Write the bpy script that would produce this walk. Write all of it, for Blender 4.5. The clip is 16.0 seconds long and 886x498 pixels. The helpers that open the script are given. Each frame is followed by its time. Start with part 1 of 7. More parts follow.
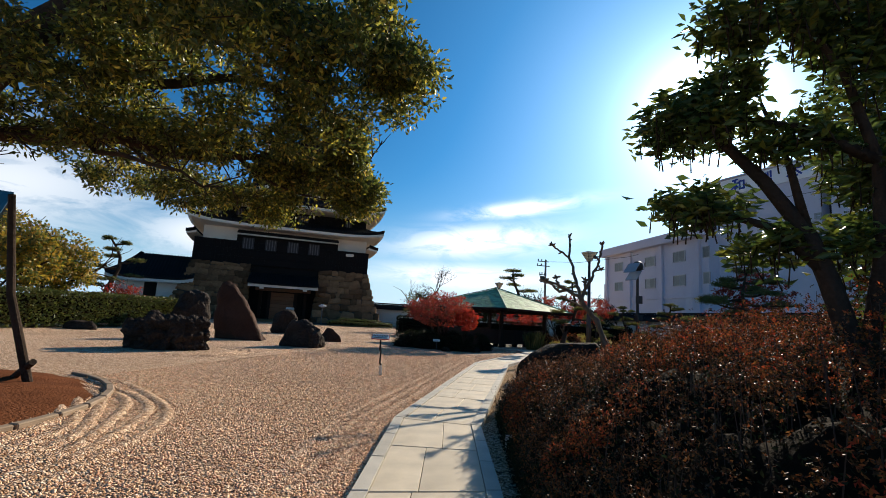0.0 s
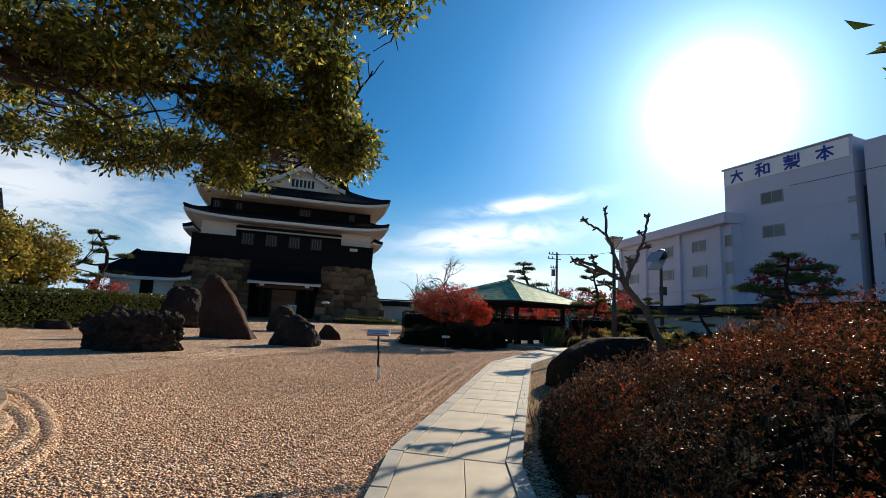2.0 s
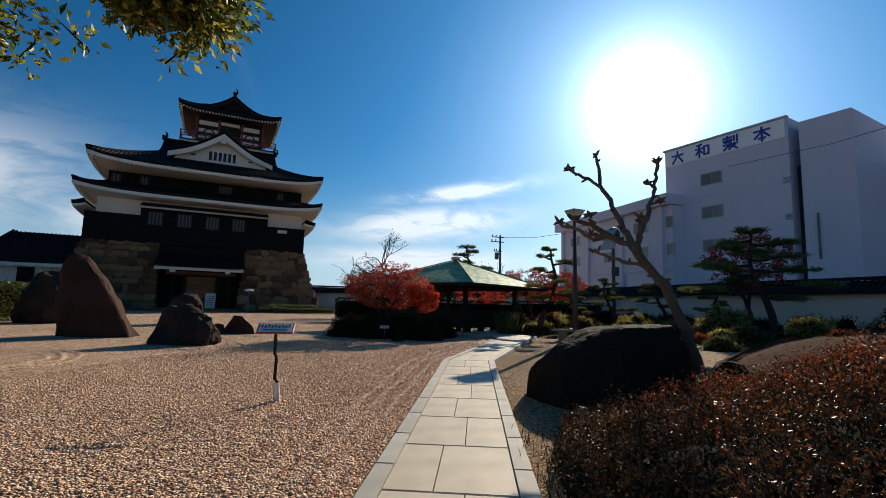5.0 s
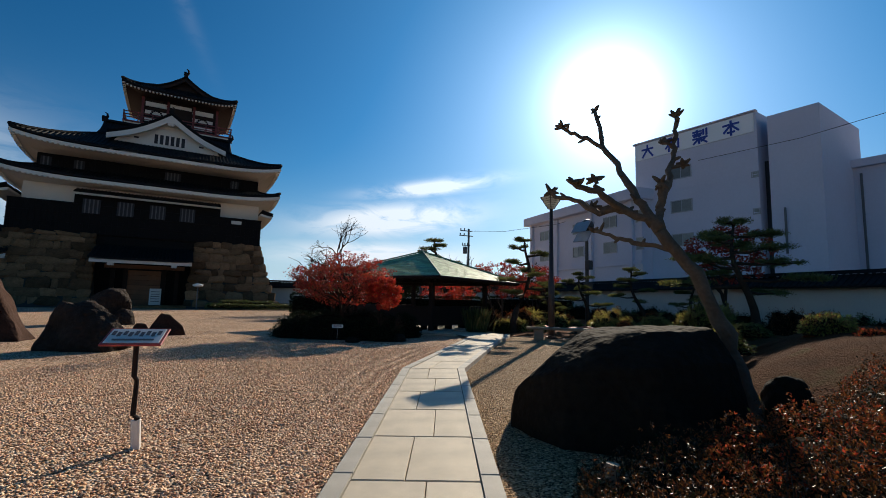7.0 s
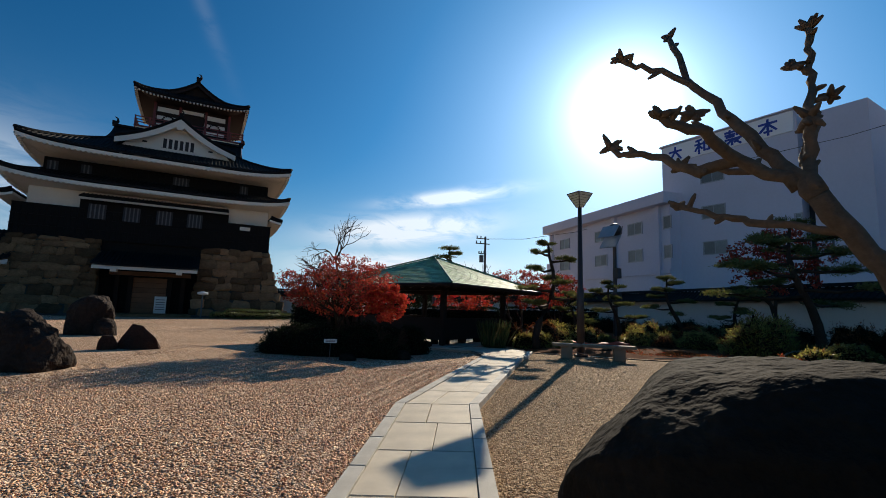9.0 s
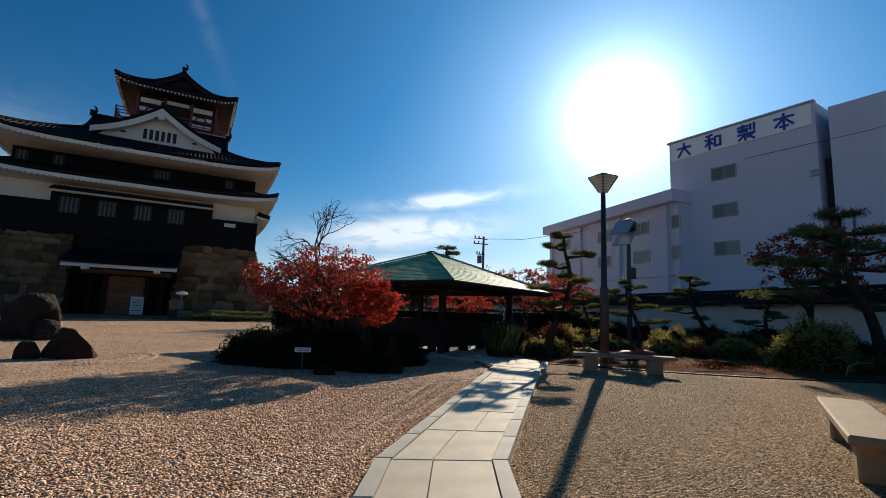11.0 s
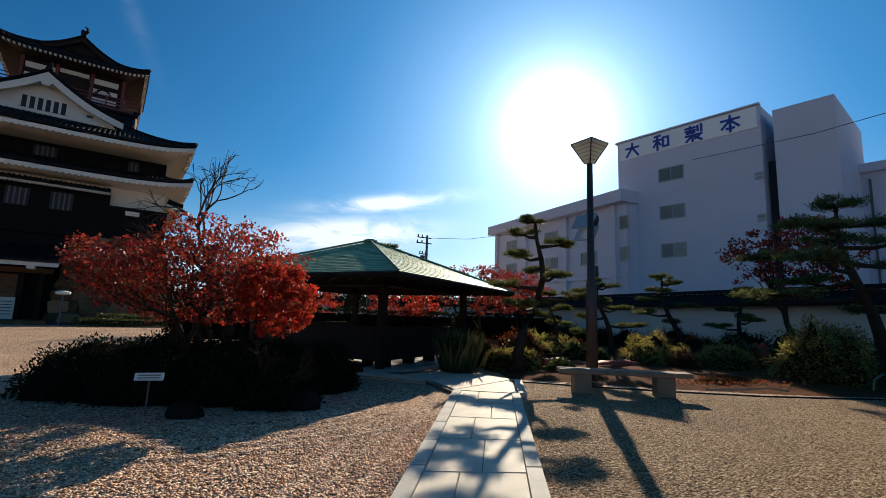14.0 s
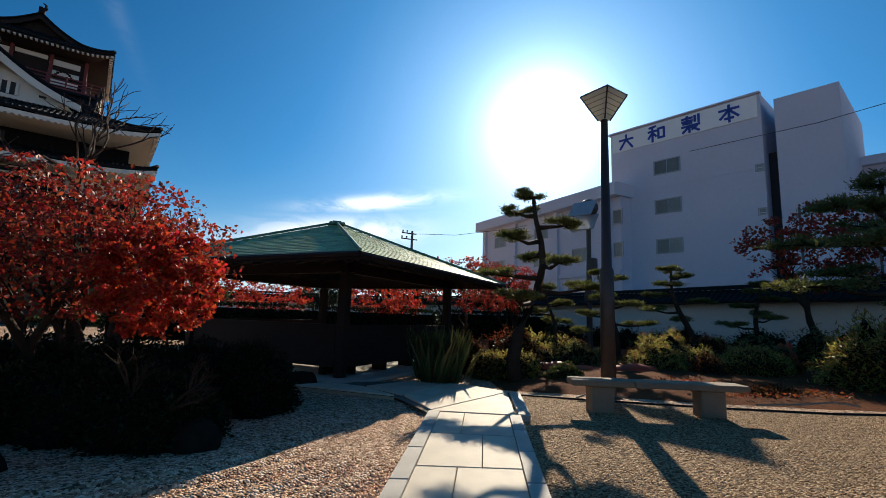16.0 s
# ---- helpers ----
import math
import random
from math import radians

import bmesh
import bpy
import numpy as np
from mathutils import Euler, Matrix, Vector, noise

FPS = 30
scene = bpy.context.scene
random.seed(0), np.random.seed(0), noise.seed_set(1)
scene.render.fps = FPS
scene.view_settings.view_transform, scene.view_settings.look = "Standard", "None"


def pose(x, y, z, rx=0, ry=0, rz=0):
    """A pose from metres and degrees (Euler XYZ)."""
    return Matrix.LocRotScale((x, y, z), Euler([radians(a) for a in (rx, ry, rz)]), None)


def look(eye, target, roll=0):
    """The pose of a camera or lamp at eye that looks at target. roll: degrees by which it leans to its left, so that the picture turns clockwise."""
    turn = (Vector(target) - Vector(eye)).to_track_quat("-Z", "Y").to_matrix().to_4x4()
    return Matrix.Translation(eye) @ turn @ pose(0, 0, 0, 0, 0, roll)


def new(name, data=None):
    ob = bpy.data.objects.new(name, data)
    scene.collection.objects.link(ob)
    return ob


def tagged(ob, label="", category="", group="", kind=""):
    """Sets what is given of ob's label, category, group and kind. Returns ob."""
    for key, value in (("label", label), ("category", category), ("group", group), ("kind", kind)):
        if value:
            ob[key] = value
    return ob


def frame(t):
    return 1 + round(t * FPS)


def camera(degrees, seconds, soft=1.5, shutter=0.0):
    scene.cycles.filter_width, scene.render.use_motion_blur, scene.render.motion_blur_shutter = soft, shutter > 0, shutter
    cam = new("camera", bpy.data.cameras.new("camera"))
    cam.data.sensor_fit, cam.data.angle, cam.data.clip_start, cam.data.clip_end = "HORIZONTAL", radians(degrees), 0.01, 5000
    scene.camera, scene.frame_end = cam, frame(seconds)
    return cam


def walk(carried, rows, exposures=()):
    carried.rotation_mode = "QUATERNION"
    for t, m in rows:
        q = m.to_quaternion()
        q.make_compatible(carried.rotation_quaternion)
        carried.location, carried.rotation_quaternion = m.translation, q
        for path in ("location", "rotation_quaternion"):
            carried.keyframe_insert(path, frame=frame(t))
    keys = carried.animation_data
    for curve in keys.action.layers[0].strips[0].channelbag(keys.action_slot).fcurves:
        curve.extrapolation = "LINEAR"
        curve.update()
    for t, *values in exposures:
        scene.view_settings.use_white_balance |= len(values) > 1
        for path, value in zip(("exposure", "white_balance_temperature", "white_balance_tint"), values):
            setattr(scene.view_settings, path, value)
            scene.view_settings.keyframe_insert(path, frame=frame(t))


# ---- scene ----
# ---- camera ----
cam = camera(87.7, 16.0, soft=0.9, shutter=0.0)
PATH = [
    (0, (0.997, 0.906, 1.652), (0.882, 2.881, 1.945), 3.4),
    (0.5, (1.032, 1.446, 1.642), (0.894, 3.42, 1.929), 2.7),
    (1, (0.956, 2.115, 1.586), (0.808, 4.089, 1.87), 2.7),
    (1.5, (0.897, 2.738, 1.532), (0.749, 4.713, 1.814), 2.4),
    (2, (0.783, 3.369, 1.493), (0.64, 5.344, 1.773), 2.7),
    (2.5, (0.747, 3.898, 1.483), (0.618, 5.874, 1.758), 2.2),
    (3, (0.716, 4.473, 1.483), (0.624, 6.453, 1.751), 2.2),
    (3.5, (0.692, 5.125, 1.498), (0.627, 7.107, 1.756), 2.0),
    (4, (0.675, 5.801, 1.449), (0.671, 7.785, 1.705), 1.7),
    (4.5, (0.628, 6.38, 1.451), (0.687, 8.364, 1.694), 1.6),
    (7, (0.936, 9.039, 1.444), (1.193, 11.01, 1.66), 1.4),
    (7.5, (1.092, 9.551, 1.471), (1.34, 11.523, 1.697), 1.4),
    (8, (1.181, 10.078, 1.48), (1.402, 12.052, 1.715), 1.7),
    (8.5, (1.297, 10.654, 1.476), (1.497, 12.628, 1.724), 1.8),
    (9, (1.373, 11.279, 1.467), (1.557, 13.254, 1.724), 1.8),
    (11.5, (1.51, 14.433, 1.406), (1.73, 16.402, 1.679), 2.4),
    (12, (1.534, 15.081, 1.359), (1.811, 17.043, 1.637), 2.6),
    (12.5, (1.58, 15.699, 1.36), (1.924, 17.649, 1.641), 2.5),
    (13, (1.658, 16.216, 1.389), (2.074, 18.152, 1.673), 2.2),
    (13.5, (1.77, 16.774, 1.39), (2.211, 18.703, 1.682), 2.1),
    (14, (1.853, 17.338, 1.409), (2.307, 19.263, 1.702), 2.0),
    (14.5, (2.037, 17.955, 1.354), (2.521, 19.873, 1.652), 2.1),
    (15, (2.184, 18.443, 1.363), (2.687, 20.355, 1.661), 1.9),
    (15.5, (2.388, 18.975, 1.358), (2.901, 20.886, 1.655), 2.0),
    (16, (2.616, 19.62, 1.322), (3.123, 21.532, 1.617), 2.0),
]
walk(cam, [(t, look(eye, target, roll)) for t, eye, target, roll in PATH],
     exposures=[(0.0, 0.38), (1.5, 0.36), (3.0, 0.10), (4.5, 0.04), (8.0, 0.02), (11.5, 0.04), (13.5, 0.17), (16.0, 0.25)])

# ---- world and sun ----
SUN_AZ, SUN_EL = radians(27.3), radians(23.3)
SUN_DIR = Vector((math.sin(SUN_AZ) * math.cos(SUN_EL), math.cos(SUN_AZ) * math.cos(SUN_EL), math.sin(SUN_EL)))


def link(nt, a, b):
    nt.links.new(a, b)


def mathn(nt, op, a, b=None, c=None, clamp=False):
    n = nt.nodes.new("ShaderNodeMath")
    n.operation, n.use_clamp = op, clamp
    for i, v in enumerate((a, b, c)):
        if v is None:
            continue
        if isinstance(v, (int, float)):
            n.inputs[i].default_value = v
        else:
            link(nt, v, n.inputs[i])
    return n.outputs[0]


def make_world():
    w = bpy.data.worlds.new("sky")
    scene.world = w
    w.use_nodes = True
    nt = w.node_tree
    nt.nodes.clear()
    sky = nt.nodes.new("ShaderNodeTexSky")
    sky.sky_type, sky.sun_disc = "NISHITA", False
    sky.sun_elevation, sky.sun_rotation = SUN_EL, SUN_AZ
    sky.air_density, sky.dust_density, sky.ozone_density, sky.altitude = 1.0, 0.35, 3.0, 0
    tc = nt.nodes.new("ShaderNodeTexCoord")
    sep = nt.nodes.new("ShaderNodeSeparateXYZ")
    link(nt, tc.outputs["Generated"], sep.inputs[0])
    x, y, z = sep.outputs
    az = mathn(nt, "ARCTAN2", x, y)
    el = mathn(nt, "ARCSINE", z)

    def bank(a0, e0, wa, we, slant=0.0):
        da = mathn(nt, "SUBTRACT", az, radians(a0))
        de = mathn(nt, "SUBTRACT", mathn(nt, "SUBTRACT", el, radians(e0)), mathn(nt, "MULTIPLY", da, slant))
        da = mathn(nt, "DIVIDE", da, radians(wa))
        de = mathn(nt, "DIVIDE", de, radians(we))
        r = mathn(nt, "ADD", mathn(nt, "MULTIPLY", da, da), mathn(nt, "MULTIPLY", de, de))
        return mathn(nt, "POWER", 2.718, mathn(nt, "MULTIPLY", r, -1.0))

    mp = nt.nodes.new("ShaderNodeCombineXYZ")
    link(nt, mathn(nt, "MULTIPLY", az, 3.6), mp.inputs[0])
    link(nt, mathn(nt, "MULTIPLY", el, 11.0), mp.inputs[1])
    no = nt.nodes.new("ShaderNodeTexNoise")
    no.inputs["Scale"].default_value, no.inputs["Detail"].default_value = 2.2, 8
    no.inputs["Roughness"].default_value, no.inputs["Distortion"].default_value = 0.62, 0.6
    link(nt, mp.outputs[0], no.inputs["Vector"])
    banks = [bank(1.5, 9.6, 9, 1.7, 0.10), bank(6.5, 13.8, 7, 0.8, 0.14), bank(0, 5.0, 10, 1.4),
             mathn(nt, "MULTIPLY", bank(-48, 10, 11, 4.5, 0.1), 0.5), mathn(nt, "MULTIPLY", bank(-70, 14, 14, 6), 0.5), mathn(nt, "MULTIPLY", bank(-30, 7.5, 7, 2.5), 0.6), mathn(nt, "MULTIPLY", bank(-25, 31, 3.4, 1.5, -1.6), 0.035)]
    tot = banks[0]
    for b in banks[1:]:
        tot = mathn(nt, "MAXIMUM", tot, b)
    dens = mathn(nt, "MULTIPLY", tot, mathn(nt, "MULTIPLY_ADD", no.outputs["Fac"], 4.2, -1.25, clamp=True))
    dens = mathn(nt, "MULTIPLY", dens, 1.7, clamp=True)
    mix = nt.nodes.new("ShaderNodeMix")
    mix.data_type = "RGBA"
    link(nt, dens, mix.inputs["Factor"])
    sat = nt.nodes.new("ShaderNodeHueSaturation")
    sat.inputs["Saturation"].default_value, sat.inputs["Value"].default_value = 1.7, 1.15
    sat.inputs["Hue"].default_value = 0.503
    link(nt, sky.outputs[0], sat.inputs["Color"])
    pale = nt.nodes.new("ShaderNodeMix")
    pale.data_type = "RGBA"
    link(nt, mathn(nt, "MULTIPLY", mathn(nt, "POWER", 2.718, mathn(nt, "DIVIDE", mathn(nt, "MAXIMUM", el, 0.0), radians(-6.5))), 0.9), pale.inputs["Factor"])
    link(nt, sat.outputs[0], pale.inputs["A"])
    pale.inputs["B"].default_value = (8.0, 12.0, 16.4, 1)
    link(nt, pale.outputs["Result"], mix.inputs["A"])
    mix.inputs["B"].default_value = (14.2, 14.8, 15.6, 1)
    # the bright aureole round the low sun
    dot = nt.nodes.new("ShaderNodeVectorMath")
    dot.operation = "DOT_PRODUCT"
    link(nt, tc.outputs["Generated"], dot.inputs[0])
    dot.inputs[1].default_value = SUN_DIR
    ang = mathn(nt, "ARCCOSINE", mathn(nt, "MINIMUM", dot.outputs["Value"], 0.999999))
    core = mathn(nt, "POWER", 2.718, mathn(nt, "MULTIPLY", mathn(nt, "POWER", mathn(nt, "DIVIDE", ang, radians(4.2)), 1.5), -1.0))
    wide = mathn(nt, "POWER", 2.718, mathn(nt, "DIVIDE", ang, radians(-15.0)))
    glow = mathn(nt, "MULTIPLY", core, 48.0)
    haze = nt.nodes.new("ShaderNodeVectorMath")
    haze.operation = "SCALE"
    haze.inputs[0].default_value = (0.31, 0.82, 1.32)
    link(nt, mathn(nt, "MULTIPLY", wide, 15.5), haze.inputs["Scale"])
    both = nt.nodes.new("ShaderNodeVectorMath")
    both.operation = "ADD"
    add = nt.nodes.new("ShaderNodeVectorMath")
    add.operation = "ADD"
    tint = nt.nodes.new("ShaderNodeVectorMath")
    tint.operation = "SCALE"
    tint.inputs[0].default_value = (0.80, 0.95, 1.0)
    link(nt, glow, tint.inputs["Scale"])
    link(nt, mix.outputs["Result"], add.inputs[0])
    link(nt, tint.outputs[0], both.inputs[0])
    link(nt, haze.outputs[0], both.inputs[1])
    link(nt, both.outputs[0], add.inputs[1])
    bg = nt.nodes.new("ShaderNodeBackground")
    bg.inputs["Strength"].default_value = 0.055
    link(nt, add.outputs[0], bg.inputs["Color"])
    out = nt.nodes.new("ShaderNodeOutputWorld")
    link(nt, bg.outputs[0], out.inputs["Surface"])


make_world()
sun_data = bpy.data.lights.new("sun", "SUN")
sun_data.energy, sun_data.angle, sun_data.color = 5.0, radians(0.53), (1.0, 0.87, 0.68)
sun = new("sun", sun_data)
sun.matrix_world = look(SUN_DIR * 80, (0, 0, 0))


# ---- materials ----
def material(name, base, rough=0.6, var=0.3, scale=1.5, fine=30.0, bump=0.25, dist=0.01, metal=0.0, rand=0.0, island=0.0,
             second=None, second_amt=0.0, spec=0.5, translucent=0.0, hue=0.0):
    m = bpy.data.materials.new(name)
    m.use_nodes = True
    nt = m.node_tree
    p = nt.nodes["Principled BSDF"]
    tc = nt.nodes.new("ShaderNodeTexCoord")
    big = nt.nodes.new("ShaderNodeTexNoise")
    big.inputs["Scale"].default_value, big.inputs["Detail"].default_value = scale, 5
    sm = nt.nodes.new("ShaderNodeTexNoise")
    sm.inputs["Scale"].default_value, sm.inputs["Detail"].default_value = fine, 4
    for n in (big, sm):
        link(nt, tc.outputs["Object"], n.inputs["Vector"])
    val = mathn(nt, "MULTIPLY_ADD", big.outputs["Fac"], var * 1.6, 1 - var * 0.8)
    val = mathn(nt, "MULTIPLY", val, mathn(nt, "MULTIPLY_ADD", sm.outputs["Fac"], var * 1.2, 1 - var * 0.6))
    hs = nt.nodes.new("ShaderNodeHueSaturation")
    if second is not None:
        mx = nt.nodes.new("ShaderNodeMix")
        mx.data_type = "RGBA"
        mx.inputs["A"].default_value, mx.inputs["B"].default_value = (*base, 1), (*second, 1)
        f = mathn(nt, "MULTIPLY_ADD", big.outputs["Fac"], 4.0, -2.0 + (second_amt - 0.5) * 2, clamp=True)
        link(nt, f, mx.inputs["Factor"])
        link(nt, mx.outputs["Result"], hs.inputs["Color"])
        if island:
            gi = nt.nodes.new("ShaderNodeNewGeometry")
            link(nt, mathn(nt, "LESS_THAN", gi.outputs["Random Per Island"], second_amt), mx.inputs["Factor"])
    else:
        hs.inputs["Color"].default_value = (*base, 1)
    if rand:
        oi = nt.nodes.new("ShaderNodeObjectInfo")
        val = mathn(nt, "MULTIPLY", val, mathn(nt, "MULTIPLY_ADD", oi.outputs["Random"], 2 * rand, 1 - rand))
    if island:
        gi = nt.nodes.new("ShaderNodeNewGeometry")
        r = mathn(nt, "FRACT", mathn(nt, "MULTIPLY", gi.outputs["Random Per Island"], 7.31))
        val = mathn(nt, "MULTIPLY", val, mathn(nt, "MULTIPLY_ADD", r, 2 * island, 1 - island))
        if hue:
            r2 = mathn(nt, "FRACT", mathn(nt, "MULTIPLY", gi.outputs["Random Per Island"], 13.7))
            link(nt, mathn(nt, "MULTIPLY_ADD", r2, 2 * hue, 0.5 - hue), hs.inputs["Hue"])
    link(nt, val, hs.inputs["Value"])
    link(nt, hs.outputs[0], p.inputs["Base Color"])
    p.inputs["Roughness"].default_value, p.inputs["Metallic"].default_value = rough, metal
    p.inputs["Specular IOR Level"].default_value = spec
    if bump:
        b = nt.nodes.new("ShaderNodeBump")
        b.inputs["Strength"].default_value, b.inputs["Distance"].default_value = bump, dist
        link(nt, sm.outputs["Fac"], b.inputs["Height"])
        link(nt, b.outputs[0], p.inputs["Normal"])
    if translucent:
        tr = nt.nodes.new("ShaderNodeBsdfTranslucent")
        link(nt, hs.outputs[0], tr.inputs["Color"])
        ms = nt.nodes.new("ShaderNodeMixShader")
        ms.inputs[0].default_value = translucent
        link(nt, p.outputs[0], ms.inputs[1])
        link(nt, tr.outputs[0], ms.inputs[2])
        link(nt, ms.outputs[0], nt.nodes["Material Output"].inputs["Surface"])
    return m


def gravel_material(name, cols, cell=54.0):
    """Loose pebbles: each cell has its own tone and a rounded top."""
    m = bpy.data.materials.new(name)
    m.use_nodes = True
    nt = m.node_tree
    p = nt.nodes["Principled BSDF"]
    tc = nt.nodes.new("ShaderNodeTexCoord")
    vo = nt.nodes.new("ShaderNodeTexVoronoi")
    vo.inputs["Scale"].default_value = cell
    vo2 = nt.nodes.new("ShaderNodeTexVoronoi")
    vo2.inputs["Scale"].default_value = cell * 0.42
    big = nt.nodes.new("ShaderNodeTexNoise")
    big.inputs["Scale"].default_value, big.inputs["Detail"].default_value = 0.35, 6
    for n in (vo, vo2, big):
        link(nt, tc.outputs["Object"], n.inputs["Vector"])
    sepc = nt.nodes.new("ShaderNodeSeparateColor")
    link(nt, vo.outputs["Color"], sepc.inputs[0])
    ramp = nt.nodes.new("ShaderNodeValToRGB")
    els = ramp.color_ramp.elements
    els[0].color, els[1].color = (*cols[0], 1), (*cols[-1], 1)
    for i, c in enumerate(cols[1:-1]):
        e = els.new((i + 1) / (len(cols) - 1))
        e.color = (*c, 1)
    link(nt, sepc.outputs[0], ramp.inputs[0])
    hs = nt.nodes.new("ShaderNodeHueSaturation")
    link(nt, ramp.outputs[0], hs.inputs["Color"])
    link(nt, mathn(nt, "MULTIPLY_ADD", big.outputs["Fac"], 0.7, 0.65), hs.inputs["Value"])
    link(nt, hs.outputs[0], p.inputs["Base Color"])
    h = mathn(nt, "ADD", mathn(nt, "MULTIPLY", vo.outputs["Distance"], -1.0), mathn(nt, "MULTIPLY", vo2.outputs["Distance"], -0.45))
    b = nt.nodes.new("ShaderNodeBump")
    b.inputs["Strength"].default_value, b.inputs["Distance"].default_value = 1.0, 0.032
    link(nt, h, b.inputs["Height"])
    link(nt, b.outputs[0], p.inputs["Normal"])
    p.inputs["Roughness"].default_value = 0.85
    p.inputs["Specular IOR Level"].default_value = 0.06
    return m


M_GRAVEL = gravel_material("gravel", [(0.10, 0.05, 0.03), (0.46, 0.27, 0.16), (0.74, 0.50, 0.33), (0.95, 0.76, 0.58)], 42.0)
M_GRAVEL2 = gravel_material("fine brown gravel", [(0.06, 0.03, 0.016), (0.26, 0.15, 0.075), (0.46, 0.30, 0.165), (0.72, 0.53, 0.34)], 52.0)
M_PEBBLE = material("pinkish pebbles", (0.92, 0.63, 0.41), 0.8, 0.15, 0.4, 60, 0.2, 0.003, second=(0.60, 0.35, 0.21), second_amt=0.4, island=0.32, hue=0.012, spec=0.15)
M_PEBBLE2 = material("brown pebbles", (0.62, 0.42, 0.24), 0.8, 0.15, 0.4, 60, 0.2, 0.003, second=(0.34, 0.20, 0.10), second_amt=0.4, island=0.4, hue=0.012, spec=0.15)
M_PAVE = material("granite paving", (0.58, 0.49, 0.36), 0.7, 0.42, 3.0, 190, 0.5, 0.005, rand=0.10)
M_KERB = material("granite kerb", (0.48, 0.44, 0.37), 0.75, 0.42, 3.0, 190, 0.5, 0.005, rand=0.10)
M_JOINT = material("joint sand", (0.16, 0.13, 0.10), 0.95, 0.3, 5, 90, 0.3)
M_SOIL = material("bare soil", (0.15, 0.055, 0.024), 0.95, 0.75, 1.6, 26, 0.6, 0.05, spec=0.03)
M_MOSS = material("moss and soil", (0.085, 0.036, 0.017), 0.95, 0.75, 1.6, 28, 1.0, 0.06, second=(0.055, 0.048, 0.018), second_amt=0.4, spec=0.03)
M_ROCK = material("dark volcanic rock", (0.040, 0.029, 0.023), 0.85, 0.9, 1.6, 9, 1.0, 0.12, spec=0.12)
M_ROCK2 = material("brown slab rock", (0.058, 0.027, 0.017), 0.85, 0.7, 1.2, 18, 0.7, 0.04, spec=0.12)
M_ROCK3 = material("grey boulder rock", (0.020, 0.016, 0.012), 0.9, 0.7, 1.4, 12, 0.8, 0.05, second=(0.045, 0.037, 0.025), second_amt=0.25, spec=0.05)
M_BLACK = material("black lacquered boards", (0.009, 0.008, 0.008), 0.75, 0.5, 0.8, 6, 0.2, 0.02, spec=0.15)
M_PLASTER = material("white plaster", (0.70, 0.665, 0.59), 0.9, 0.12, 0.5, 14, 0.12, 0.01)
M_TILE = material("dark roof tile", (0.013, 0.013, 0.014), 0.75, 0.5, 1.0, 12, 0.2, 0.01, spec=0.12)
M_STONE = material("castle stone", (0.19, 0.105, 0.052), 0.9, 0.8, 1.4, 9, 0.9, 0.08, rand=0.6, spec=0.1)
M_STONECORE = material("castle stone joints", (0.05, 0.04, 0.032), 0.95, 0.4, 2, 12, 0.5)
M_WOOD = material("brown door planks", (0.20, 0.085, 0.035), 0.6, 0.4, 1.0, 12, 0.3, rand=0.2)
M_DARKWOOD = material("dark brown stained timber", (0.020, 0.011, 0.008), 0.7, 0.4, 2.0, 25, 0.3, spec=0.25)
M_REDWOOD = material("vermilion timber", (0.15, 0.022, 0.020), 0.55, 0.3, 2.0, 20, 0.2)
M_GOLD = material("gilded bronze", (0.25, 0.17, 0.06), 0.45, 0.4, 3, 20, 0.3, metal=0.6)
M_GREEN = material("green shingle", (0.20, 0.36, 0.165), 0.65, 0.4, 1.5, 50, 0.4, 0.006, island=0.35)
M_FELT = material("green roof edge", (0.12, 0.24, 0.16), 0.6, 0.3, 2, 30, 0.2)
M_CONC = material("white painted concrete", (0.56, 0.55, 0.63), 0.85, 0.10, 0.25, 4, 0.15, 0.02)
M_CONCSIGN = material("white sign panel", (0.84, 0.83, 0.82), 0.7, 0.06, 0.4, 8, 0.05)
M_BLUE = material("blue sign paint", (0.012, 0.045, 0.30), 0.5, 0.15, 1.0, 10, 0.05)
M_FRAME = material("aluminium frame", (0.35, 0.35, 0.36), 0.4, 0.15, 3, 30, 0.1, metal=0.7)
M_BLIND = material("drawn window blind", (0.17, 0.18, 0.17), 0.4, 0.4, 1.2, 6, 0.1, rand=0.55)
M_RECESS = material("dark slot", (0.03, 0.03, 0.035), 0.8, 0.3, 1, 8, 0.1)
M_STEEL = material("dark brown painted steel", (0.045, 0.030, 0.026), 0.45, 0.25, 4, 60, 0.1)
M_STEELGREY = material("grey painted steel", (0.10, 0.10, 0.105), 0.45, 0.25, 4, 60, 0.1)
M_PANEL = material("solar cells", (0.30, 0.32, 0.36), 0.25, 0.2, 3, 30, 0.0)
M_WHITE = material("white painted metal", (0.75, 0.74, 0.70), 0.5, 0.15, 4, 30, 0.05)
M_REDFRAME = material("red painted frame", (0.40, 0.05, 0.05), 0.5, 0.2, 4, 30, 0.1)
M_INK = material("dark print", (0.08, 0.08, 0.09), 0.6, 0.1, 4, 30, 0.0)
M_BENCH2 = material("weathered brown bench", (0.36, 0.24, 0.14), 0.75, 0.4, 2.5, 40, 0.5, 0.006, second=(0.26, 0.16, 0.085), second_amt=0.4)
M_BENCH = material("sandstone bench", (0.27, 0.195, 0.13), 0.85, 0.35, 3, 60, 0.4, 0.006)
M_BARK = material("grey brown bark", (0.050, 0.035, 0.026), 0.9, 0.6, 3, 26, 0.9, 0.02, spec=0.08)
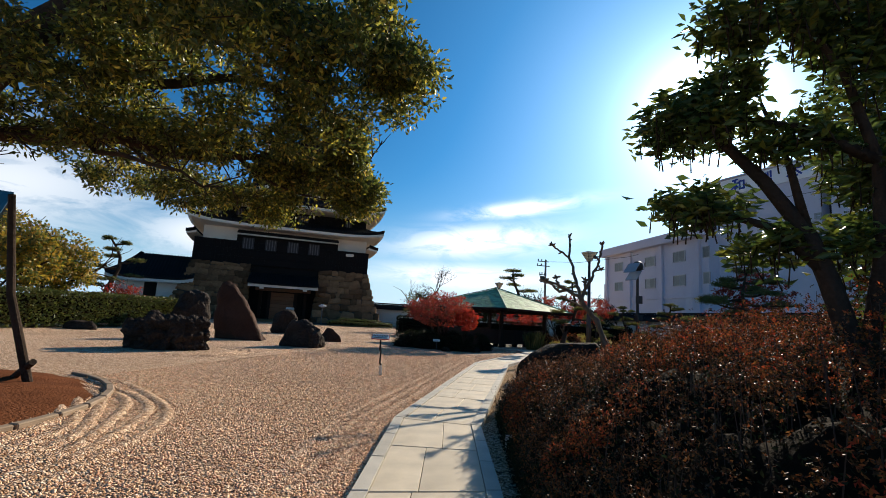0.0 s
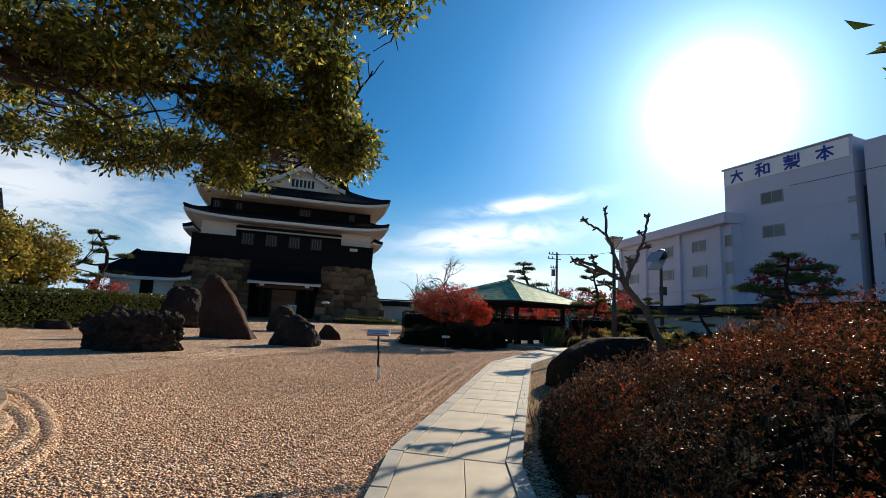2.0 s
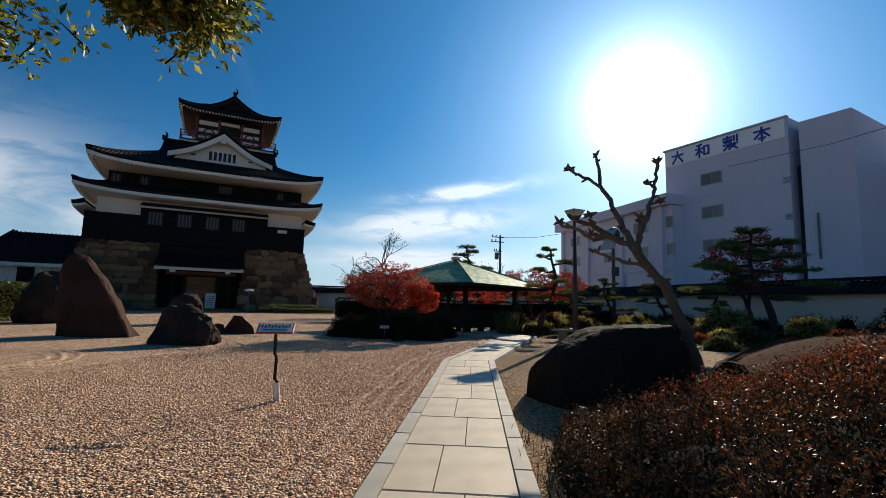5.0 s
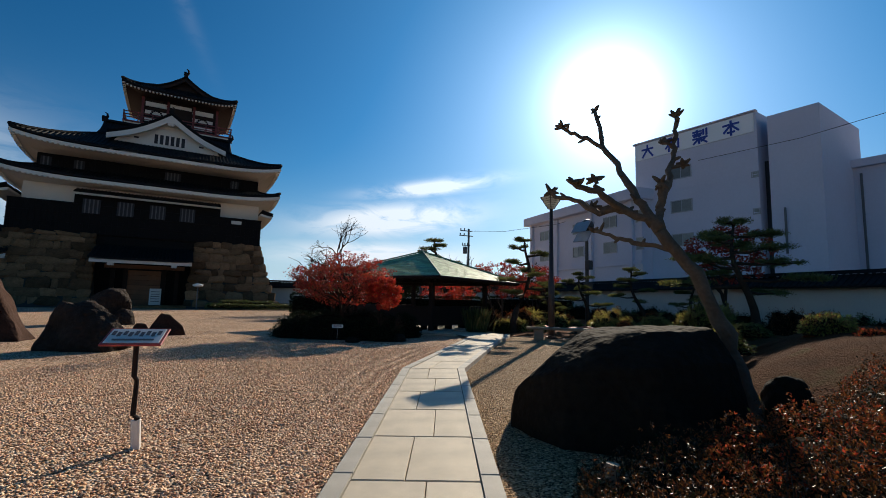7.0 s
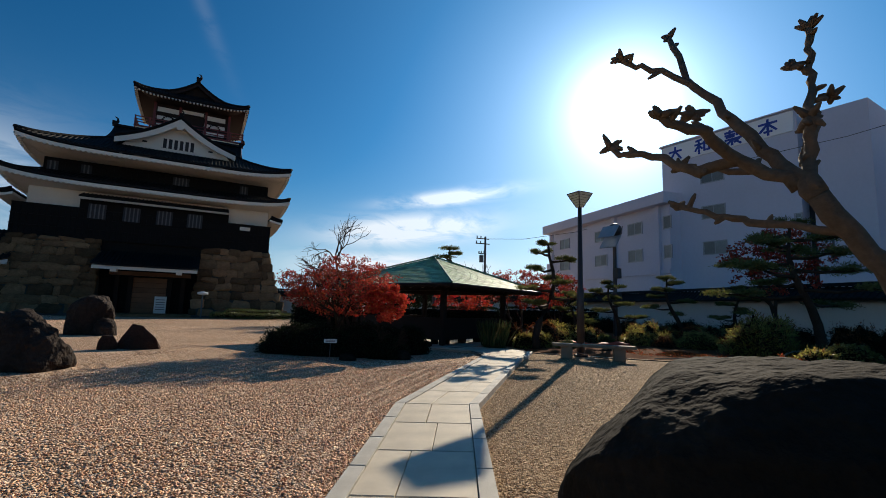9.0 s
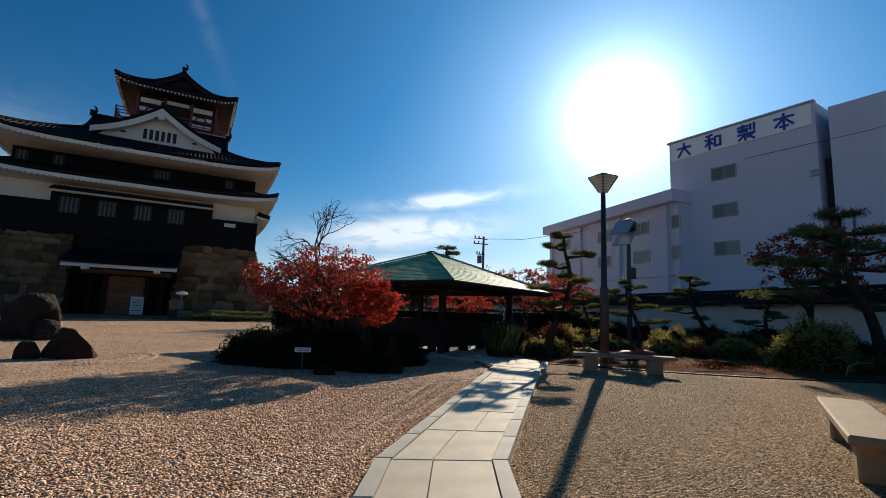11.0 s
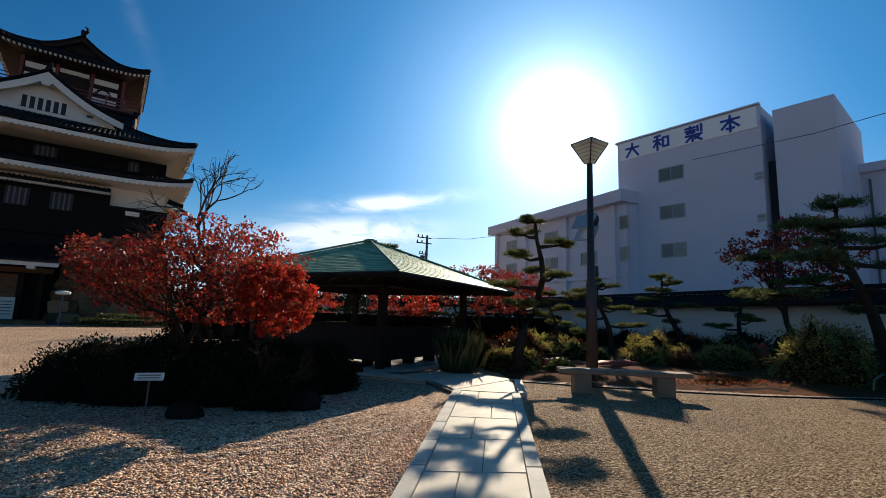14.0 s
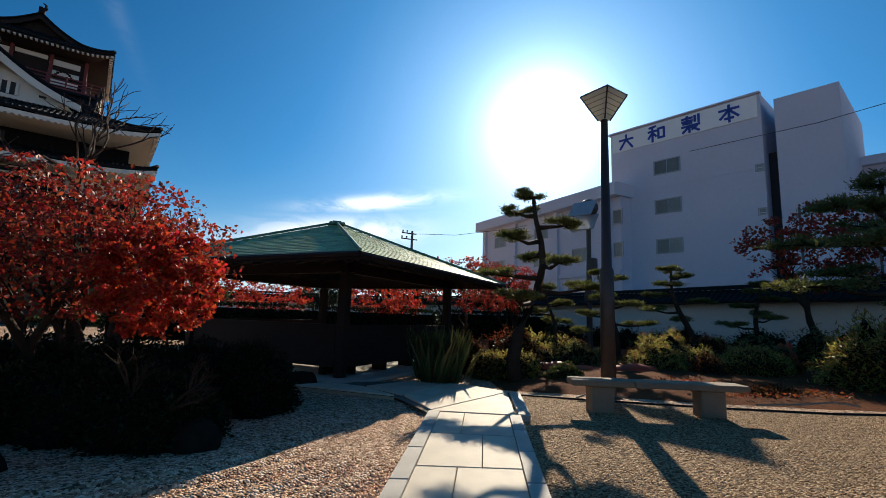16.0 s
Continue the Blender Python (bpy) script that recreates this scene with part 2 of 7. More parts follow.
M_BARK2 = material("pale pollard bark", (0.14, 0.105, 0.075), 0.9, 0.55, 3, 24, 0.8, 0.02, spec=0.1)
M_TWIG = material("brown twigs", (0.055, 0.034, 0.024), 0.9, 0.4, 4, 30, 0.3)
# near-black: the shade inside shrubs and hedges is put into this core colour
M_CORE = material("shade-coloured twigs and litter", (0.014, 0.010, 0.007), 0.95, 0.5, 4, 24, 0.5, 0.05, spec=0.02)
M_BAMBOO = material("weathered stake wood", (0.30, 0.24, 0.17), 0.8, 0.3, 6, 50, 0.3)
M_ORANGE = material("orange safety net", (0.75, 0.10, 0.04), 0.6, 0.2, 3, 40, 0.2, translucent=0.4)
M_TEAL = material("teal metal roof", (0.045, 0.12, 0.125), 0.5, 0.25, 0.5, 6, 0.1)
M_CABLE = material("black cable", (0.02, 0.02, 0.02), 0.6, 0.1, 2, 10, 0.0)
M_EARTH = material("pale beaten ground", (0.36, 0.29, 0.22), 0.95, 0.35, 0.3, 8, 0.5, 0.02)

L_CAMPHOR = material("camphor leaves", (0.105, 0.125, 0.026), 0.42, 0.25, 2, 6, 0.0, second=(0.40, 0.34, 0.055), second_amt=0.28, island=0.6, hue=0.02, translucent=0.5)
L_BROAD = material("broad dark leaves", (0.075, 0.115, 0.026), 0.4, 0.25, 2, 6, 0.0, second=(0.17, 0.19, 0.03), second_amt=0.35, island=0.45, hue=0.02, translucent=0.35)
L_AZALEA = material("autumn azalea leaves", (0.040, 0.024, 0.011), 0.5, 0.3, 1.2, 6, 0.0, second=(0.23, 0.082, 0.024), second_amt=0.44, island=0.6, hue=0.015, translucent=0.16, spec=0.25)
L_AZALEARED = material("red azalea leaves", (0.40, 0.085, 0.030), 0.7, 0.3, 1.2, 6, 0.0, second=(0.17, 0.075, 0.026), second_amt=0.4, island=0.55, hue=0.015, translucent=0.32, spec=0.15)
L_MAPLE = material("scarlet maple leaves", (0.44, 0.036, 0.018), 0.5, 0.2, 1.5, 6, 0.0, second=(0.40, 0.070, 0.020), second_amt=0.22, island=0.45, hue=0.012, translucent=0.52)
L_MAPLEDULL = material("dull maple leaves", (0.36, 0.042, 0.022), 0.5, 0.2, 1.5, 6, 0.0, second=(0.15, 0.050, 0.022), second_amt=0.25, island=0.45, hue=0.012, translucent=0.5)
L_HEDGE = material("clipped hedge leaves", (0.10, 0.12, 0.028), 0.4, 0.25, 0.7, 6, 0.0, second=(0.13, 0.12, 0.03), second_amt=0.25, island=0.45, hue=0.02, translucent=0.25)
L_YELLOW = material("yellowing leaves", (0.42, 0.29, 0.035), 0.5, 0.25, 1, 6, 0.0, second=(0.13, 0.15, 0.03), second_amt=0.4, island=0.4, hue=0.02, translucent=0.45)
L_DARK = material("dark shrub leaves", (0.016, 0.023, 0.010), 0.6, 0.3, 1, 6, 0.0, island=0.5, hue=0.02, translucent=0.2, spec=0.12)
L_PINE = material("pine needles", (0.11, 0.13, 0.036), 0.55, 0.25, 2, 6, 0.0, second=(0.15, 0.13, 0.035), second_amt=0.3, island=0.4, hue=0.02, translucent=0.5)
L_GRASS = material("long green blades", (0.085, 0.115, 0.035), 0.5, 0.25, 2, 6, 0.0, second=(0.20, 0.17, 0.06), second_amt=0.3, island=0.4, translucent=0.3)
L_SHRUBY = material("yellow green shrub leaves", (0.34, 0.31, 0.075), 0.4, 0.25, 2, 6, 0.0, second=(0.24, 0.115, 0.045), second_amt=0.28, island=0.55, hue=0.02, translucent=0.5)


def glass_material():
    m = bpy.data.materials.new("frosted lamp glass")
    m.use_nodes = True
    p = m.node_tree.nodes["Principled BSDF"]
    p.inputs["Base Color"].default_value = (0.8, 0.8, 0.78, 1)
    p.inputs["Roughness"].default_value = 0.35
    nt = m.node_tree
    tr = nt.nodes.new("ShaderNodeBsdfTranslucent")
    tr.inputs["Color"].default_value = (0.9, 0.88, 0.82, 1)
    ms = nt.nodes.new("ShaderNodeMixShader")
    ms.inputs[0].default_value = 0.8
    link(nt, p.outputs[0], ms.inputs[1])
    link(nt, tr.outputs[0], ms.inputs[2])
    link(nt, ms.outputs[0], nt.nodes["Material Output"].inputs["Surface"])
    return m


def pane_material():
    m = bpy.data.materials.new("window glass")
    m.use_nodes = True
    p = m.node_tree.nodes["Principled BSDF"]
    p.inputs["Base Color"].default_value = (0.10, 0.11, 0.12, 1)
    p.inputs["Roughness"].default_value = 0.05
    return m


M_FROST, M_PANE = glass_material(), pane_material()


# ---- mesh helpers ----
def part(name, bm, mat, parent=None, label="", smooth=False):
    me = bpy.data.meshes.new(name)
    bm.to_mesh(me)
    bm.free()
    me.materials.append(mat)
    if smooth:
        me.polygons.foreach_set("use_smooth", [True] * len(me.polygons))
    ob = new(name, me)
    if parent is not None:
        ob.parent = parent
    return tagged(ob, label)


def shared(name, me, parent, m):
    ob = new(name, me)
    ob.parent = parent
    ob.matrix_local = m
    return ob


def thing(name, x=0, y=0, z=0, rz=0, label="", category="", group="", kind=""):
    ob = new(name)
    ob.matrix_world = pose(x, y, z, 0, 0, rz)
    return tagged(ob, label, category, group, kind)


def box(bm, c, s, rot=None, taper=1.0, bev=0.0):
    r = bmesh.ops.create_cube(bm, size=1.0)
    vs = r["verts"]
    for v in vs:
        k = taper if v.co.z > 0 else 1.0
        v.co = Vector((v.co.x * s[0] * k, v.co.y * s[1] * k, v.co.z * s[2]))
    if bev:
        es = list({e for v in vs for e in v.link_edges})
        r = bmesh.ops.bevel(bm, geom=es, offset=bev, segments=1, affect="EDGES")
        vs = list({v for f in r["faces"] for v in f.verts} | {v for v in vs if v.is_valid})
    mt = Matrix.Translation(c) @ (rot if rot is not None else Matrix())
    bmesh.ops.transform(bm, matrix=mt, verts=vs)
    return vs


def boxes(*specs, bev=0.0):
    bm = bmesh.new()
    for c, s in specs:
        box(bm, c, s, bev=bev)
    return bm


def tube(bm, pts, radii, sides=8, cap=True):
    pts = [Vector(p) for p in pts]
    n = len(pts)
    if not hasattr(radii, "__len__"):
        radii = [radii] * n
    rings = []
    ref = Vector((0.31, 0.17, 0.93))
    for i, p in enumerate(pts):
        d = (pts[min(i + 1, n - 1)] - pts[max(i - 1, 0)]).normalized()
        a = d.cross(ref)
        if a.length < 0.15:
            a = d.cross(Vector((1, 0, 0)))
        a.normalize()
        b = d.cross(a)
        rings.append([bm.verts.new(p + (a * math.cos(k * 2 * math.pi / sides) + b * math.sin(k * 2 * math.pi / sides)) * radii[i]) for k in range(sides)])
    for r0, r1 in zip(rings, rings[1:]):
        for k in range(sides):
            bm.faces.new((r0[k], r0[(k + 1) % sides], r1[(k + 1) % sides], r1[k]))
    if cap:
        bm.faces.new(rings[0][::-1])
        bm.faces.new(rings[-1])


def prism(bm, poly, z0, z1):
    a = [bm.verts.new((x, y, z0)) for x, y in poly]
    b = [bm.verts.new((x, y, z1)) for x, y in poly]
    n = len(poly)
    bm.faces.new(b)
    bm.faces.new(a[::-1])
    for i in range(n):
        bm.faces.new((a[i], a[(i + 1) % n], b[(i + 1) % n], b[i]))


def hull_rock(pts, seed, sub=4, amp=0.10, freq=1.2, soften=0.28):
    bm = bmesh.new()
    for p in pts:
        bm.verts.new(p)
    r = bmesh.ops.convex_hull(bm, input=bm.verts)
    bmesh.ops.delete(bm, geom=[v for v in bm.verts if not v.link_faces], context="VERTS")
    bmesh.ops.triangulate(bm, faces=bm.faces[:])
    for k in range(sub):
        bmesh.ops.subdivide_edges(bm, edges=bm.edges[:], cuts=1, use_grid_fill=True)
        if k < 2:
            bmesh.ops.smooth_vert(bm, verts=bm.verts[:], factor=soften, use_axis_x=True, use_axis_y=True, use_axis_z=True)
    bm.normal_update()
    off = Vector((seed * 3.1, seed * 1.7, seed))
    for v in bm.verts:
        q = v.co * freq + off
        d = noise.fractal(q, 0.9, 2.0, 5) * amp + (0.5 - noise.voronoi(q * 1.3)[0][0]) * amp * 0.7
        v.co += v.normal * d
        v.co.z = max(v.co.z, -0.06)
    return bm


def blob_pts(rx, ry, h, seed, n=16, top=0.6):
    rng = random.Random(seed)
    pts = []
    for k in range(n):
        a = 2 * math.pi * k / n + rng.uniform(-0.2, 0.2)
        q = rng.uniform(0.85, 1.08)
        pts.append((rx * q * math.cos(a), ry * q * math.sin(a), -0.05))
        q *= rng.uniform(0.86, 1.0)
        pts.append((rx * q * math.cos(a), ry * q * math.sin(a), h * rng.uniform(0.3, 0.55)))
        q *= rng.uniform(0.4, 0.75) * top / 0.6
        pts.append((rx * q * math.cos(a), ry * q * math.sin(a), h * rng.uniform(0.82, 1.0)))
    return pts


def rock(x, y, rx, ry, h, seed, mat, label, rz=0, top=0.6, amp=0.10, pts=None, sub=4, freq=1.2, soften=0.28):
    ob = part("rock", hull_rock(pts or blob_pts(rx, ry, h, seed, top=top), seed, sub, amp, freq, soften), mat, None, label, smooth=True)
    ob.matrix_world = pose(x, y, 0, 0, 0, rz)
    return tagged(ob, "", "rock", "garden rocks")


def leaf_mesh(name, pos, direc, size, width, mat, parent, label="", fold=0.25, rng=None):
    """One folded blade a position: base, two sides, tip."""
    n = len(pos)
    rng = rng or np.random.default_rng(1)
    d = direc / np.maximum(np.linalg.norm(direc, axis=1, keepdims=True), 1e-6)
    r = rng.normal(size=(n, 3))
    s = np.cross(d, r)
    s /= np.maximum(np.linalg.norm(s, axis=1, keepdims=True), 1e-6)
    up = np.cross(s, d)
    L = (size * rng.uniform(0.65, 1.25, n))[:, None]
    W = L * width
    v = np.empty((n, 4, 3))
    v[:, 0] = pos
    mid = pos + d * L * 0.5
    v[:, 1] = mid + s * W * 0.5 + up * W * fold
    v[:, 2] = pos + d * L - up * L * 0.12
    v[:, 3] = mid - s * W * 0.5 + up * W * fold
    idx = np.arange(n * 4).reshape(n, 4)
    tri = np.concatenate([idx[:, [0, 1, 2]], idx[:, [0, 2, 3]]], 1).reshape(-1, 3)
    me = bpy.data.meshes.new(name)
    me.vertices.add(n * 4)
    me.vertices.foreach_set("co", v.ravel())
    me.loops.add(len(tri) * 3)
    me.loops.foreach_set("vertex_index", tri.ravel().astype(np.int32))
    me.polygons.add(len(tri))
    me.polygons.foreach_set("loop_start", np.arange(len(tri), dtype=np.int32) * 3)
    me.polygons.foreach_set("loop_total", np.full(len(tri), 3, dtype=np.int32))
    me.update()
    me.validate()
    me.materials.append(mat)
    ob = new(name, me)
    if parent is not None:
        ob.parent = parent
    return tagged(ob, label)


def clumps(centres, radii, per, rng, flat=0.75, shell=0.5):
    """Leaf places and directions round clump centres."""
    c = np.repeat(np.asarray(centres, float), per, axis=0)
    r = np.repeat(np.asarray(radii, float), per)[:, None]
    d = rng.normal(size=c.shape)
    d /= np.linalg.norm(d, axis=1, keepdims=True)
    q = (shell + (1 - shell) * rng.random(len(c)))[:, None]
    off = d * q * r
    off[:, 2] *= flat
    return c + off, d + rng.normal(size=c.shape) * 0.6 + np.array([0, 0, -0.15])


def grow(bm, p, d, length, radius, depth, rng, tips, spread=0.6, lift=0.1, kids=(2, 3), sides=6, shrink=0.72, wig=0.14):
    pts, rad = [p.copy()], [radius]
    q, dd = p.copy(), d.normalized()
    for k in range(3):
        dd = (dd + Vector((rng.gauss(0, wig), rng.gauss(0, wig), rng.gauss(0, wig) + lift * 0.3))).normalized()
        q = q + dd * length / 3
        pts.append(q.copy())
        rad.append(radius * (1 - (1 - shrink) * (k + 1) / 3))
    tube(bm, pts, rad, max(3, sides), cap=depth == 0)
    if depth == 0:
        tips.append(q)
        return
    for k in range(rng.randint(*kids)):
        ax = Vector((rng.gauss(0, 1), rng.gauss(0, 1), rng.gauss(0, 0.6)))
        nd = (dd + ax.normalized() * spread + Vector((0, 0, lift))).normalized()
        st = pts[rng.choice((2, 3, 3))]
        grow(bm, st, nd, length * rng.uniform(0.6, 0.85), rad[-1] * 0.78, depth - 1, rng, tips, spread, lift, kids, sides - 1, shrink, wig)


def surf(bm, f, nu, nv, th):
    """A curved sheet f(u, v) with thickness th downwards."""
    top = [[bm.verts.new(f(i / nu, j / nv)) for j in range(nv + 1)] for i in range(nu + 1)]
    bot = [[bm.verts.new(f(i / nu, j / nv) - Vector((0, 0, th))) for j in range(nv + 1)] for i in range(nu + 1)]
    for i in range(nu):
        for j in range(nv):
            bm.faces.new((top[i][j], top[i + 1][j], top[i + 1][j + 1], top[i][j + 1]))
            bm.faces.new((bot[i][j], bot[i][j + 1], bot[i + 1][j + 1], bot[i + 1][j]))
    for i in range(nu):
        bm.faces.new((top[i][0], bot[i][0], bot[i + 1][0], top[i + 1][0]))
        bm.faces.new((top[i][nv], top[i + 1][nv], bot[i + 1][nv], bot[i][nv]))
    for j in range(nv):
        bm.faces.new((top[0][j], top[0][j + 1], bot[0][j + 1], bot[0][j]))
        bm.faces.new((top[nu][j], bot[nu][j], bot[nu][j + 1], top[nu][j + 1]))


def rib(bm, pts, across, r):
    rows = []
    for p in pts:
        rows.append([bm.verts.new(p + across * a * r + Vector((0, 0, h * r))) for a, h in ((-1, -0.2), (-0.6, 0.85), (0.6, 0.85), (1, -0.2))])
    for a, b in zip(rows, rows[1:]):
        for k in range(3):
            bm.faces.new((a[k], b[k], b[k + 1], a[k + 1]))
    bm.faces.new(rows[0])
    bm.faces.new(rows[-1][::-1])


def skirt_roof(parent, o, i, ze, zi, lift=0.5, th=0.16, pitch=0.32, r=0.07, drop=0.5, wall=None, name="roof", curve=1.25, dent=0.36, sides="FRBL", under=None):
    """A tiled roof sloping on four sides from the rectangle o = x0, x1, y0, y1 at ze up to i at zi, with upturned corners,
    a plastered soffit back to the wall rectangle, and rafter ends."""
    wall = wall or i
    cor = lambda q: [Vector((q[0], q[2], 0)), Vector((q[1], q[2], 0)), Vector((q[1], q[3], 0)), Vector((q[0], q[3], 0))]
    O, I, W = cor(o), cor(i), cor(wall)
    bm, bs, br = bmesh.new(), bmesh.new(), bmesh.new()
    for k in range(4):
        if "FRBL"[k] not in sides:
            continue
        a, b, c, d = O[k], O[(k + 1) % 4], I[k], I[(k + 1) % 4]
        L = (b - a).length
        tdir = (b - a).normalized()
        ndir = Vector((-tdir.y, tdir.x, 0))
        la, lb = (c - a).dot(tdir), (b - d).dot(tdir)
        dep = (c - a).dot(ndir)

        def zz(u, v):
            return ze + (zi - ze) * v ** curve + lift * abs(2 * u - 1) ** 5 * (1 - v) ** 2

        def f(u, v):
            p = a.lerp(b, u).lerp(c.lerp(d, u), v)
            return Vector((p.x, p.y, zz(u, v)))

        surf(bm, f, 24, 6, th)
        n = int(L / pitch)
        for q in range(n):
            s = (q + 0.5) * L / n
            vm = min(1.0, s / la if la > 0 else 1, (L - s) / lb if lb > 0 else 1)
            pts = []
            for j in range(5):
                v = vm * j / 4 * 0.995
                u = (s - la * v) / max(1e-6, L - (la + lb) * v)
                p = a + tdir * s + ndir * dep * v
                pts.append(Vector((p.x, p.y, zz(u, v) + 0.02)))
            pts[0] -= ndir * 0.05
            rib(bm, pts, tdir, r)
        # hip ridge
        rib(bm, [f(0, j / 6) + Vector((0, 0, 0.05)) for j in range(7)], (tdir + ndir).cross(Vector((0, 0, 1))).normalized(), r * 2.4)
        wa, wb = W[k], W[(k + 1) % 4]

        def g(u, v):
            p = a.lerp(b, u).lerp(wa.lerp(wb, u), v) + ndir * 0.08 * (1 - v)
            return Vector((p.x, p.y, zz(u, 0) * (1 - v) + (ze + 0.05) * v - th - 0.004 - drop * 0.15 - 0.10 * v))

        surf(bs, g, 24, 3, drop * 0.55)
        n = int(L / dent)
        for q in range(n):
            u = (q + 0.5) / n
            p = f(u, 0) + ndir * 0.22
            box(br, p - Vector((0, 0, th + drop * 0.75)), (dent * 0.5, 0.3, 0.13) if abs(tdir.x) > 0.5 else (0.3, dent * 0.5, 0.13))
    roof = part(name, bm, M_TILE, parent)
    part("soffit", bs, under or M_PLASTER, roof, "dark timber soffit" if under else "white plastered soffit")
    tagged(part("rafter_row", br, M_PLASTER, roof, "white plastered rafter ends"), kind="stuff")
    return roof


def gable_roof(parent, axis, along, mid, half, zr, ze, th=0.16, pitch=0.32, r=0.07, sag=0.25, board=M_PLASTER, name="gable_roof", bargew=0.45):
    """Two slopes from a ridge along the given axis ('x' or 'y') from along[0] to along[1], centred on mid, half wide."""
    bm, bb = bmesh.new(), bmesh.new()
    put = (lambda s, t, z: Vector((s, mid + t, z))) if axis == "x" else (lambda s, t, z: Vector((mid + t, s, z)))
    ax = Vector((1, 0, 0)) if axis == "x" else Vector((0, 1, 0))
    for sg in (-1, 1):
        def f(u, v):
            return put(along[0] + (along[1] - along[0]) * u, sg * half * (1 - v), ze + (zr - ze) * v - sag * math.sin(math.pi * v))
        surf(bm, f, 8, 10, th)
        n = max(2, int(abs(along[1] - along[0]) / pitch))
        for q in range(n):
            rib(bm, [f((q + 0.5) / n, j / 8) + Vector((0, 0, 0.02)) for j in range(9)], ax, r)
        for e in (0, 1):
            rib(bm, [f(e, j / 8) + Vector((0, 0, 0.05)) for j in range(9)], ax, r * 2.0)
            s0 = along[0] + 0.05 if e == 0 else along[1] - 0.05
            if bargew:
                for j in range(10):
                    p, q2 = f(e, j / 10), f(e, (j + 1) / 10)
                    p, q2 = p - ax * (p.dot(ax) - s0), q2 - ax * (q2.dot(ax) - s0)
                    w = Vector((0, 0, bargew * (1.0 + 0.25 * j / 10)))
                    t2 = ax * 0.09
                    dn = Vector((0, 0, th + 0.005))
                    vs = [bb.verts.new(x) for x in (p - dn - t2, q2 - dn - t2, q2 - dn - w - t2, p - dn - w - t2, p - dn + t2, q2 - dn + t2, q2 - dn - w + t2, p - dn - w + t2)]
                    for fc in ((0, 1, 2, 3), (7, 6, 5, 4), (0, 4, 5, 1), (3, 2, 6, 7), (1, 5, 6, 2), (0, 3, 7, 4)):
                        bb.faces.new([vs[k] for k in fc])
    c0, c1 = put(along[0], 0, zr), put(along[1], 0, zr)
    rib(bm, [c0 + Vector((0, 0, 0.12)), c1 + Vector((0, 0, 0.12))], ax.cross(Vector((0, 0, 1))), r * 3.4)
    roof = part(name, bm, M_TILE, parent)
    if bargew:
        part("bargeboard", bb, board, roof, "white plastered bargeboards" if board is M_PLASTER else "")
    else:
        bb.free()
    return roof


def ridge_ornament(parent, x, y, z, s=1.0):
    bm = bmesh.new()
    tube(bm, [(0, 0, 0), (0.05 * s, 0, 0.35 * s), (0.28 * s, 0, 0.62 * s), (0.22 * s, 0, 0.98 * s), (-0.05 * s, 0, 1.15 * s)], [0.26 * s, 0.24 * s, 0.17 * s, 0.10 * s, 0.02], 6)
    box(bm, (-0.12 * s, 0, 0.45 * s), (0.3 * s, 0.08, 0.5 * s))
    ob = part("ridge_ornament", bm, M_TILE, parent, "dark fish-shaped ridge ornament")
    ob.location = (x, y, z)
    return ob


# ---- ground and paths ----
def make_ground():
    bm = bmesh.new()
    prism(bm, [(-1500, -1500), (1500, -1500), (1500, 1500), (-1500, 1500)], -0.5, 0.0)
    tagged(part("ground", bm, M_GRAVEL, None, "pinkish beige raked gravel court"), "", "ground", "", "structure")


def ring_ripples(cx, cy, radii, a0, a1, label):
    """Raked ridges round a bed or rock: low rounded arcs of gravel."""
    bm = bmesh.new()
    for r in radii:
        n = max(10, int((a1 - a0) / 4))
        rows = []
        for k in range(n + 1):
            a = radians(a0 + (a1 - a0) * k / n)
            e = max(0.0, math.sin(math.pi * k / n)) ** 0.3
            wob = 1 + 0.012 * math.sin(a * 9 + r * 5)
            rows.append([bm.verts.new((cx + (r * wob + t) * math.cos(a), cy + (r * wob + t) * math.sin(a), h * e + 0.002))
                         for t, h in ((-0.12, -0.01), (-0.06, 0.020), (0.0, 0.030), (0.05, 0.020), (0.09, -0.01))])
        for p, q in zip(rows, rows[1:]):
            for j in range(4):
                bm.faces.new((p[j], q[j], q[j + 1], p[j + 1]))
    bmesh.ops.recalc_face_normals(bm, faces=bm.faces[:])
    tagged(part("gravel_ripples", bm, M_GRAVEL, None, label, smooth=True), "", "raked gravel", "", "stuff")


def bed(name, poly, h, mat, label):
    """A soil bed: edge on the ground, mounded to the middle."""
    bm = bmesh.new()
    c = sum((Vector((x, y, 0)) for x, y in poly), Vector()) / len(poly)
    dense = []
    for (x0, y0), (x1, y1) in zip(poly, poly[1:] + poly[:1]):
        for k in range(4):
            dense.append(Vector((x0 + (x1 - x0) * k / 4, y0 + (y1 - y0) * k / 4, 0)))
    n, rings = len(dense), []
    for j in range(9):
        t = j / 9
        row = []
        for p in dense:
            q = p.lerp(c, t)
            z = h * math.sin(min(1, t * 2.2) * math.pi / 2) + (0.06 * noise.noise(q * 1.1) + 0.03 * noise.noise(q * 4)) * min(1, t * 5)
            row.append(bm.verts.new((q.x, q.y, max(z, 0.0) + 0.012 if j else -0.02)))
        rings.append(row)
    for a, b in zip(rings, rings[1:]):
        for k in range(n):
            bm.faces.new((a[k], a[(k + 1) % n], b[(k + 1) % n], b[k]))
    bm.faces.new(rings[-1])
    bmesh.ops.recalc_face_normals(bm, faces=bm.faces[:])
    return tagged(part(name, bm, mat, None, label, smooth=True), "", "ground", "", "structure")


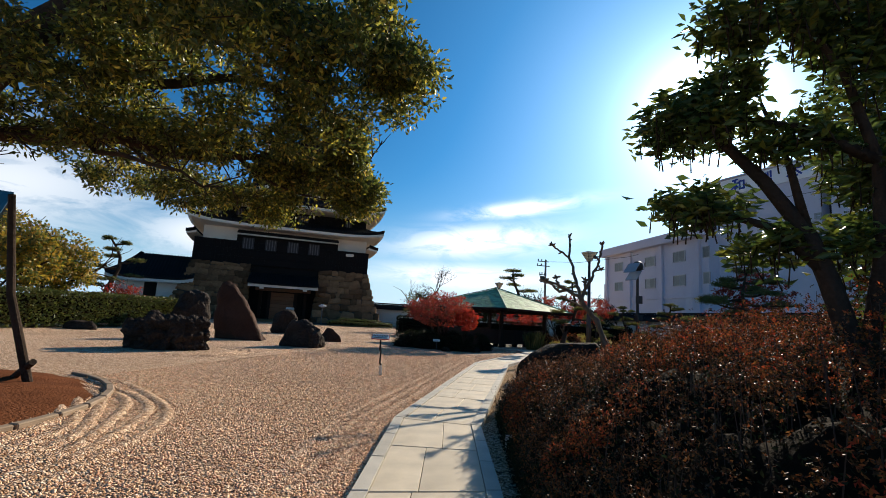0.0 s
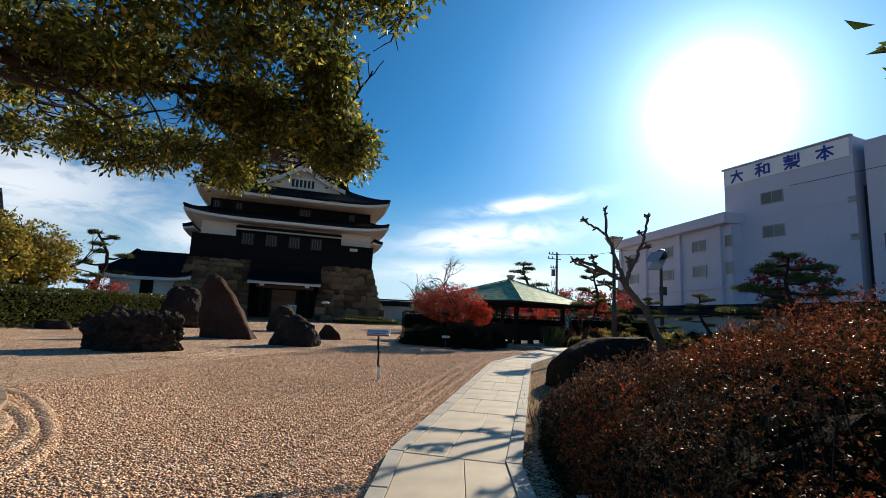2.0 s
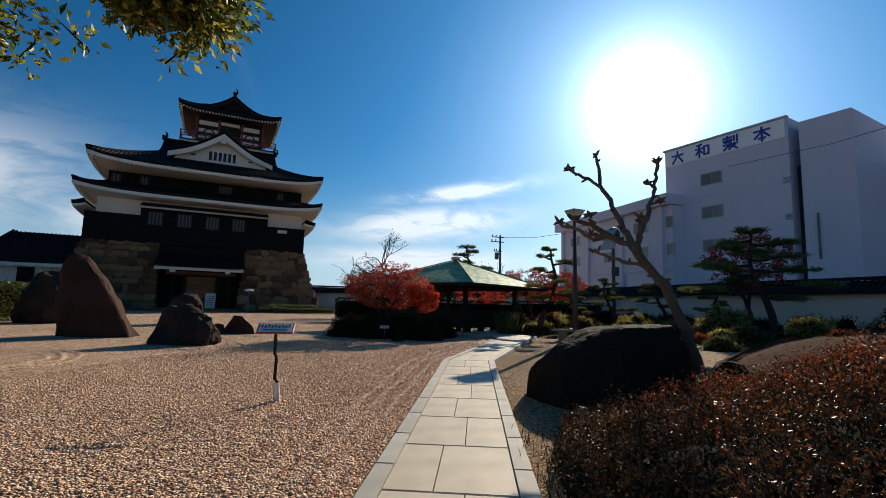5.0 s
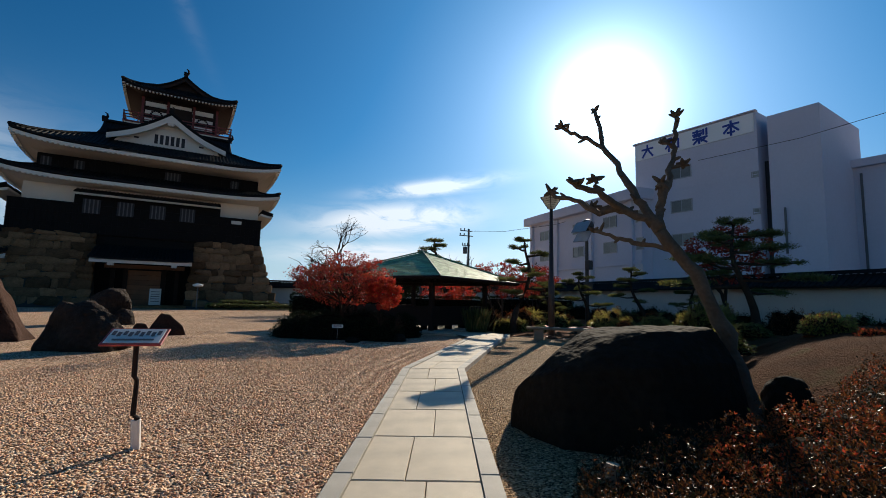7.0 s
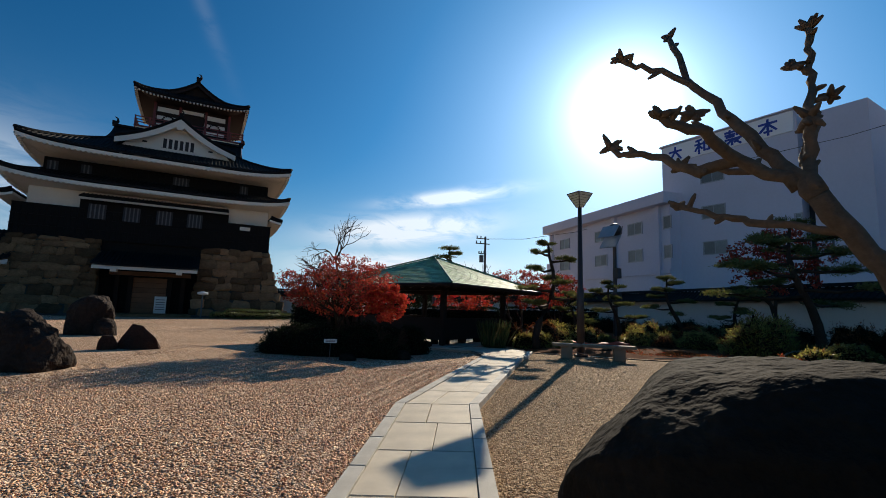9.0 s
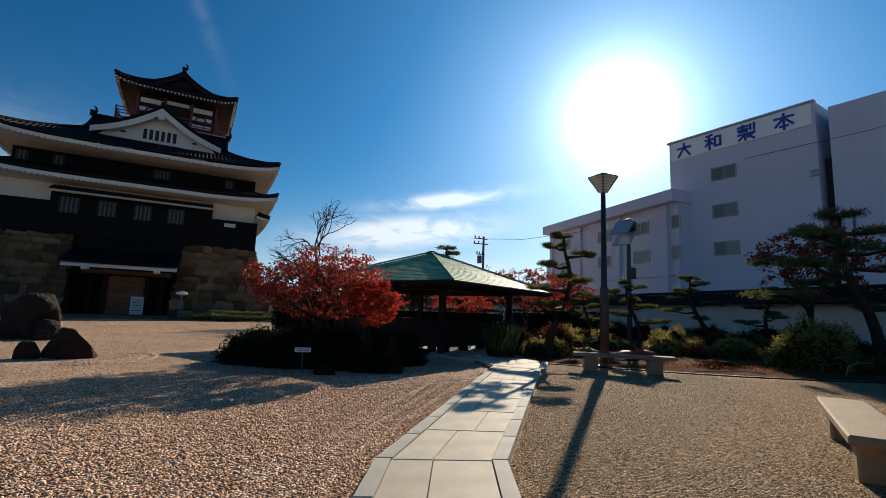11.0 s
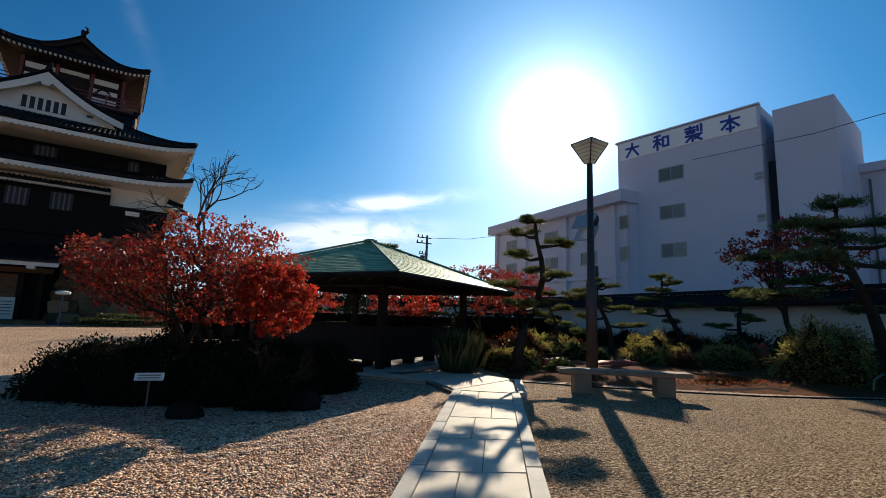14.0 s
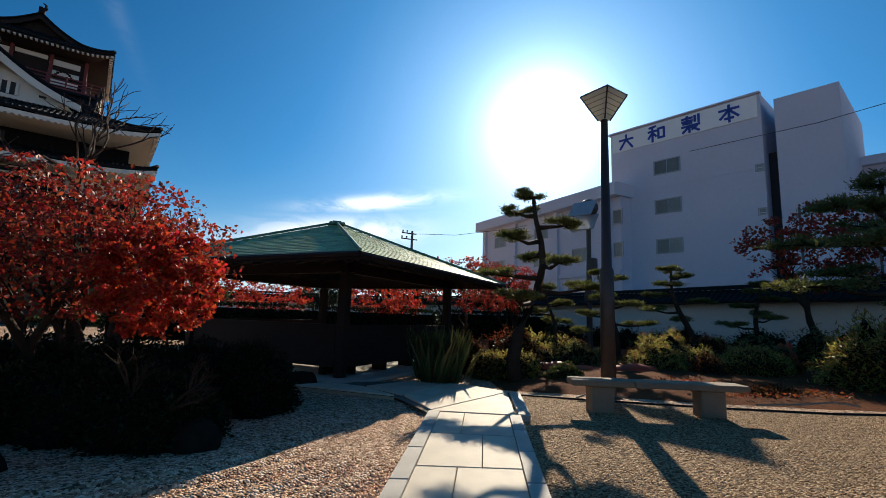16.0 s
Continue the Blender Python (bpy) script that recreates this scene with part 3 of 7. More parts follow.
# walk edge lines
LEFT = [(0.16, -8.0), (0.06, 5.2), (-0.03, 8.3), (1.40, 18.25), (4.15, 25.85)]
RIGHT = [(1.50, -8.0), (1.41, 5.5), (1.30, 8.1), (2.62, 18.2), (6.00, 27.35)]

make_ground()


def side_gravel():
    bm = bmesh.new()
    poly = [(1.36, 8.6), (2.63, 18.2), (6.02, 27.4), (7.65, 26.68), (9.2, 25.98), (10.7, 25.43), (13.0, 24.98), (16.5, 24.53), (17.5, 22.2), (12, 21.9), (9.0, 19.2), (6.8, 16.4), (6.2, 12.6), (2.9, 12.7), (2.0, 10.2)]
    prism(bm, poly, -0.05, 0.006)
    tagged(part("ground_garden", bm, M_GRAVEL2, None, "fine brown gravel beside the path"), "", "ground", "", "structure")


side_gravel()
ring_ripples(-8.3, 4.9, [4.40, 4.66, 4.92, 5.18, 5.44, 5.70], -20, 85, "curved raked ridges in the gravel round the soil bed")
ring_ripples(-9.2, 16.9, [2.0, 2.3, 2.6], -70, 75, "curved raked ridges in the gravel round the boulder")
ring_ripples(-6.4, 21.3, [1.2, 1.5, 1.8], -80, 60, "curved raked ridges in the gravel beside the rock")
ring_ripples(-6.3, 26.2, [1.2, 1.5, 1.8], -70, 70, "curved raked ridges in the gravel beside the low rock")
ring_ripples(0.0, 26.6, [3.0, 3.3, 3.6, 3.9, 4.2], -95, 8, "curved raked ridges in the gravel round the planted islet")


def furrows(label):
    """Straight raked ridges beside the walk's edge."""
    bm = bmesh.new()
    for q in range(3):
        off = 0.34 + 0.27 * q
        for (x0, y0), (x1, y1) in zip(LEFT[1:], LEFT[2:]):
            d = Vector((x1 - x0, y1 - y0, 0)).normalized()
            s = Vector((-d.y, d.x, 0))
            p0, p1 = Vector((x0, y0, 0)) + s * off, Vector((x1, y1, 0)) + s * off
            n = max(2, int((p1 - p0).length / 0.3))
            rows = []
            for k in range(n + 1):
                p = p0.lerp(p1, k / n) + s * 0.035 * noise.noise(Vector((k * 0.37, q * 3.1, y0)))
                rows.append([bm.verts.new(p + s * t + Vector((0, 0, h))) for t, h in ((0.10, -0.006), (0.05, 0.004), (0.0, 0.007), (-0.05, 0.004), (-0.10, -0.006))])
            for a, c in zip(rows, rows[1:]):
                for j in range(4):
                    bm.faces.new((a[j], c[j], c[j + 1], a[j + 1]))
    bmesh.ops.recalc_face_normals(bm, faces=bm.faces[:])
    tagged(part("gravel_ripples", bm, M_GRAVEL, None, label, smooth=True), "", "raked gravel", "", "stuff")


bed("soil_bed_tree", [(-8.6 + 4.1 * math.cos(radians(a)), 6.6 + 4.1 * math.sin(radians(a))) for a in range(0, 360, 15)], 0.12, M_SOIL, "reddish brown bare soil under the tree")
bed("soil_bed_garden", [(5.9, 28.0), (9.2, 26.3), (12, 25.3), (15, 24.8), (19, 24.0), (25, 20), (26, 36), (18, 57), (8, 60), (5.8, 40), (6.6, 31)], 0.18, M_SOIL, "brown soil bed with litter in the garden")
bed("soil_mound", [(6.2, 12.5), (9, 11.6), (14, 11), (20, 11), (25, 14), (24.5, 19.5), (18, 22.5), (12, 22.2), (9.0, 19.5), (6.8, 16.6)], 1.0, M_MOSS, "brown mossy mound in the garden")
bed("soil_bed_hedge", [(1.75, -6), (9, -6), (10, 6), (8, 12.4), (5.2, 13.2), (2.9, 12.6), (2.3, 10.5), (1.8, 8.5)], 0.05, M_SOIL, "dark soil under the azaleas")


def bed_kerb():
    k = thing("bed_kerb", label="low weathered stone edging of the round soil bed", category="kerb", kind="structure")
    me = None
    for a in range(-60, 75, 9):
        bm = boxes(((0, 0, 0.0), (0.12, 0.62, 0.14)), bev=0.015) if me is None else None
        if bm is not None:
            me = bpy.data.meshes.new("edging_stone")
            bm.to_mesh(me)
            bm.free()
            me.materials.append(M_BENCH)
        shared("edging_stone", me, k, pose(-8.6 + 4.16 * math.cos(radians(a)), 6.6 + 4.16 * math.sin(radians(a)), 0, 0, 0, a))
    g = thing("garden_edging", label="thin dark edging board along the garden bed", category="edging", kind="structure")
    pts = [(6.1, 27.45), (7.65, 26.65), (9.2, 25.95), (10.7, 25.4), (13.0, 24.95), (16.5, 24.5)]
    for (x0, y0), (x1, y1) in zip(pts, pts[1:]):
        a = math.atan2(y1 - y0, x1 - x0)
        bm = bmesh.new()
        box(bm, ((x0 + x1) / 2, (y0 + y1) / 2, 0.02), (math.hypot(x1 - x0, y1 - y0), 0.035, 0.03), Matrix.Rotation(a, 4, "Z"), bev=0.008)
        part("board", bm, M_DARKWOOD, g)


bed_kerb()
furrows("straight raked ridges in the gravel along the path")



# ---- castle ----
castle = thing("castle", -22.79, 54.98, 0, 22.5, "black and white castle keep with tiled roofs on a stone base", "castle")


def batter(bm, t, b, z0, z1, y1):
    """Battered block: rectangle b at z0 to t at z1; both x0, x1, front y; back y1."""
    rows = []
    for k in range(7):
        v = k / 6
        q = v ** 0.62
        x0, x1, y0 = (b[j] + (t[j] - b[j]) * q for j in range(3))
        z = z0 + (z1 - z0) * v
        rows.append([bm.verts.new(p) for p in ((x0, y0, z), (x1, y0, z), (x1, y1, z), (x0, y1, z))])
    for a, c in zip(rows, rows[1:]):
        for k in range(4):
            bm.faces.new((a[k], a[(k + 1) % 4], c[(k + 1) % 4], c[k]))
    bm.faces.new(rows[0][::-1])
    bm.faces.new(rows[-1])


BASES = {"base_stone_wall_west": ((-8.5, -2.2, -0.1), (-10.9, -1.75, -3.6)), "base_stone_wall_east": ((5.75, 11.75, -0.1), (4.9, 13.9, -3.6))}
base_parts = {}
for nm, (tp, bt) in BASES.items():
    bm = bmesh.new()
    batter(bm, (tp[0] + 0.1, tp[1] - 0.1, tp[2] + 0.1), (bt[0] + 0.1, bt[1] - 0.1, bt[2] + 0.12), -0.1, 6.5, 16)
    base_parts[nm] = (part("stone_base", bm, M_STONECORE, castle, "battered stone base"), tp, bt)

bm = boxes(((1.6, 7.5, 7.85), (20.2, 15, 2.75)), ((1.75, 6.0, 5.4), (8.3, 11.5, 2.3)))
for x in np.arange(-8.3, 11.7, 0.42):
    box(bm, (float(x), -0.03, 7.85), (0.05, 0.07, 2.7))
for z in (6.55, 7.4, 8.3, 9.16):
    box(bm, (1.6, -0.035, z), (20.26, 0.09, 0.07))
part("lower_wall", bm, M_BLACK, castle, "black weatherboarded lower wall")
# black box over the white strip stands in for shade under the shade roof
part("window_band", boxes(((1.85, 0.32, 9.62), (11.8, 0.56, 0.80))), M_BLACK, castle, "black band for the shade behind the barred windows")
part("white_wall", boxes(((1.85, 7.9, 10.3), (19.2, 14.6, 2.2))), M_PLASTER, castle, "white plastered wall band")
bm = boxes(((2.05, 8.6, 13.1), (18.6, 14, 2.3)))
for x in np.arange(-7.1, 11.3, 0.45):
    box(bm, (float(x), 1.58, 13.1), (0.05, 0.07, 2.2))
part("upper_wall", bm, M_BLACK, castle, "black weatherboarded upper wall")

# side pent roofs at the foot of the white band
for sgn, xo, xi in ((-1, -9.35, -8.4), (1, 12.7, 11.6)):
    bm, bs = bmesh.new(), bmesh.new()

    def f(u, v, xo=xo, xi=xi):
        return Vector((xo + (xi - xo) * v, -0.9 + 15 * u, 9.45 + 0.65 * v ** 1.2 + 0.35 * (1 - u) ** 6 * (1 - v)))
    surf(bm, f, 20, 4, 0.14)
    for q in range(46):
        rib(bm, [f((q + 0.5) / 46, j / 4) + Vector((0, 0, 0.02)) for j in range(5)], Vector((0, 1, 0)), 0.07)
    rib(bm, [f(0, j / 4) + Vector((0, 0, 0.05)) for j in range(5)], Vector((0, 1, 0)), 0.13)
    surf(bs, lambda u, v: f(u, v) - Vector((0, 0, 0.15 + 0.1 * v)) + Vector((0.08 * -sgn, 0.1, 0)), 20, 3, 0.22)
    r = part("pent_roof", bm, M_TILE, castle)
    part("soffit", bs, M_PLASTER, r, "white plastered soffit")

skirt_roof(castle, (-9.25, 13.1, -2.0, 18.5), (-7.2, 11.3, 1.4, 15.6), 11.35, 12.5, 0.55, wall=(-7.7, 11.4, 0.55, 15.2))
skirt_roof(castle, (-8.5, 13.05, -2.0, 18.5), (-2.6, 7.9, 4.6, 11.6), 14.25, 17.3, 0.65, wall=(-7.2, 11.3, 1.55, 15.5), curve=1.2)
gable_roof(castle, "x", (-3.4, 8.6), 7.6, 3.6, 19.3, 17.0, sag=0.2)
for x in (-3.5, 8.7):
    ridge_ornament(castle, x, 7.6, 19.35, 0.9)
    bm = bmesh.new()
    xx = x + (0.5 if x < 0 else -0.5)
    vs = [bm.verts.new(p) for p in ((xx, 4.4, 16.9), (xx, 10.8, 16.9), (xx, 7.6, 19.0), (xx + 0.2, 4.4, 16.9), (xx + 0.2, 10.8, 16.9), (xx + 0.2, 7.6, 19.0))]
    for fc in ((0, 1, 2), (5, 4, 3), (0, 3, 4, 1), (1, 4, 5, 2), (2, 5, 3, 0)):
        bm.faces.new([vs[k] for k in fc])
    part("gable_wall", bm, M_PLASTER, castle, "white plastered gable")

# front gable
gable_roof(castle, "y", (1.2, 8.0), 2.75, 5.15, 19.35, 16.55, sag=0.35, bargew=0.5, name="front_gable_roof")
bm = bmesh.new()
tri = [(-1.9, 16.0), (7.4, 16.0), (7.0, 16.5), (2.75, 18.8), (-1.5, 16.5)]
a = [bm.verts.new((x, 2.0, z)) for x, z in tri]
b = [bm.verts.new((x, 2.4, z)) for x, z in tri]
bm.faces.new(a)
bm.faces.new(b[::-1])
for k in range(5):
    bm.faces.new((a[k], b[k], b[(k + 1) % 5], a[(k + 1) % 5]))
gw = part("gable_wall", bm, M_PLASTER, castle, "white plastered front gable")
bm = bmesh.new()
box(bm, (2.75, 2.03, 16.75), (2.9, 0.16, 0.95))
gwin = part("gable_window", bm, M_RECESS, gw, "dark barred gable window")
for k in range(7):
    part("bar", boxes(((2.75 - 1.42 + k * 0.4733, 1.93, 16.75), (0.17, 0.12, 0.95))), M_PLASTER, gwin, "white window bar")
for x in (-0.1, 5.6):
    part("loophole", boxes(((x, 1.99, 16.62), (0.42, 0.08, 0.16))), M_RECESS, gw, "small dark loophole")
bm = bmesh.new()
for k in range(6):
    c, s = math.cos(k * math.pi / 3), math.sin(k * math.pi / 3)
    tube(bm, [(2.75 + 0.22 * c, 0.98, 18.35 + 0.22 * s), (2.75 + 0.22 * c, 1.12, 18.35 + 0.22 * s)], 0.17, 8)
tube(bm, [(2.75, 0.95, 18.35), (2.75, 1.14, 18.35)], 0.25, 10)
part("gable_pendant", bm, M_PLASTER, castle, "white carved gable pendant")
ridge_ornament(castle, 2.75, 1.3, 19.45, 0.6)

# long shade roof over the barred windows, and its windows
bm, bs = bmesh.new(), bmesh.new()
surf(bm, lambda u, v: Vector((-4.0 + 11.7 * u, -1.0 + 1.2 * v, 10.15 + 0.40 * v)), 4, 2, 0.12)
for q in range(40):
    rib(bm, [Vector((-4.0 + 11.7 * (q + 0.5) / 40, -1.02 + 1.2 * v, 10.17 + 0.40 * v)) for v in (0, 0.5, 1)], Vector((1, 0, 0)), 0.06)
for q in range(44):
    box(bs, (-3.9 + 11.5 * (q + 0.5) / 44, -0.85, 9.93), (0.15, 0.22, 0.12))
box(bs, (1.85, -0.86, 10.0), (11.6, 0.12, 0.06))
aw = part("shade_roof", bm, M_TILE, castle)
tagged(part("rafter_row", bs, M_PLASTER, aw, "white rafter ends"), kind="stuff")
for x in (-2.75, -0.2, 2.35, 4.85):
    w = part("window", boxes(((x, -0.04, 9.0), (1.3, 0.14, 1.3))), M_RECESS, castle, "dark barred window")
    for k in range(4):
        part("bar", boxes(((x - 0.45 + 0.3 * k, -0.12, 9.0), (0.09, 0.1, 1.25))), M_STEELGREY, w, "grey window bar")
w = part("window", boxes(((9.3, -0.05, 8.75), (0.95, 0.12, 0.34))), M_PLASTER, castle, "small pale window")
for x, n in ((-6.6, 2), (-4.2, 2), (3.3, 4), (9.0, 2)):
    w = part("window", boxes(((x, 1.6, 13.0), (0.3 * n + 0.2, 0.12, 0.8))), M_RECESS, castle, "small dark barred window")
    for k in range(n):
        part("bar", boxes(((x - 0.15 * (n - 1) + 0.3 * k, 1.52, 13.0), (0.1, 0.08, 0.78))), M_STEELGREY, w, "grey window bar")

# entrance
bm, bs = bmesh.new(), bmesh.new()
fz = lambda v: 4.25 + 1.35 * v ** 1.15
surf(bm, lambda u, v: Vector((-2.15 + 7.75 * u, -3.9 + 3.95 * v, fz(v) + 0.1 * abs(2 * u - 1) ** 4 * (1 - v))), 10, 6, 0.14)
for q in range(27):
    rib(bm, [Vector((-2.15 + 7.75 * (q + 0.5) / 27, -3.93 + 3.95 * j / 5, fz(j / 5) + 0.02)) for j in range(6)], Vector((1, 0, 0)), 0.07)
surf(bs, lambda u, v: Vector((-2.05 + 7.55 * u, -3.78 + 3.7 * v, fz(v) - 0.15)), 4, 3, 0.26)
for x in (-0.6, 4.1):
    box(bs, (x, -3.3, 3.78), (0.42, 0.9, 0.26))
cp = part("entrance_roof", bm, M_TILE, castle, "dark tiled roof over the entrance")
part("soffit", bs, M_PLASTER, cp, "white plastered soffit")
ew = part("entrance_wall", boxes(((1.8, 0.9, 2.2), (8.2, 0.3, 4.4))), M_BLACK, castle, "black boarded entrance wall")
for k in range(7):
    part("plank", boxes(((1.72, 0.68, 0.45 + 0.46 * k), (2.7, 0.1, 0.44))), M_WOOD, castle, "brown door plank")
for x in (-0.75, 0.25, 3.3, 4.4):
    part("post", boxes(((x, 0.45, 2.1), (0.34, 0.34, 4.2))), M_DARKWOOD, castle, "dark entrance post")
part("lintel", boxes(((1.8, 0.42, 3.75), (6.4, 0.3, 0.35))), M_WOOD, castle, "brown entrance lintel")
part("step", boxes(((1.7, -1.5, 0.12), (7.2, 4.4, 0.24))), M_STONE, castle, "stone entrance step")

# top storey
TX = 3.35
part("tower_base", boxes(((TX, 16.6, 19.3), (10.4, 10.2, 3.2)), ((TX, 16.6, 20.75), (11.1, 10.9, 0.35))), M_PLASTER, castle, "white plastered tower base")
part("tower_wall", boxes(((TX, 16.8, 22.9), (8.0, 8.0, 4.2))), M_DARKWOOD, castle, "dark timber top storey")
for x0, x1 in ((-0.4, 2.0), (4.6, 6.9)):
    part("panel", boxes((((x0 + x1) / 2, 12.76, 23.0), (x1 - x0, 0.12, 0.42)), (((x0 + x1) / 2, 12.76, 24.0), (x1 - x0, 0.12, 0.55)), (((x0 + x1) / 2, 12.76, 22.1), (x1 - x0, 0.12, 0.5))), M_PLASTER, castle, "white plastered wall panel")
    bm = bmesh.new()
    for k in range(9):
        a2 = math.pi * k / 8
        box(bm, ((x0 + x1) / 2 + 0.62 * math.cos(a2), 12.66, 22.5 + 0.75 * math.sin(a2)), (0.2, 0.12, 0.2))
    part("cusped_window", bm, M_BLACK, castle, "black cusped window frame")
part("panel", boxes(((3.3, 12.76, 24.25), (2.3, 0.1, 0.4))), M_PLASTER, castle, "white plastered wall panel")
part("balcony", boxes(((TX, 16.6, 21.0), (11.4, 11.2, 0.16))), M_REDWOOD, castle, "red balcony floor")
for z in (21.45, 21.75, 22.1):
    bm = boxes(((TX, 11.05, z), (11.4, 0.1, 0.09)), ((TX - 5.65, 16.6, z), (0.1, 11.1, 0.09)), ((TX + 5.65, 16.6, z), (0.1, 11.1, 0.09)))
    part("rail", bm, M_REDWOOD, castle, "red balcony rail")
for k in range(9):
    part("baluster", boxes(((TX - 5.6 + 1.4 * k, 11.05, 21.6), (0.13, 0.13, 1.2))), M_REDWOOD, castle, "red balcony post")
for k in range(1, 8):
    part("baluster", boxes(((TX + 5.65, 11.05 + 1.4 * k, 21.6), (0.13, 0.13, 1.2))), M_REDWOOD, castle, "red balcony post")
for x in (TX - 4.0, TX - 1.4, TX + 1.4, TX + 4.0):
    part("pillar", boxes(((x, 12.7, 22.9), (0.26, 0.26, 4.2))), M_REDWOOD, castle, "red corner pillar")
skirt_roof(castle, (TX - 6.05, TX + 6.05, 10.4, 22.9), (TX - 3.0, TX + 3.0, 12.6, 20.6), 25.1, 26.4, 0.55, wall=(TX - 4.0, TX + 4.0, 12.8, 20.8), drop=0.3, name="top_roof", under=M_DARKWOOD)
gable_roof(castle, "y", (12.0, 21.2), TX + 0.2, 3.75, 28.0, 25.9, sag=0.3, board=M_DARKWOOD, name="top_gable_roof", bargew=0.3)
bm = bmesh.new()
a = [bm.verts.new((TX + 0.2 + x, 12.6, z)) for x, z in ((-3.2, 26.0), (3.2, 26.0), (0, 27.7))]
b = [bm.verts.new((TX + 0.2 + x, 12.9, z)) for x, z in ((-3.2, 26.0), (3.2, 26.0), (0, 27.7))]
bm.faces.new(a)
bm.faces.new(b[::-1])
for k in range(3):
    bm.faces.new((a[k], b[k], b[(k + 1) % 3], a[(k + 1) % 3]))
part("gable_wall", bm, M_DARKWOOD, castle, "dark gable lattice")
o = ridge_ornament(castle, TX + 0.2, 12.3, 28.15, 0.95)
o = ridge_ornament(castle, TX + 0.2, 20.9, 28.15, 0.95)

# annex beside the keep
annex = thing("annex", -22.79, 54.98, 0, 22.5, "low white gatehouse with a dark tiled roof beside the keep", "gatehouse")
part("wall", boxes(((-12.2, 2.0, 2.0), (6.6, 4.4, 4.0))), M_PLASTER, annex, "white plastered wall")
part("door", boxes(((-12.1, -0.24, 1.9), (1.2, 0.14, 3.6))), M_BLACK, annex, "dark open doorway")
part("plinth", boxes(((-12.2, -0.22, 0.35), (6.62, 0.16, 0.7))), M_BLACK, annex, "black boarded plinth")
skirt_roof(annex, (-16.2, -7.8, -1.5, 6.2), (-14.0, -8.0, 2.0, 2.7), 4.2, 6.95, 0.35, wall=(-15.5, -8.9, -0.2, 4.2), sides="FLB")

bm = boxes(((0, 0, 0.75), (0.95, 0.07, 1.55)), bev=0.01)
notice = part("notice_board", bm, M_WHITE, None, "white notice board on legs by the castle door")
notice.matrix_world = castle.matrix_world @ pose(2.75, -0.2, 0.24)
tagged(notice, "", "notice board")
for k in range(5):
    part("print_bar", boxes(((0, -0.045, 0.35 + 0.22 * k), (0.7, 0.01, 0.06))), M_STEELGREY, notice, "grey printed lines")
part("leg", boxes(((-0.4, 0.06, 0.35), (0.05, 0.05, 0.72))), M_STEELGREY, notice)
part("leg", boxes(((0.4, 0.06, 0.35), (0.05, 0.05, 0.72))), M_STEELGREY, notice)

# low path lamp and clipped box hedge by the keep
lamp = thing("garden_lamp", -15.2, 52.5, 0, 22.5, "slim garden lamp with a flat round head by the stone base", "lamp")
bm = bmesh.new()
tube(bm, [(0, 0, 0), (0, 0, 2.0)], 0.06, 8)
part("post", bm, M_STEELGREY, lamp)
bm = bmesh.new()
tube(bm, [(0, 0, 1.98), (0, 0, 2.06), (0, 0, 2.2), (0, 0, 2.3)], [0.12, 0.42, 0.42, 0.1], 12)
part("head", bm, M_WHITE, lamp, "pale flat lamp head")


# ---- factory building ----
def frame_on(parent, F, D):
    """Matrix with x along D, y into the building, at F on the ground."""
    d = Vector((D[0], D[1], 0)).normalized()
    yv = Vector((-d.y, d.x, 0))
    m = Matrix(((d.x, yv.x, 0, F[0]), (d.y, yv.y, 0, F[1]), (0, 0, 1, 0), (0, 0, 0, 1)))
    return m


def window(parent, x, z, w, h, split=1, y=0.0):
    wf = part("window", boxes(((x, y - 0.02, z + h / 2 + 0.04), (w + 0.16, 0.1, 0.08)), ((x, y - 0.02, z - h / 2 - 0.04), (w + 0.16, 0.14, 0.08)),
                              ((x - w / 2 - 0.04, y - 0.02, z), (0.08, 0.1, h)), ((x + w / 2 + 0.04, y - 0.02, z), (0.08, 0.1, h)),
                              *[((x - w / 2 + w * (k + 1) / (split + 1), y - 0.01, z), (0.05, 0.07, h)) for k in range(split)]), M_FRAME, parent, "aluminium window frame")
    for k in range(split + 1):
        ww = w / (split + 1)
        part("pane", boxes(((x - w / 2 + ww * (k + 0.5), y - 0.015, z), (ww - 0.06, 0.02, h))), M_BLIND, wf, "pale blind behind the glass")
    return wf


factory = thing("factory_building", label="white painted concrete factory block with a blue rooftop sign", category="building")
factory.matrix_world = frame_on(None, (28.9, 56.7), (0.441, -0.897))
part("main_wall", boxes(((6.15, 9.0, 9.65), (12.3, 18.0, 19.3))), M_CONC, factory)
part("parapet", boxes(((6.15, 0.0, 19.36), (12.4, 0.5, 0.12)), ((0.0, 9.0, 19.36), (0.5, 18.2, 0.12))), M_CONC, factory)
# set-back wall between the blocks; its shade is put into the dark colour
part("recess", boxes(((12.7, 9.6, 7.4), (1.0, 16.5, 14.8))), M_RECESS, factory, "recessed gap coloured dark for its shade")
part("stair_tower", boxes(((15.05, 5.0, 9.25), (3.8, 10.0, 18.5))), M_CONC, factory)
part("side_wing", boxes(((27.0, 14.5, 7.4), (22.0, 14.0, 14.8)), ((27.0, 7.3, 14.5), (22.4, 0.7, 0.7))), M_CONC, factory)
part("drainpipe", boxes(((17.5, 7.4, 6.8), (0.16, 0.16, 13.6))), M_STEELGREY, factory)
part("drainpipe", boxes(((14.2, -0.1, 8.0), (0.14, 0.14, 4.0))), M_STEELGREY, factory)
for z in (15.1, 11.55, 8.05):
    window(factory, 5.15, z, 2.1, 1.15)
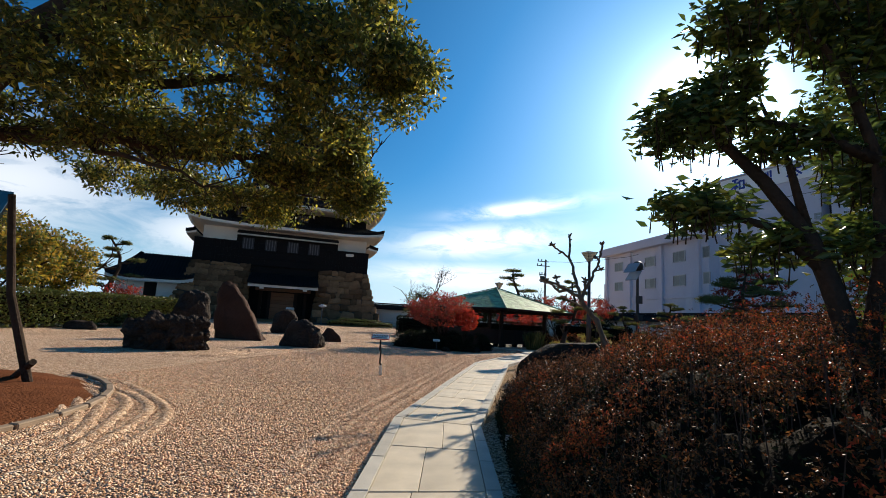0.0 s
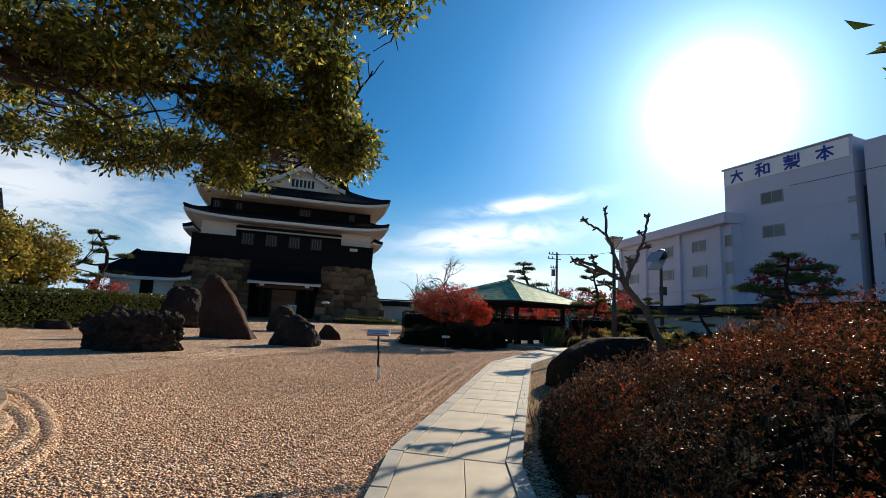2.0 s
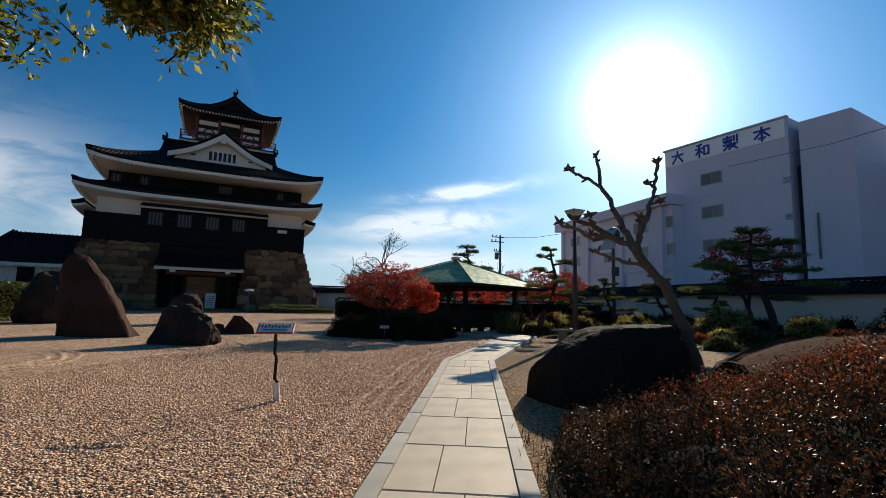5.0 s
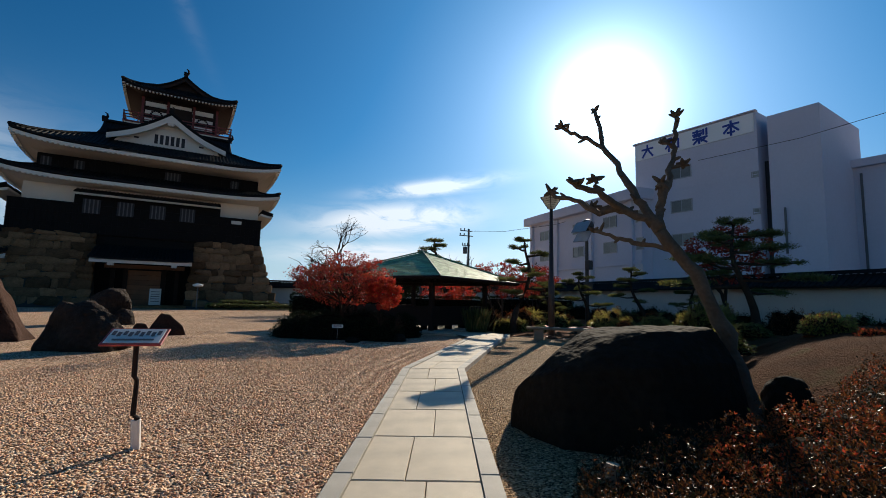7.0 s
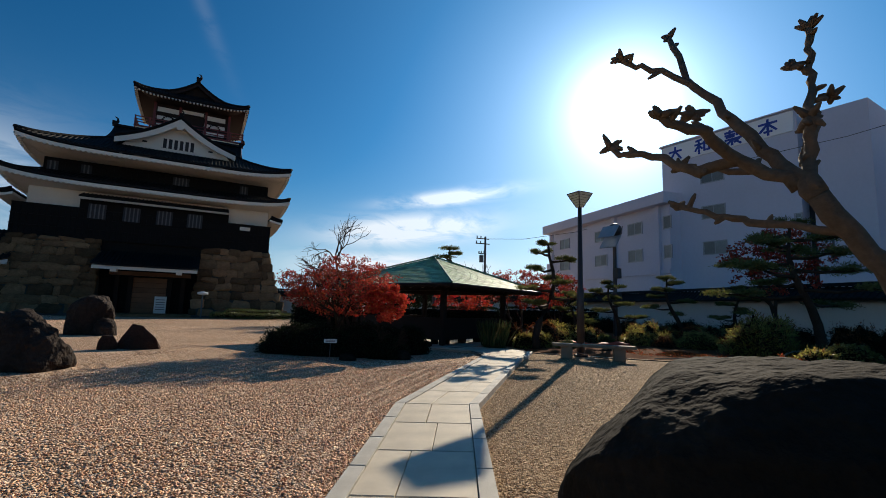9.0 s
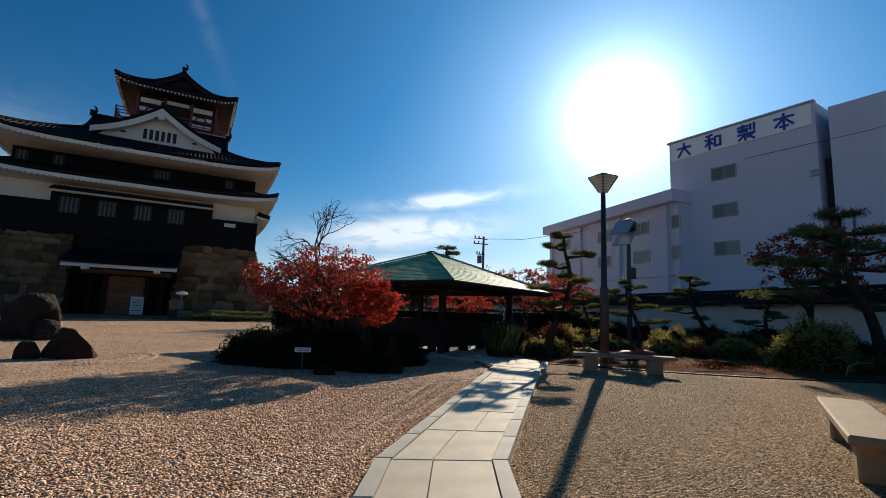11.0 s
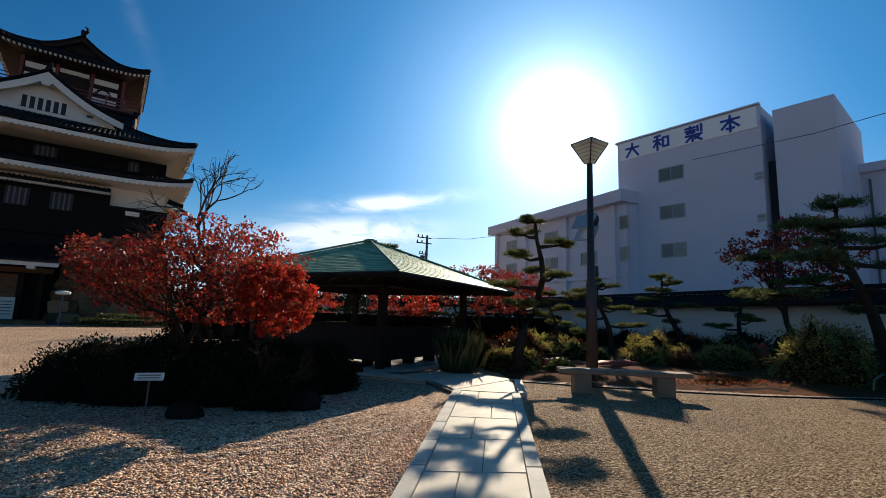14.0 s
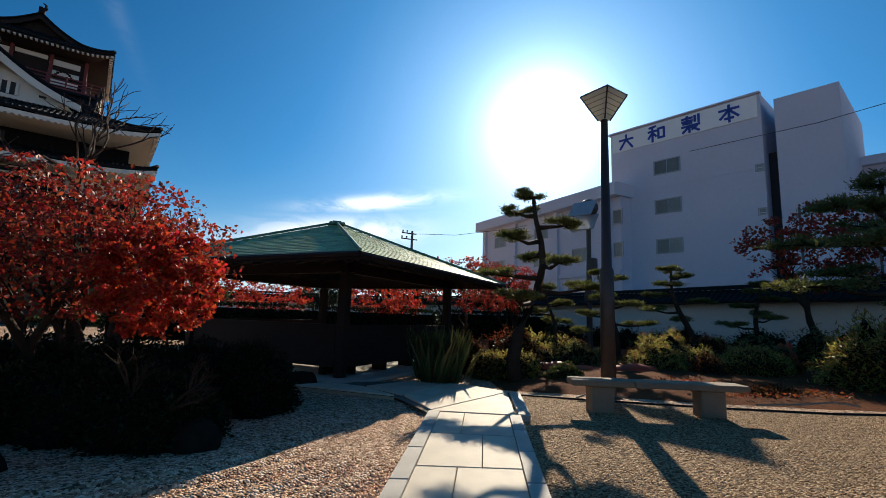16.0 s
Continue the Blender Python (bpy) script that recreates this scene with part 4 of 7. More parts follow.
for z in (13.4, 10.0):
    window(factory, 12.0, z, 0.45, 0.42, 0)
for z in (4.7, 9.9, 13.4):
    part("seam", boxes(((6.1, -0.012, z), (12.2, 0.03, 0.05))), M_CONC, factory)
sign = part("sign_panel", boxes(((6.15, -0.06, 18.3), (11.9, 0.12, 1.75))), M_CONCSIGN, factory, "white sign panel with blue bars")


def sign_mark(x, strokes):
    """A blue painted mark of straight bars in a square of 1.5 m."""
    bm = bmesh.new()
    for x0, z0, x1, z1 in strokes:
        a = math.atan2(z1 - z0, x1 - x0)
        ln = math.hypot(x1 - x0, z1 - z0)
        box(bm, (x + (x0 + x1) / 2, -0.14, 18.28 + (z0 + z1) / 2), (ln + 0.1, 0.05, 0.19), Matrix.Rotation(-a, 4, "Y"))
    part("sign_mark", bm, M_BLUE, sign, "blue painted sign mark")


sign_mark(1.6, [(-0.65, 0.2, 0.65, 0.2), (0, 0.65, 0, 0.2), (0, 0.2, -0.6, -0.65), (0, 0.2, 0.6, -0.65)])
sign_mark(4.4, [(-0.7, 0.25, 0.05, 0.25), (-0.33, 0.6, -0.33, -0.7), (-0.33, 0.15, -0.7, -0.35), (-0.33, 0.15, 0.0, -0.25), (-0.6, 0.62, -0.05, 0.68),
                (0.2, 0.4, 0.2, -0.5), (0.2, 0.4, 0.68, 0.4), (0.68, 0.4, 0.68, -0.5), (0.2, -0.45, 0.68, -0.45)])
sign_mark(7.3, [(-0.7, 0.55, 0.15, 0.55), (-0.7, 0.3, 0.15, 0.3), (-0.28, 0.72, -0.28, 0.05), (-0.6, 0.1, 0.1, 0.1), (0.35, 0.65, 0.35, 0.15), (0.65, 0.7, 0.65, 0.05),
                (-0.7, -0.15, 0.7, -0.15), (0, -0.1, -0.65, -0.65), (-0.1, -0.2, -0.1, -0.7), (0.05, -0.25, 0.65, -0.7), (0.5, -0.25, 0.1, -0.5)])
sign_mark(10.2, [(-0.7, 0.35, 0.7, 0.35), (0, 0.7, 0, -0.7), (0, 0.3, -0.65, -0.35), (0, 0.3, 0.65, -0.35), (-0.3, -0.4, 0.3, -0.4)])

wing = thing("factory_wing", label="lower white concrete factory wing with small windows", category="building")
wing.matrix_world = frame_on(None, (28.1, 54.5), (0.227, -0.974))
part("wall", boxes(((-11.2, 8.0, 6.4), (22.0, 15.4, 12.8))), M_CONC, wing)
part("roof", boxes(((-11.5, 7.8, 13.35), (23.2, 17.0, 1.15))), M_CONC, wing, "projecting white roof edge")
part("annexe", boxes(((-25.0, 9.0, 4.5), (6.0, 12.0, 9.0))), M_CONC, wing)
for x in (-22.0, -15.6, -8.4, -1.6):
    part("pilaster", boxes(((x, 0.2, 6.4), (0.55, 0.5, 12.7))), M_CONC, wing)
part("band", boxes(((-11.2, 0.22, 5.9), (22.0, 0.24, 0.4))), M_CONC, wing)
for z in (10.9, 7.9):
    for x in (-18.8, -11.0, -5.1, -0.45):
        window(wing, x, z, 2.1 if x < -1 else 0.9, 1.2, 1 if x < -1 else 0, 0.27)


# ---- garden walls ----
def capped_wall(name, pts, h, label):
    w = thing(name, label=label, category="wall", kind="structure")
    for (x0, y0), (x1, y1) in zip(pts, pts[1:]):
        ln, a = math.hypot(x1 - x0, y1 - y0), math.atan2(y1 - y0, x1 - x0)
        m = pose((x0 + x1) / 2, (y0 + y1) / 2, 0, 0, 0, math.degrees(a))
        b = part("wall_body", boxes(((0, 0, h / 2 - 0.2), (ln, 0.34, h - 0.35))), M_PLASTER, w, "white plastered wall")
        b.matrix_local = m
        b2 = part("plinth", boxes(((0, 0, 0.3), (ln, 0.42, 0.6))), M_KERB, w)
        b2.matrix_local = m
        bm = bmesh.new()
        for sg in (-1, 1):
            fcap = lambda u, v: Vector((-ln / 2 + ln * u, sg * 0.75 * (1 - v), h - 0.58 + 0.58 * v))
            surf(bm, fcap, 2, 2, 0.09)
            n = int(ln / 0.3)
            for q in range(n):
                rib(bm, [fcap((q + 0.5) / n, v) for v in (0, 0.5, 1)], Vector((1, 0, 0)), 0.06)
        rib(bm, [Vector((-ln / 2, 0, h + 0.06)), Vector((ln / 2, 0, h + 0.06))], Vector((0, 1, 0)), 0.16)
        c = part("tile_cap", bm, M_TILE, w, "dark tile cap")
        c.matrix_local = m


capped_wall("wall_garden", [(9.5, 62), (17.4, 57.5), (23.2, 27.5), (26.8, 6), (27.5, -10)], 3.1, "white plastered garden wall with a dark tile cap")
capped_wall("wall_court", [(-12.5, 62.5), (2.5, 62.5), (9.5, 62)], 2.9, "white plastered court wall with a dark tile cap")


# ---- pavilion ----
pav = thing("pavilion", 2.97, 32.75, 0, 3.0, "open timber garden pavilion with a green shingled hip roof", "pavilion")
PC = [(0.0, -5.25), (5.25, 0.0), (0.0, 5.25), (-5.25, 0.0)]
bm = bmesh.new()
prism(bm, [(x * 0.80, y * 0.80) for x, y in PC], -0.02, 0.06)
part("floor", bm, M_KERB, pav, "grey stone floor")
PP = [(x * 0.64, y * 0.64) for x, y in PC]
for x, y in PP:
    p = part("post", boxes(((0, 0, 1.2), (0.2, 0.2, 2.4)), bev=0.015), M_DARKWOOD, pav)
    p.matrix_local = pose(x, y, 0.06, 0, 0, 45)
for k in range(4):
    (x0, y0), (x1, y1) = PP[k], PP[(k + 1) % 4]
    ln, a = math.hypot(x1 - x0, y1 - y0), math.degrees(math.atan2(y1 - y0, x1 - x0))
    m = pose((x0 + x1) / 2, (y0 + y1) / 2, 0, 0, 0, a)
    b = part("beam", boxes(((0, 0, 2.30), (ln + 0.5, 0.14, 0.24))), M_DARKWOOD, pav)
    b.matrix_local = m
    if k != 1:
        b = part("bench_back", boxes(((0, 0, 0.66), (ln - 0.3, 0.08, 0.82)), ((0, 0, 1.08), (ln - 0.2, 0.14, 0.06))), M_DARKWOOD, pav)
        b.matrix_local = m
        b = part("bench_seat", boxes(((0, 0.28, 0.47), (ln - 0.8, 0.46, 0.06)), *[((q * (ln / 2 - 0.6), 0.28, 0.24), (0.1, 0.36, 0.4)) for q in (-1, -0.33, 0.33, 1)]), M_DARKWOOD, pav)
        b.matrix_local = m
    # roof slope with lapped shingle courses
    A, B = Vector((*PC[k], 2.38)), Vector((*PC[(k + 1) % 4], 2.38))
    T = Vector((0, 0, 3.82))
    nrm = (B - A).cross(T - A).normalized()
    bm = bmesh.new()
    rng = random.Random(k)
    for row in range(22):
        v0, v1 = row / 22, min(1, (row + 1.25) / 22)
        a0, b0, a1, b1 = A.lerp(T, v0), B.lerp(T, v0), A.lerp(T, v1), B.lerp(T, v1)
        n = max(1, int((b0 - a0).length / 0.34))
        sh = rng.random() / max(n, 2)
        us = [0.0] + sorted(min(1, max(0, (q + 0.5) / n + sh)) for q in range(n) if 0.01 < (q + 0.5) / n + sh < 0.99) + [1.0]
        for u0, u1 in zip(us, us[1:]):
            lift = rng.uniform(0.0, 0.008)
            lo, hi = nrm * (0.018 + lift * 0.5), nrm * 0.010
            g = 0.004 / max(0.3, (b0 - a0).length)
            q = [a0.lerp(b0, u0 + g) + lo, a0.lerp(b0, u1 - g) + lo, a1.lerp(b1, u1) + hi, a1.lerp(b1, u0) + hi]
            vs = [bm.verts.new(p) for p in q] + [bm.verts.new(a0.lerp(b0, u0 + g)), bm.verts.new(a0.lerp(b0, u1 - g))]
            bm.faces.new(vs[:4])
            bm.faces.new((vs[4], vs[5], vs[1], vs[0]))
    tagged(part("shingles", bm, M_GREEN, pav, "weathered green shingles"), kind="stuff")
    bm = bmesh.new()
    dn = Vector((0, 0, 0.12))
    vs = [bm.verts.new(p) for p in (A, B, T, A - dn, B - dn, T - dn * 2)]
    for fc in ((0, 1, 2), (5, 4, 3), (0, 3, 4, 1)):
        bm.faces.new([vs[j] for j in fc])
    part("roof_deck", bm, M_DARKWOOD, pav, "dark roof boarding")
    bm = bmesh.new()
    tube(bm, [A + Vector((0, 0, 0.05)), T + Vector((0, 0, 0.06))], 0.034, 6)
    part("hip_cap", bm, M_FELT, pav, "green metal hip cap")
    bm = bmesh.new()
    tube(bm, [A + Vector((0, 0, -0.03)), B + Vector((0, 0, -0.03))], 0.06, 6)
    part("eave_board", bm, M_DARKWOOD, pav)
    inward = (A.lerp(B, 0.5) * -1).normalized() * 1.6 + Vector((0, 0, 0.45))
    for q in range(13):
        p0 = A.lerp(B, (q + 0.5) / 13) - dn * 1.3
        bm = bmesh.new()
        near = min(1.0, (min(q, 12 - q) + 0.5) * 0.30)
        tube(bm, [p0, p0 + Vector((inward.x, inward.y, 0.42)) * near], 0.035, 4)
        part("rafter", bm, M_DARKWOOD, pav)
part("roof_cap", boxes(((0, 0, 3.83), (0.42, 0.42, 0.07)), ((0, 0, 3.88), (0.24, 0.24, 0.06)), bev=0.01), M_FELT, pav, "small green roof cap")


# ---- street lamp, solar lamp, utility pole ----
def park_lamp(x, y, h, rz, label):
    t = thing("street_lamp", x, y, 0, rz, label, "lamp")
    bm = bmesh.new()
    tube(bm, [(0, 0, 0), (0, 0, 2.3), (0, 0, 2.36), (0, 0, h - 0.55)], [0.135, 0.125, 0.095, 0.07], 14)
    part("post", bm, M_STEEL, t, smooth=True)
    part("base_plate", boxes(((0, 0, 0.02), (0.34, 0.34, 0.05)), bev=0.01), M_STEEL, t)
    z0, z1, a, b = h - 0.60, h - 0.10, 0.08, 0.31
    for k in range(4):
        r = Matrix.Rotation(k * math.pi / 2, 4, "Z")
        bm = bmesh.new()
        vs = [bm.verts.new(r @ Vector(p)) for p in ((-a, -a, z0), (a, -a, z0), (b, -b, z1), (-b, -b, z1))]
        vs += [bm.verts.new(v.co + (r @ Vector((0, 0.012, 0)))) for v in vs]
        for fc in ((0, 1, 2, 3), (7, 6, 5, 4), (0, 4, 5, 1), (2, 6, 7, 3), (1, 5, 6, 2), (0, 3, 7, 4)):
            bm.faces.new([vs[j] for j in fc])
        part("pane", bm, M_FROST, t, "pale frosted lamp pane")
        bm = bmesh.new()
        tube(bm, [r @ Vector((-a, -a, z0)), r @ Vector((-b, -b, z1))], 0.016, 5)
        part("frame_bar", bm, M_STEEL, t)
        bm = bmesh.new()
        for q in range(1, 6):
            f = q / 6
            w = a + (b - a) * f
            tube(bm, [r @ Vector((-w, -w - 0.006, z0 + (z1 - z0) * f)), r @ Vector((w, -w - 0.006, z0 + (z1 - z0) * f))], 0.006, 4)
        part("louvre", bm, M_STEEL, t)
    bm = bmesh.new()
    box(bm, (0, 0, z1 + 0.012), (0.64, 0.64, 0.022))
    vs = [bm.verts.new(p) for p in ((-0.2, -0.2, z1 + 0.024), (0.2, -0.2, z1 + 0.024), (0.2, 0.2, z1 + 0.024), (-0.2, 0.2, z1 + 0.024), (0, 0, z1 + 0.10))]
    for k in range(4):
        bm.faces.new((vs[k], vs[(k + 1) % 4], vs[4]))
    part("cap", bm, M_STEEL, t, "dark pitched lamp cap")
    bm = bmesh.new()
    tube(bm, [(0, 0, z0), (0, 0, z0 + 0.3)], [0.07, 0.05], 10)
    part("bulb", bm, M_WHITE, t, "white lamp bulb")
    return t


park_lamp(7.77, 27.1, 5.85, 20, "tall brown garden lamp with a flared glass lantern")
park_lamp(3.9, 44.0, 5.2, 10, "distant brown garden lamp with a flared glass lantern")

sol = thing("solar_lamp", 14.3, 37.9, 0, 30, "dark solar lamp post with two tilted panels", "lamp")
bm = bmesh.new()
tube(bm, [(0, 0, 0), (0, 0, 2.2), (0, 0, 6.3)], [0.14, 0.12, 0.10], 10)
part("post", bm, M_STEEL, sol)
part("control_box", boxes(((0, -0.15, 3.9), (0.4, 0.35, 0.6)), bev=0.02), M_STEEL, sol)
part("battery_box", boxes(((0, -0.1, 2.5), (0.5, 0.4, 0.5)), bev=0.02), M_STEEL, sol)
for sx, zz in ((-1, 6.35), (-0.75, 5.75)):
    bm = bmesh.new()
    box(bm, (sx * 0.75, -0.1, zz), (0.95, 1.1, 0.05), Matrix.Rotation(radians(-52), 4, "Y"))
    part("solar_panel", bm, M_PANEL, sol, "tilted dark solar panel")
    bm = bmesh.new()
    tube(bm, [(0, 0, zz - 0.25), (sx * 0.7, -0.1, zz - 0.05)], 0.03, 6)
    part("arm", bm, M_STEEL, sol)
bm = bmesh.new()
bmesh.ops.create_icosphere(bm, subdivisions=3, radius=0.42, matrix=Matrix.Translation((0.05, 0, 6.55)))
part("lamp_head", bm, M_STEEL, sol, "round dark lamp head", smooth=True)
bm = bmesh.new()
tube(bm, [(0.1, 0, 6.2), (0.75, 0, 6.4), (0.85, 0, 6.9)], 0.03, 6)
part("arm", bm, M_STEEL, sol)

up = thing("utility_pole", 13.1, 74.0, 0, 15, "grey concrete utility pole with cross arms far off", "utility pole")
bm = bmesh.new()
tube(bm, [(0, 0, 0), (0, 0, 11.6)], [0.22, 0.14], 8)
part("pole", bm, M_STEELGREY, up)
for z, w in ((11.3, 1.9), (10.6, 2.1), (9.2, 1.2)):
    part("cross_arm", boxes(((-0.4, 0, z), (w, 0.12, 0.12))), M_STEELGREY, up)
    for q in (-0.45, -0.15, 0.2):
        part("insulator", boxes(((-0.4 + q * w, 0, z + 0.2), (0.12, 0.12, 0.3))), M_STEELGREY, up)
bm = bmesh.new()
tube(bm, [(-0.55, 0, 8.0), (-0.55, 0, 9.0)], 0.3, 10)
part("transformer", bm, M_STEELGREY, up)
bm = bmesh.new()
tube(bm, [(13.1, 74, 11.3), (18, 72, 11.2), (24, 68.5, 11.9), (30, 66, 13.6)], 0.03, 4)
tagged(part("overhead_cable", bm, M_CABLE, None, "thin black overhead cable from the pole"), "", "cable")
bm = bmesh.new()
tube(bm, [(31.5, 49.8, 15.7), (35, 42, 15.5), (40, 33, 16.5), (50, 20, 19.0)], 0.03, 4)
tagged(part("overhead_cable", bm, M_CABLE, None, "thin black overhead cable before the factory"), "", "cable")

# ---- stone bench ----
bench = thing("stone_bench", 7.62, 25.72, 0, -18.5, "low sandstone slab bench on two block legs on the gravel", "bench")
for x0, x1 in ((-1.28, -0.36), (-0.35, 1.28)):
    part("seat_slab", boxes((((x0 + x1) / 2, 0, 0.44), (x1 - x0 - 0.01, 0.42, 0.09)), bev=0.012), M_BENCH, bench)
for x in (-0.82, 0.78):
    part("leg", boxes(((x, 0, 0.195), (0.36, 0.30, 0.40)), bev=0.02), M_BENCH, bench)

slab_bench = thing("plank_bench", 6.74, 18.64, 0, 50, "thick weathered brown plank bench with block legs on the gravel", "bench")
bm = boxes(((0, 0, 0.41), (2.75, 0.52, 0.10)), bev=0.02)
for v in bm.verts:
    v.co.y += 0.03 * noise.noise(Vector((v.co.x * 1.3, v.co.y * 3, 4.0)))
part("seat_slab", bm, M_BENCH2, slab_bench)
for x in (-1.0, 0.95):
    part("leg", boxes(((x, 0, 0.175), (0.34, 0.36, 0.37)), bev=0.03), M_BENCH2, slab_bench)

# ---- sign on a post in the gravel ----
sp = thing("sign_post", -1.27, 13.8, 0, 8, "small red-framed sign on a slim crooked dark post in the gravel", "sign")
bm = bmesh.new()
tube(bm, [(0, 0, 0.0), (0.0, 0, 0.28), (-0.035, 0.0, 0.31), (-0.03, 0.0, 0.62), (-0.055, 0.0, 0.66), (-0.06, 0.0, 1.0)], [0.026, 0.026, 0.024, 0.020, 0.024, 0.024], 8)
part("post", bm, M_DARKWOOD, sp)
sl = part("sleeve", boxes(((0, 0, 0.13), (0.075, 0.05, 0.27)), bev=0.006), M_WHITE, sp, "white painted foot of the post")
sl.matrix_local = pose(0.01, 0, 0, 0, -4, 0)
b = part("board", boxes(((0, 0, 0), (0.50, 0.30, 0.02)), bev=0.004), M_REDFRAME, sp, "red sign frame")
b.matrix_local = pose(-0.06, -0.03, 1.02, 25, 0, 0)
c = part("face", boxes(((0, 0, 0.013), (0.45, 0.25, 0.006))), M_WHITE, b, "white sign face with print")
for k in range(9):
    part("print_mark", boxes(((-0.19 + 0.047 * k, 0.045 - 0.02 * (k % 2), 0.0185), (0.03, 0.075, 0.004))), M_INK, b, "dark printed mark")
part("print_bar", boxes(((0.0, -0.075, 0.0185), (0.34, 0.025, 0.004))), M_INK, b, "dark printed line")


def plant_label(x, y, h, rz):
    t = thing("plant_label", x, y, 0, rz, "small white plant label on a stick among shrubs", "label", "plant labels")
    bm = bmesh.new()
    tube(bm, [(0, 0, 0), (0, 0.02, h)], 0.01, 6)
    part("stick", bm, M_STEELGREY, t)
    p = part("plate", boxes(((0, 0, 0), (0.34, 0.012, 0.10))), M_WHITE, t, "white label plate")
    p.matrix_local = pose(0, -0.01, h, -20, 0, 0)
    for k in range(2):
        b = part("print_bar", boxes(((0, -0.009, 0.018 - 0.036 * k), (0.26, 0.004, 0.012))), M_INK, p, "dark printed line")


plant_label(-0.42, 24.35, 0.50, 5)
plant_label(1.04, 25.0, 0.26, 10)
t = thing("paper_card", 1.62, 6.95, 0, 25, "small pale card on a stick at the hedge foot", "label")
part("plate", boxes(((0, 0, 0.16), (0.13, 0.01, 0.2))), M_WHITE, t)
part("stick", boxes(((0, 0.012, 0.05), (0.02, 0.01, 0.12))), M_BAMBOO, t)
st = thing("wooden_stake", 2.62, 12.3, 0, 0, "short sawn wooden stake in the ground by the boulder", "stake")
bm = bmesh.new()
tube(bm, [(0, 0, 0), (0.0, 0, 0.22), (0.01, 0, 0.30)], [0.055, 0.055, 0.05], 10)
part("shaft", bm, M_BAMBOO, st)

# ---- garden rocks ----
rock(-9.5, 16.95, 1.42, 0.85, 1.10, 3, M_ROCK, "long dark pitted boulder on raked gravel", 12, 0.85, 0.26, sub=5, freq=2.2)
rock(0, 0, 0, 0, 0, 5, M_ROCK2, "tall leaning brown rock slab with a pointed top", 0, amp=0.09, soften=0.08,
     pts=[(-11.3, 23.3, -0.05), (-11.1, 24.4, -0.05), (-8.85, 23.3, -0.05), (-8.95, 24.2, -0.05), (-10.0, 22.9, -0.05), (-11.4, 23.4, 1.0), (-11.2, 24.3, 1.2),
          (-11.55, 23.5, 2.0), (-11.35, 23.5, 2.82), (-11.0, 24.0, 2.94), (-10.65, 23.6, 2.5), (-9.8, 23.45, 1.35), (-9.1, 23.5, 0.45), (-10.8, 23.1, 1.1)])
rock(0, 0, 0, 0, 0, 8, M_ROCK, "upright dark wedge-shaped rock on the gravel", 0, amp=0.09, freq=2.0, soften=0.10,
     pts=[(-7.2, 21.2, -0.05), (-5.45, 21.0, -0.05), (-5.3, 22.0, -0.05), (-6.9, 22.2, -0.05), (-7.05, 21.4, 0.6), (-6.72, 21.4, 1.16), (-6.2, 21.7, 1.2), (-6.0, 21.4, 1.06), (-5.42, 21.5, 0.85), (-5.28, 21.6, 0.45), (-5.6, 20.95, 0.4)])
rock(0, 0, 0, 0, 0, 11, M_ROCK2, "low pointed brown rock on the gravel", 0, amp=0.05, soften=0.08,
     pts=[(-7.0, 26.1, -0.05), (-6.4, 25.75, -0.05), (-5.6, 26.1, -0.05), (-5.9, 26.7, -0.05), (-6.8, 26.7, -0.05), (-6.85, 26.2, 0.4), (-6.58, 26.25, 0.76), (-6.25, 26.2, 0.68), (-5.8, 26.15, 0.32)])
rock(-6.95, 25.75, 0.27, 0.22, 0.42, 12, M_ROCK2, "small rounded brown rock beside the pointed one", 0, 0.6, 0.04)
rock(-10.25, 31.2, 0.5, 0.42, 0.75, 13, M_ROCK, "small dark rock leaning on the rounded one", 0, 0.6, 0.08)
rock(-11.1, 31.6, 0.92, 0.8, 1.55, 14, M_ROCK, "rounded dark rock behind the others", 15, 0.75, 0.16, soften=0.15)
rock(-16.8, 30.3, 1.3, 1.2, 2.5, 17, M_ROCK, "tall dark rock beside the hedge", 0, 0.6, 0.18)
rock(-18.6, 23.8, 0.9, 0.6, 0.4, 19, M_ROCK, "low dark rock at the hedge foot", 0, 0.8, 0.08)
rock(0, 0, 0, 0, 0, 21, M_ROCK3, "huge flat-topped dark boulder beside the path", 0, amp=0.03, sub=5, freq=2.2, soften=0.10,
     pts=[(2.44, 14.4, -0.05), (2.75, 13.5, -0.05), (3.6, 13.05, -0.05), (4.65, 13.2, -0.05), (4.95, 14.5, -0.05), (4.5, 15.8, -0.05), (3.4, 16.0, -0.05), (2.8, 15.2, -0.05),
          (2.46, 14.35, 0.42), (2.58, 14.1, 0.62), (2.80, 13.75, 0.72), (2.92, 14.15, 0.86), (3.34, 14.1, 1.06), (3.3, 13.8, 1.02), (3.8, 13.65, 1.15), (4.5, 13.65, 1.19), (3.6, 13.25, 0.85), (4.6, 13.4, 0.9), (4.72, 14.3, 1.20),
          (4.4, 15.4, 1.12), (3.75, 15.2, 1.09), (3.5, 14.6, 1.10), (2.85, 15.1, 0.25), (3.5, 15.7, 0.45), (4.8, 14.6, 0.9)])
rock(5.45, 13.7, 0.30, 0.27, 0.72, 24, M_ROCK3, "upright dark stone behind the boulder", 0, 0.7, 0.07)
rock(5.2, 12.9, 0.35, 0.3, 0.45, 25, M_ROCK3, "small dark stone behind the boulder", 0, 0.7, 0.06)
rock(9.2, 28.2, 0.4, 0.25, 0.16, 27, M_ROCK3, "low flat stone in the soil bed", 0, 0.8, 0.04)
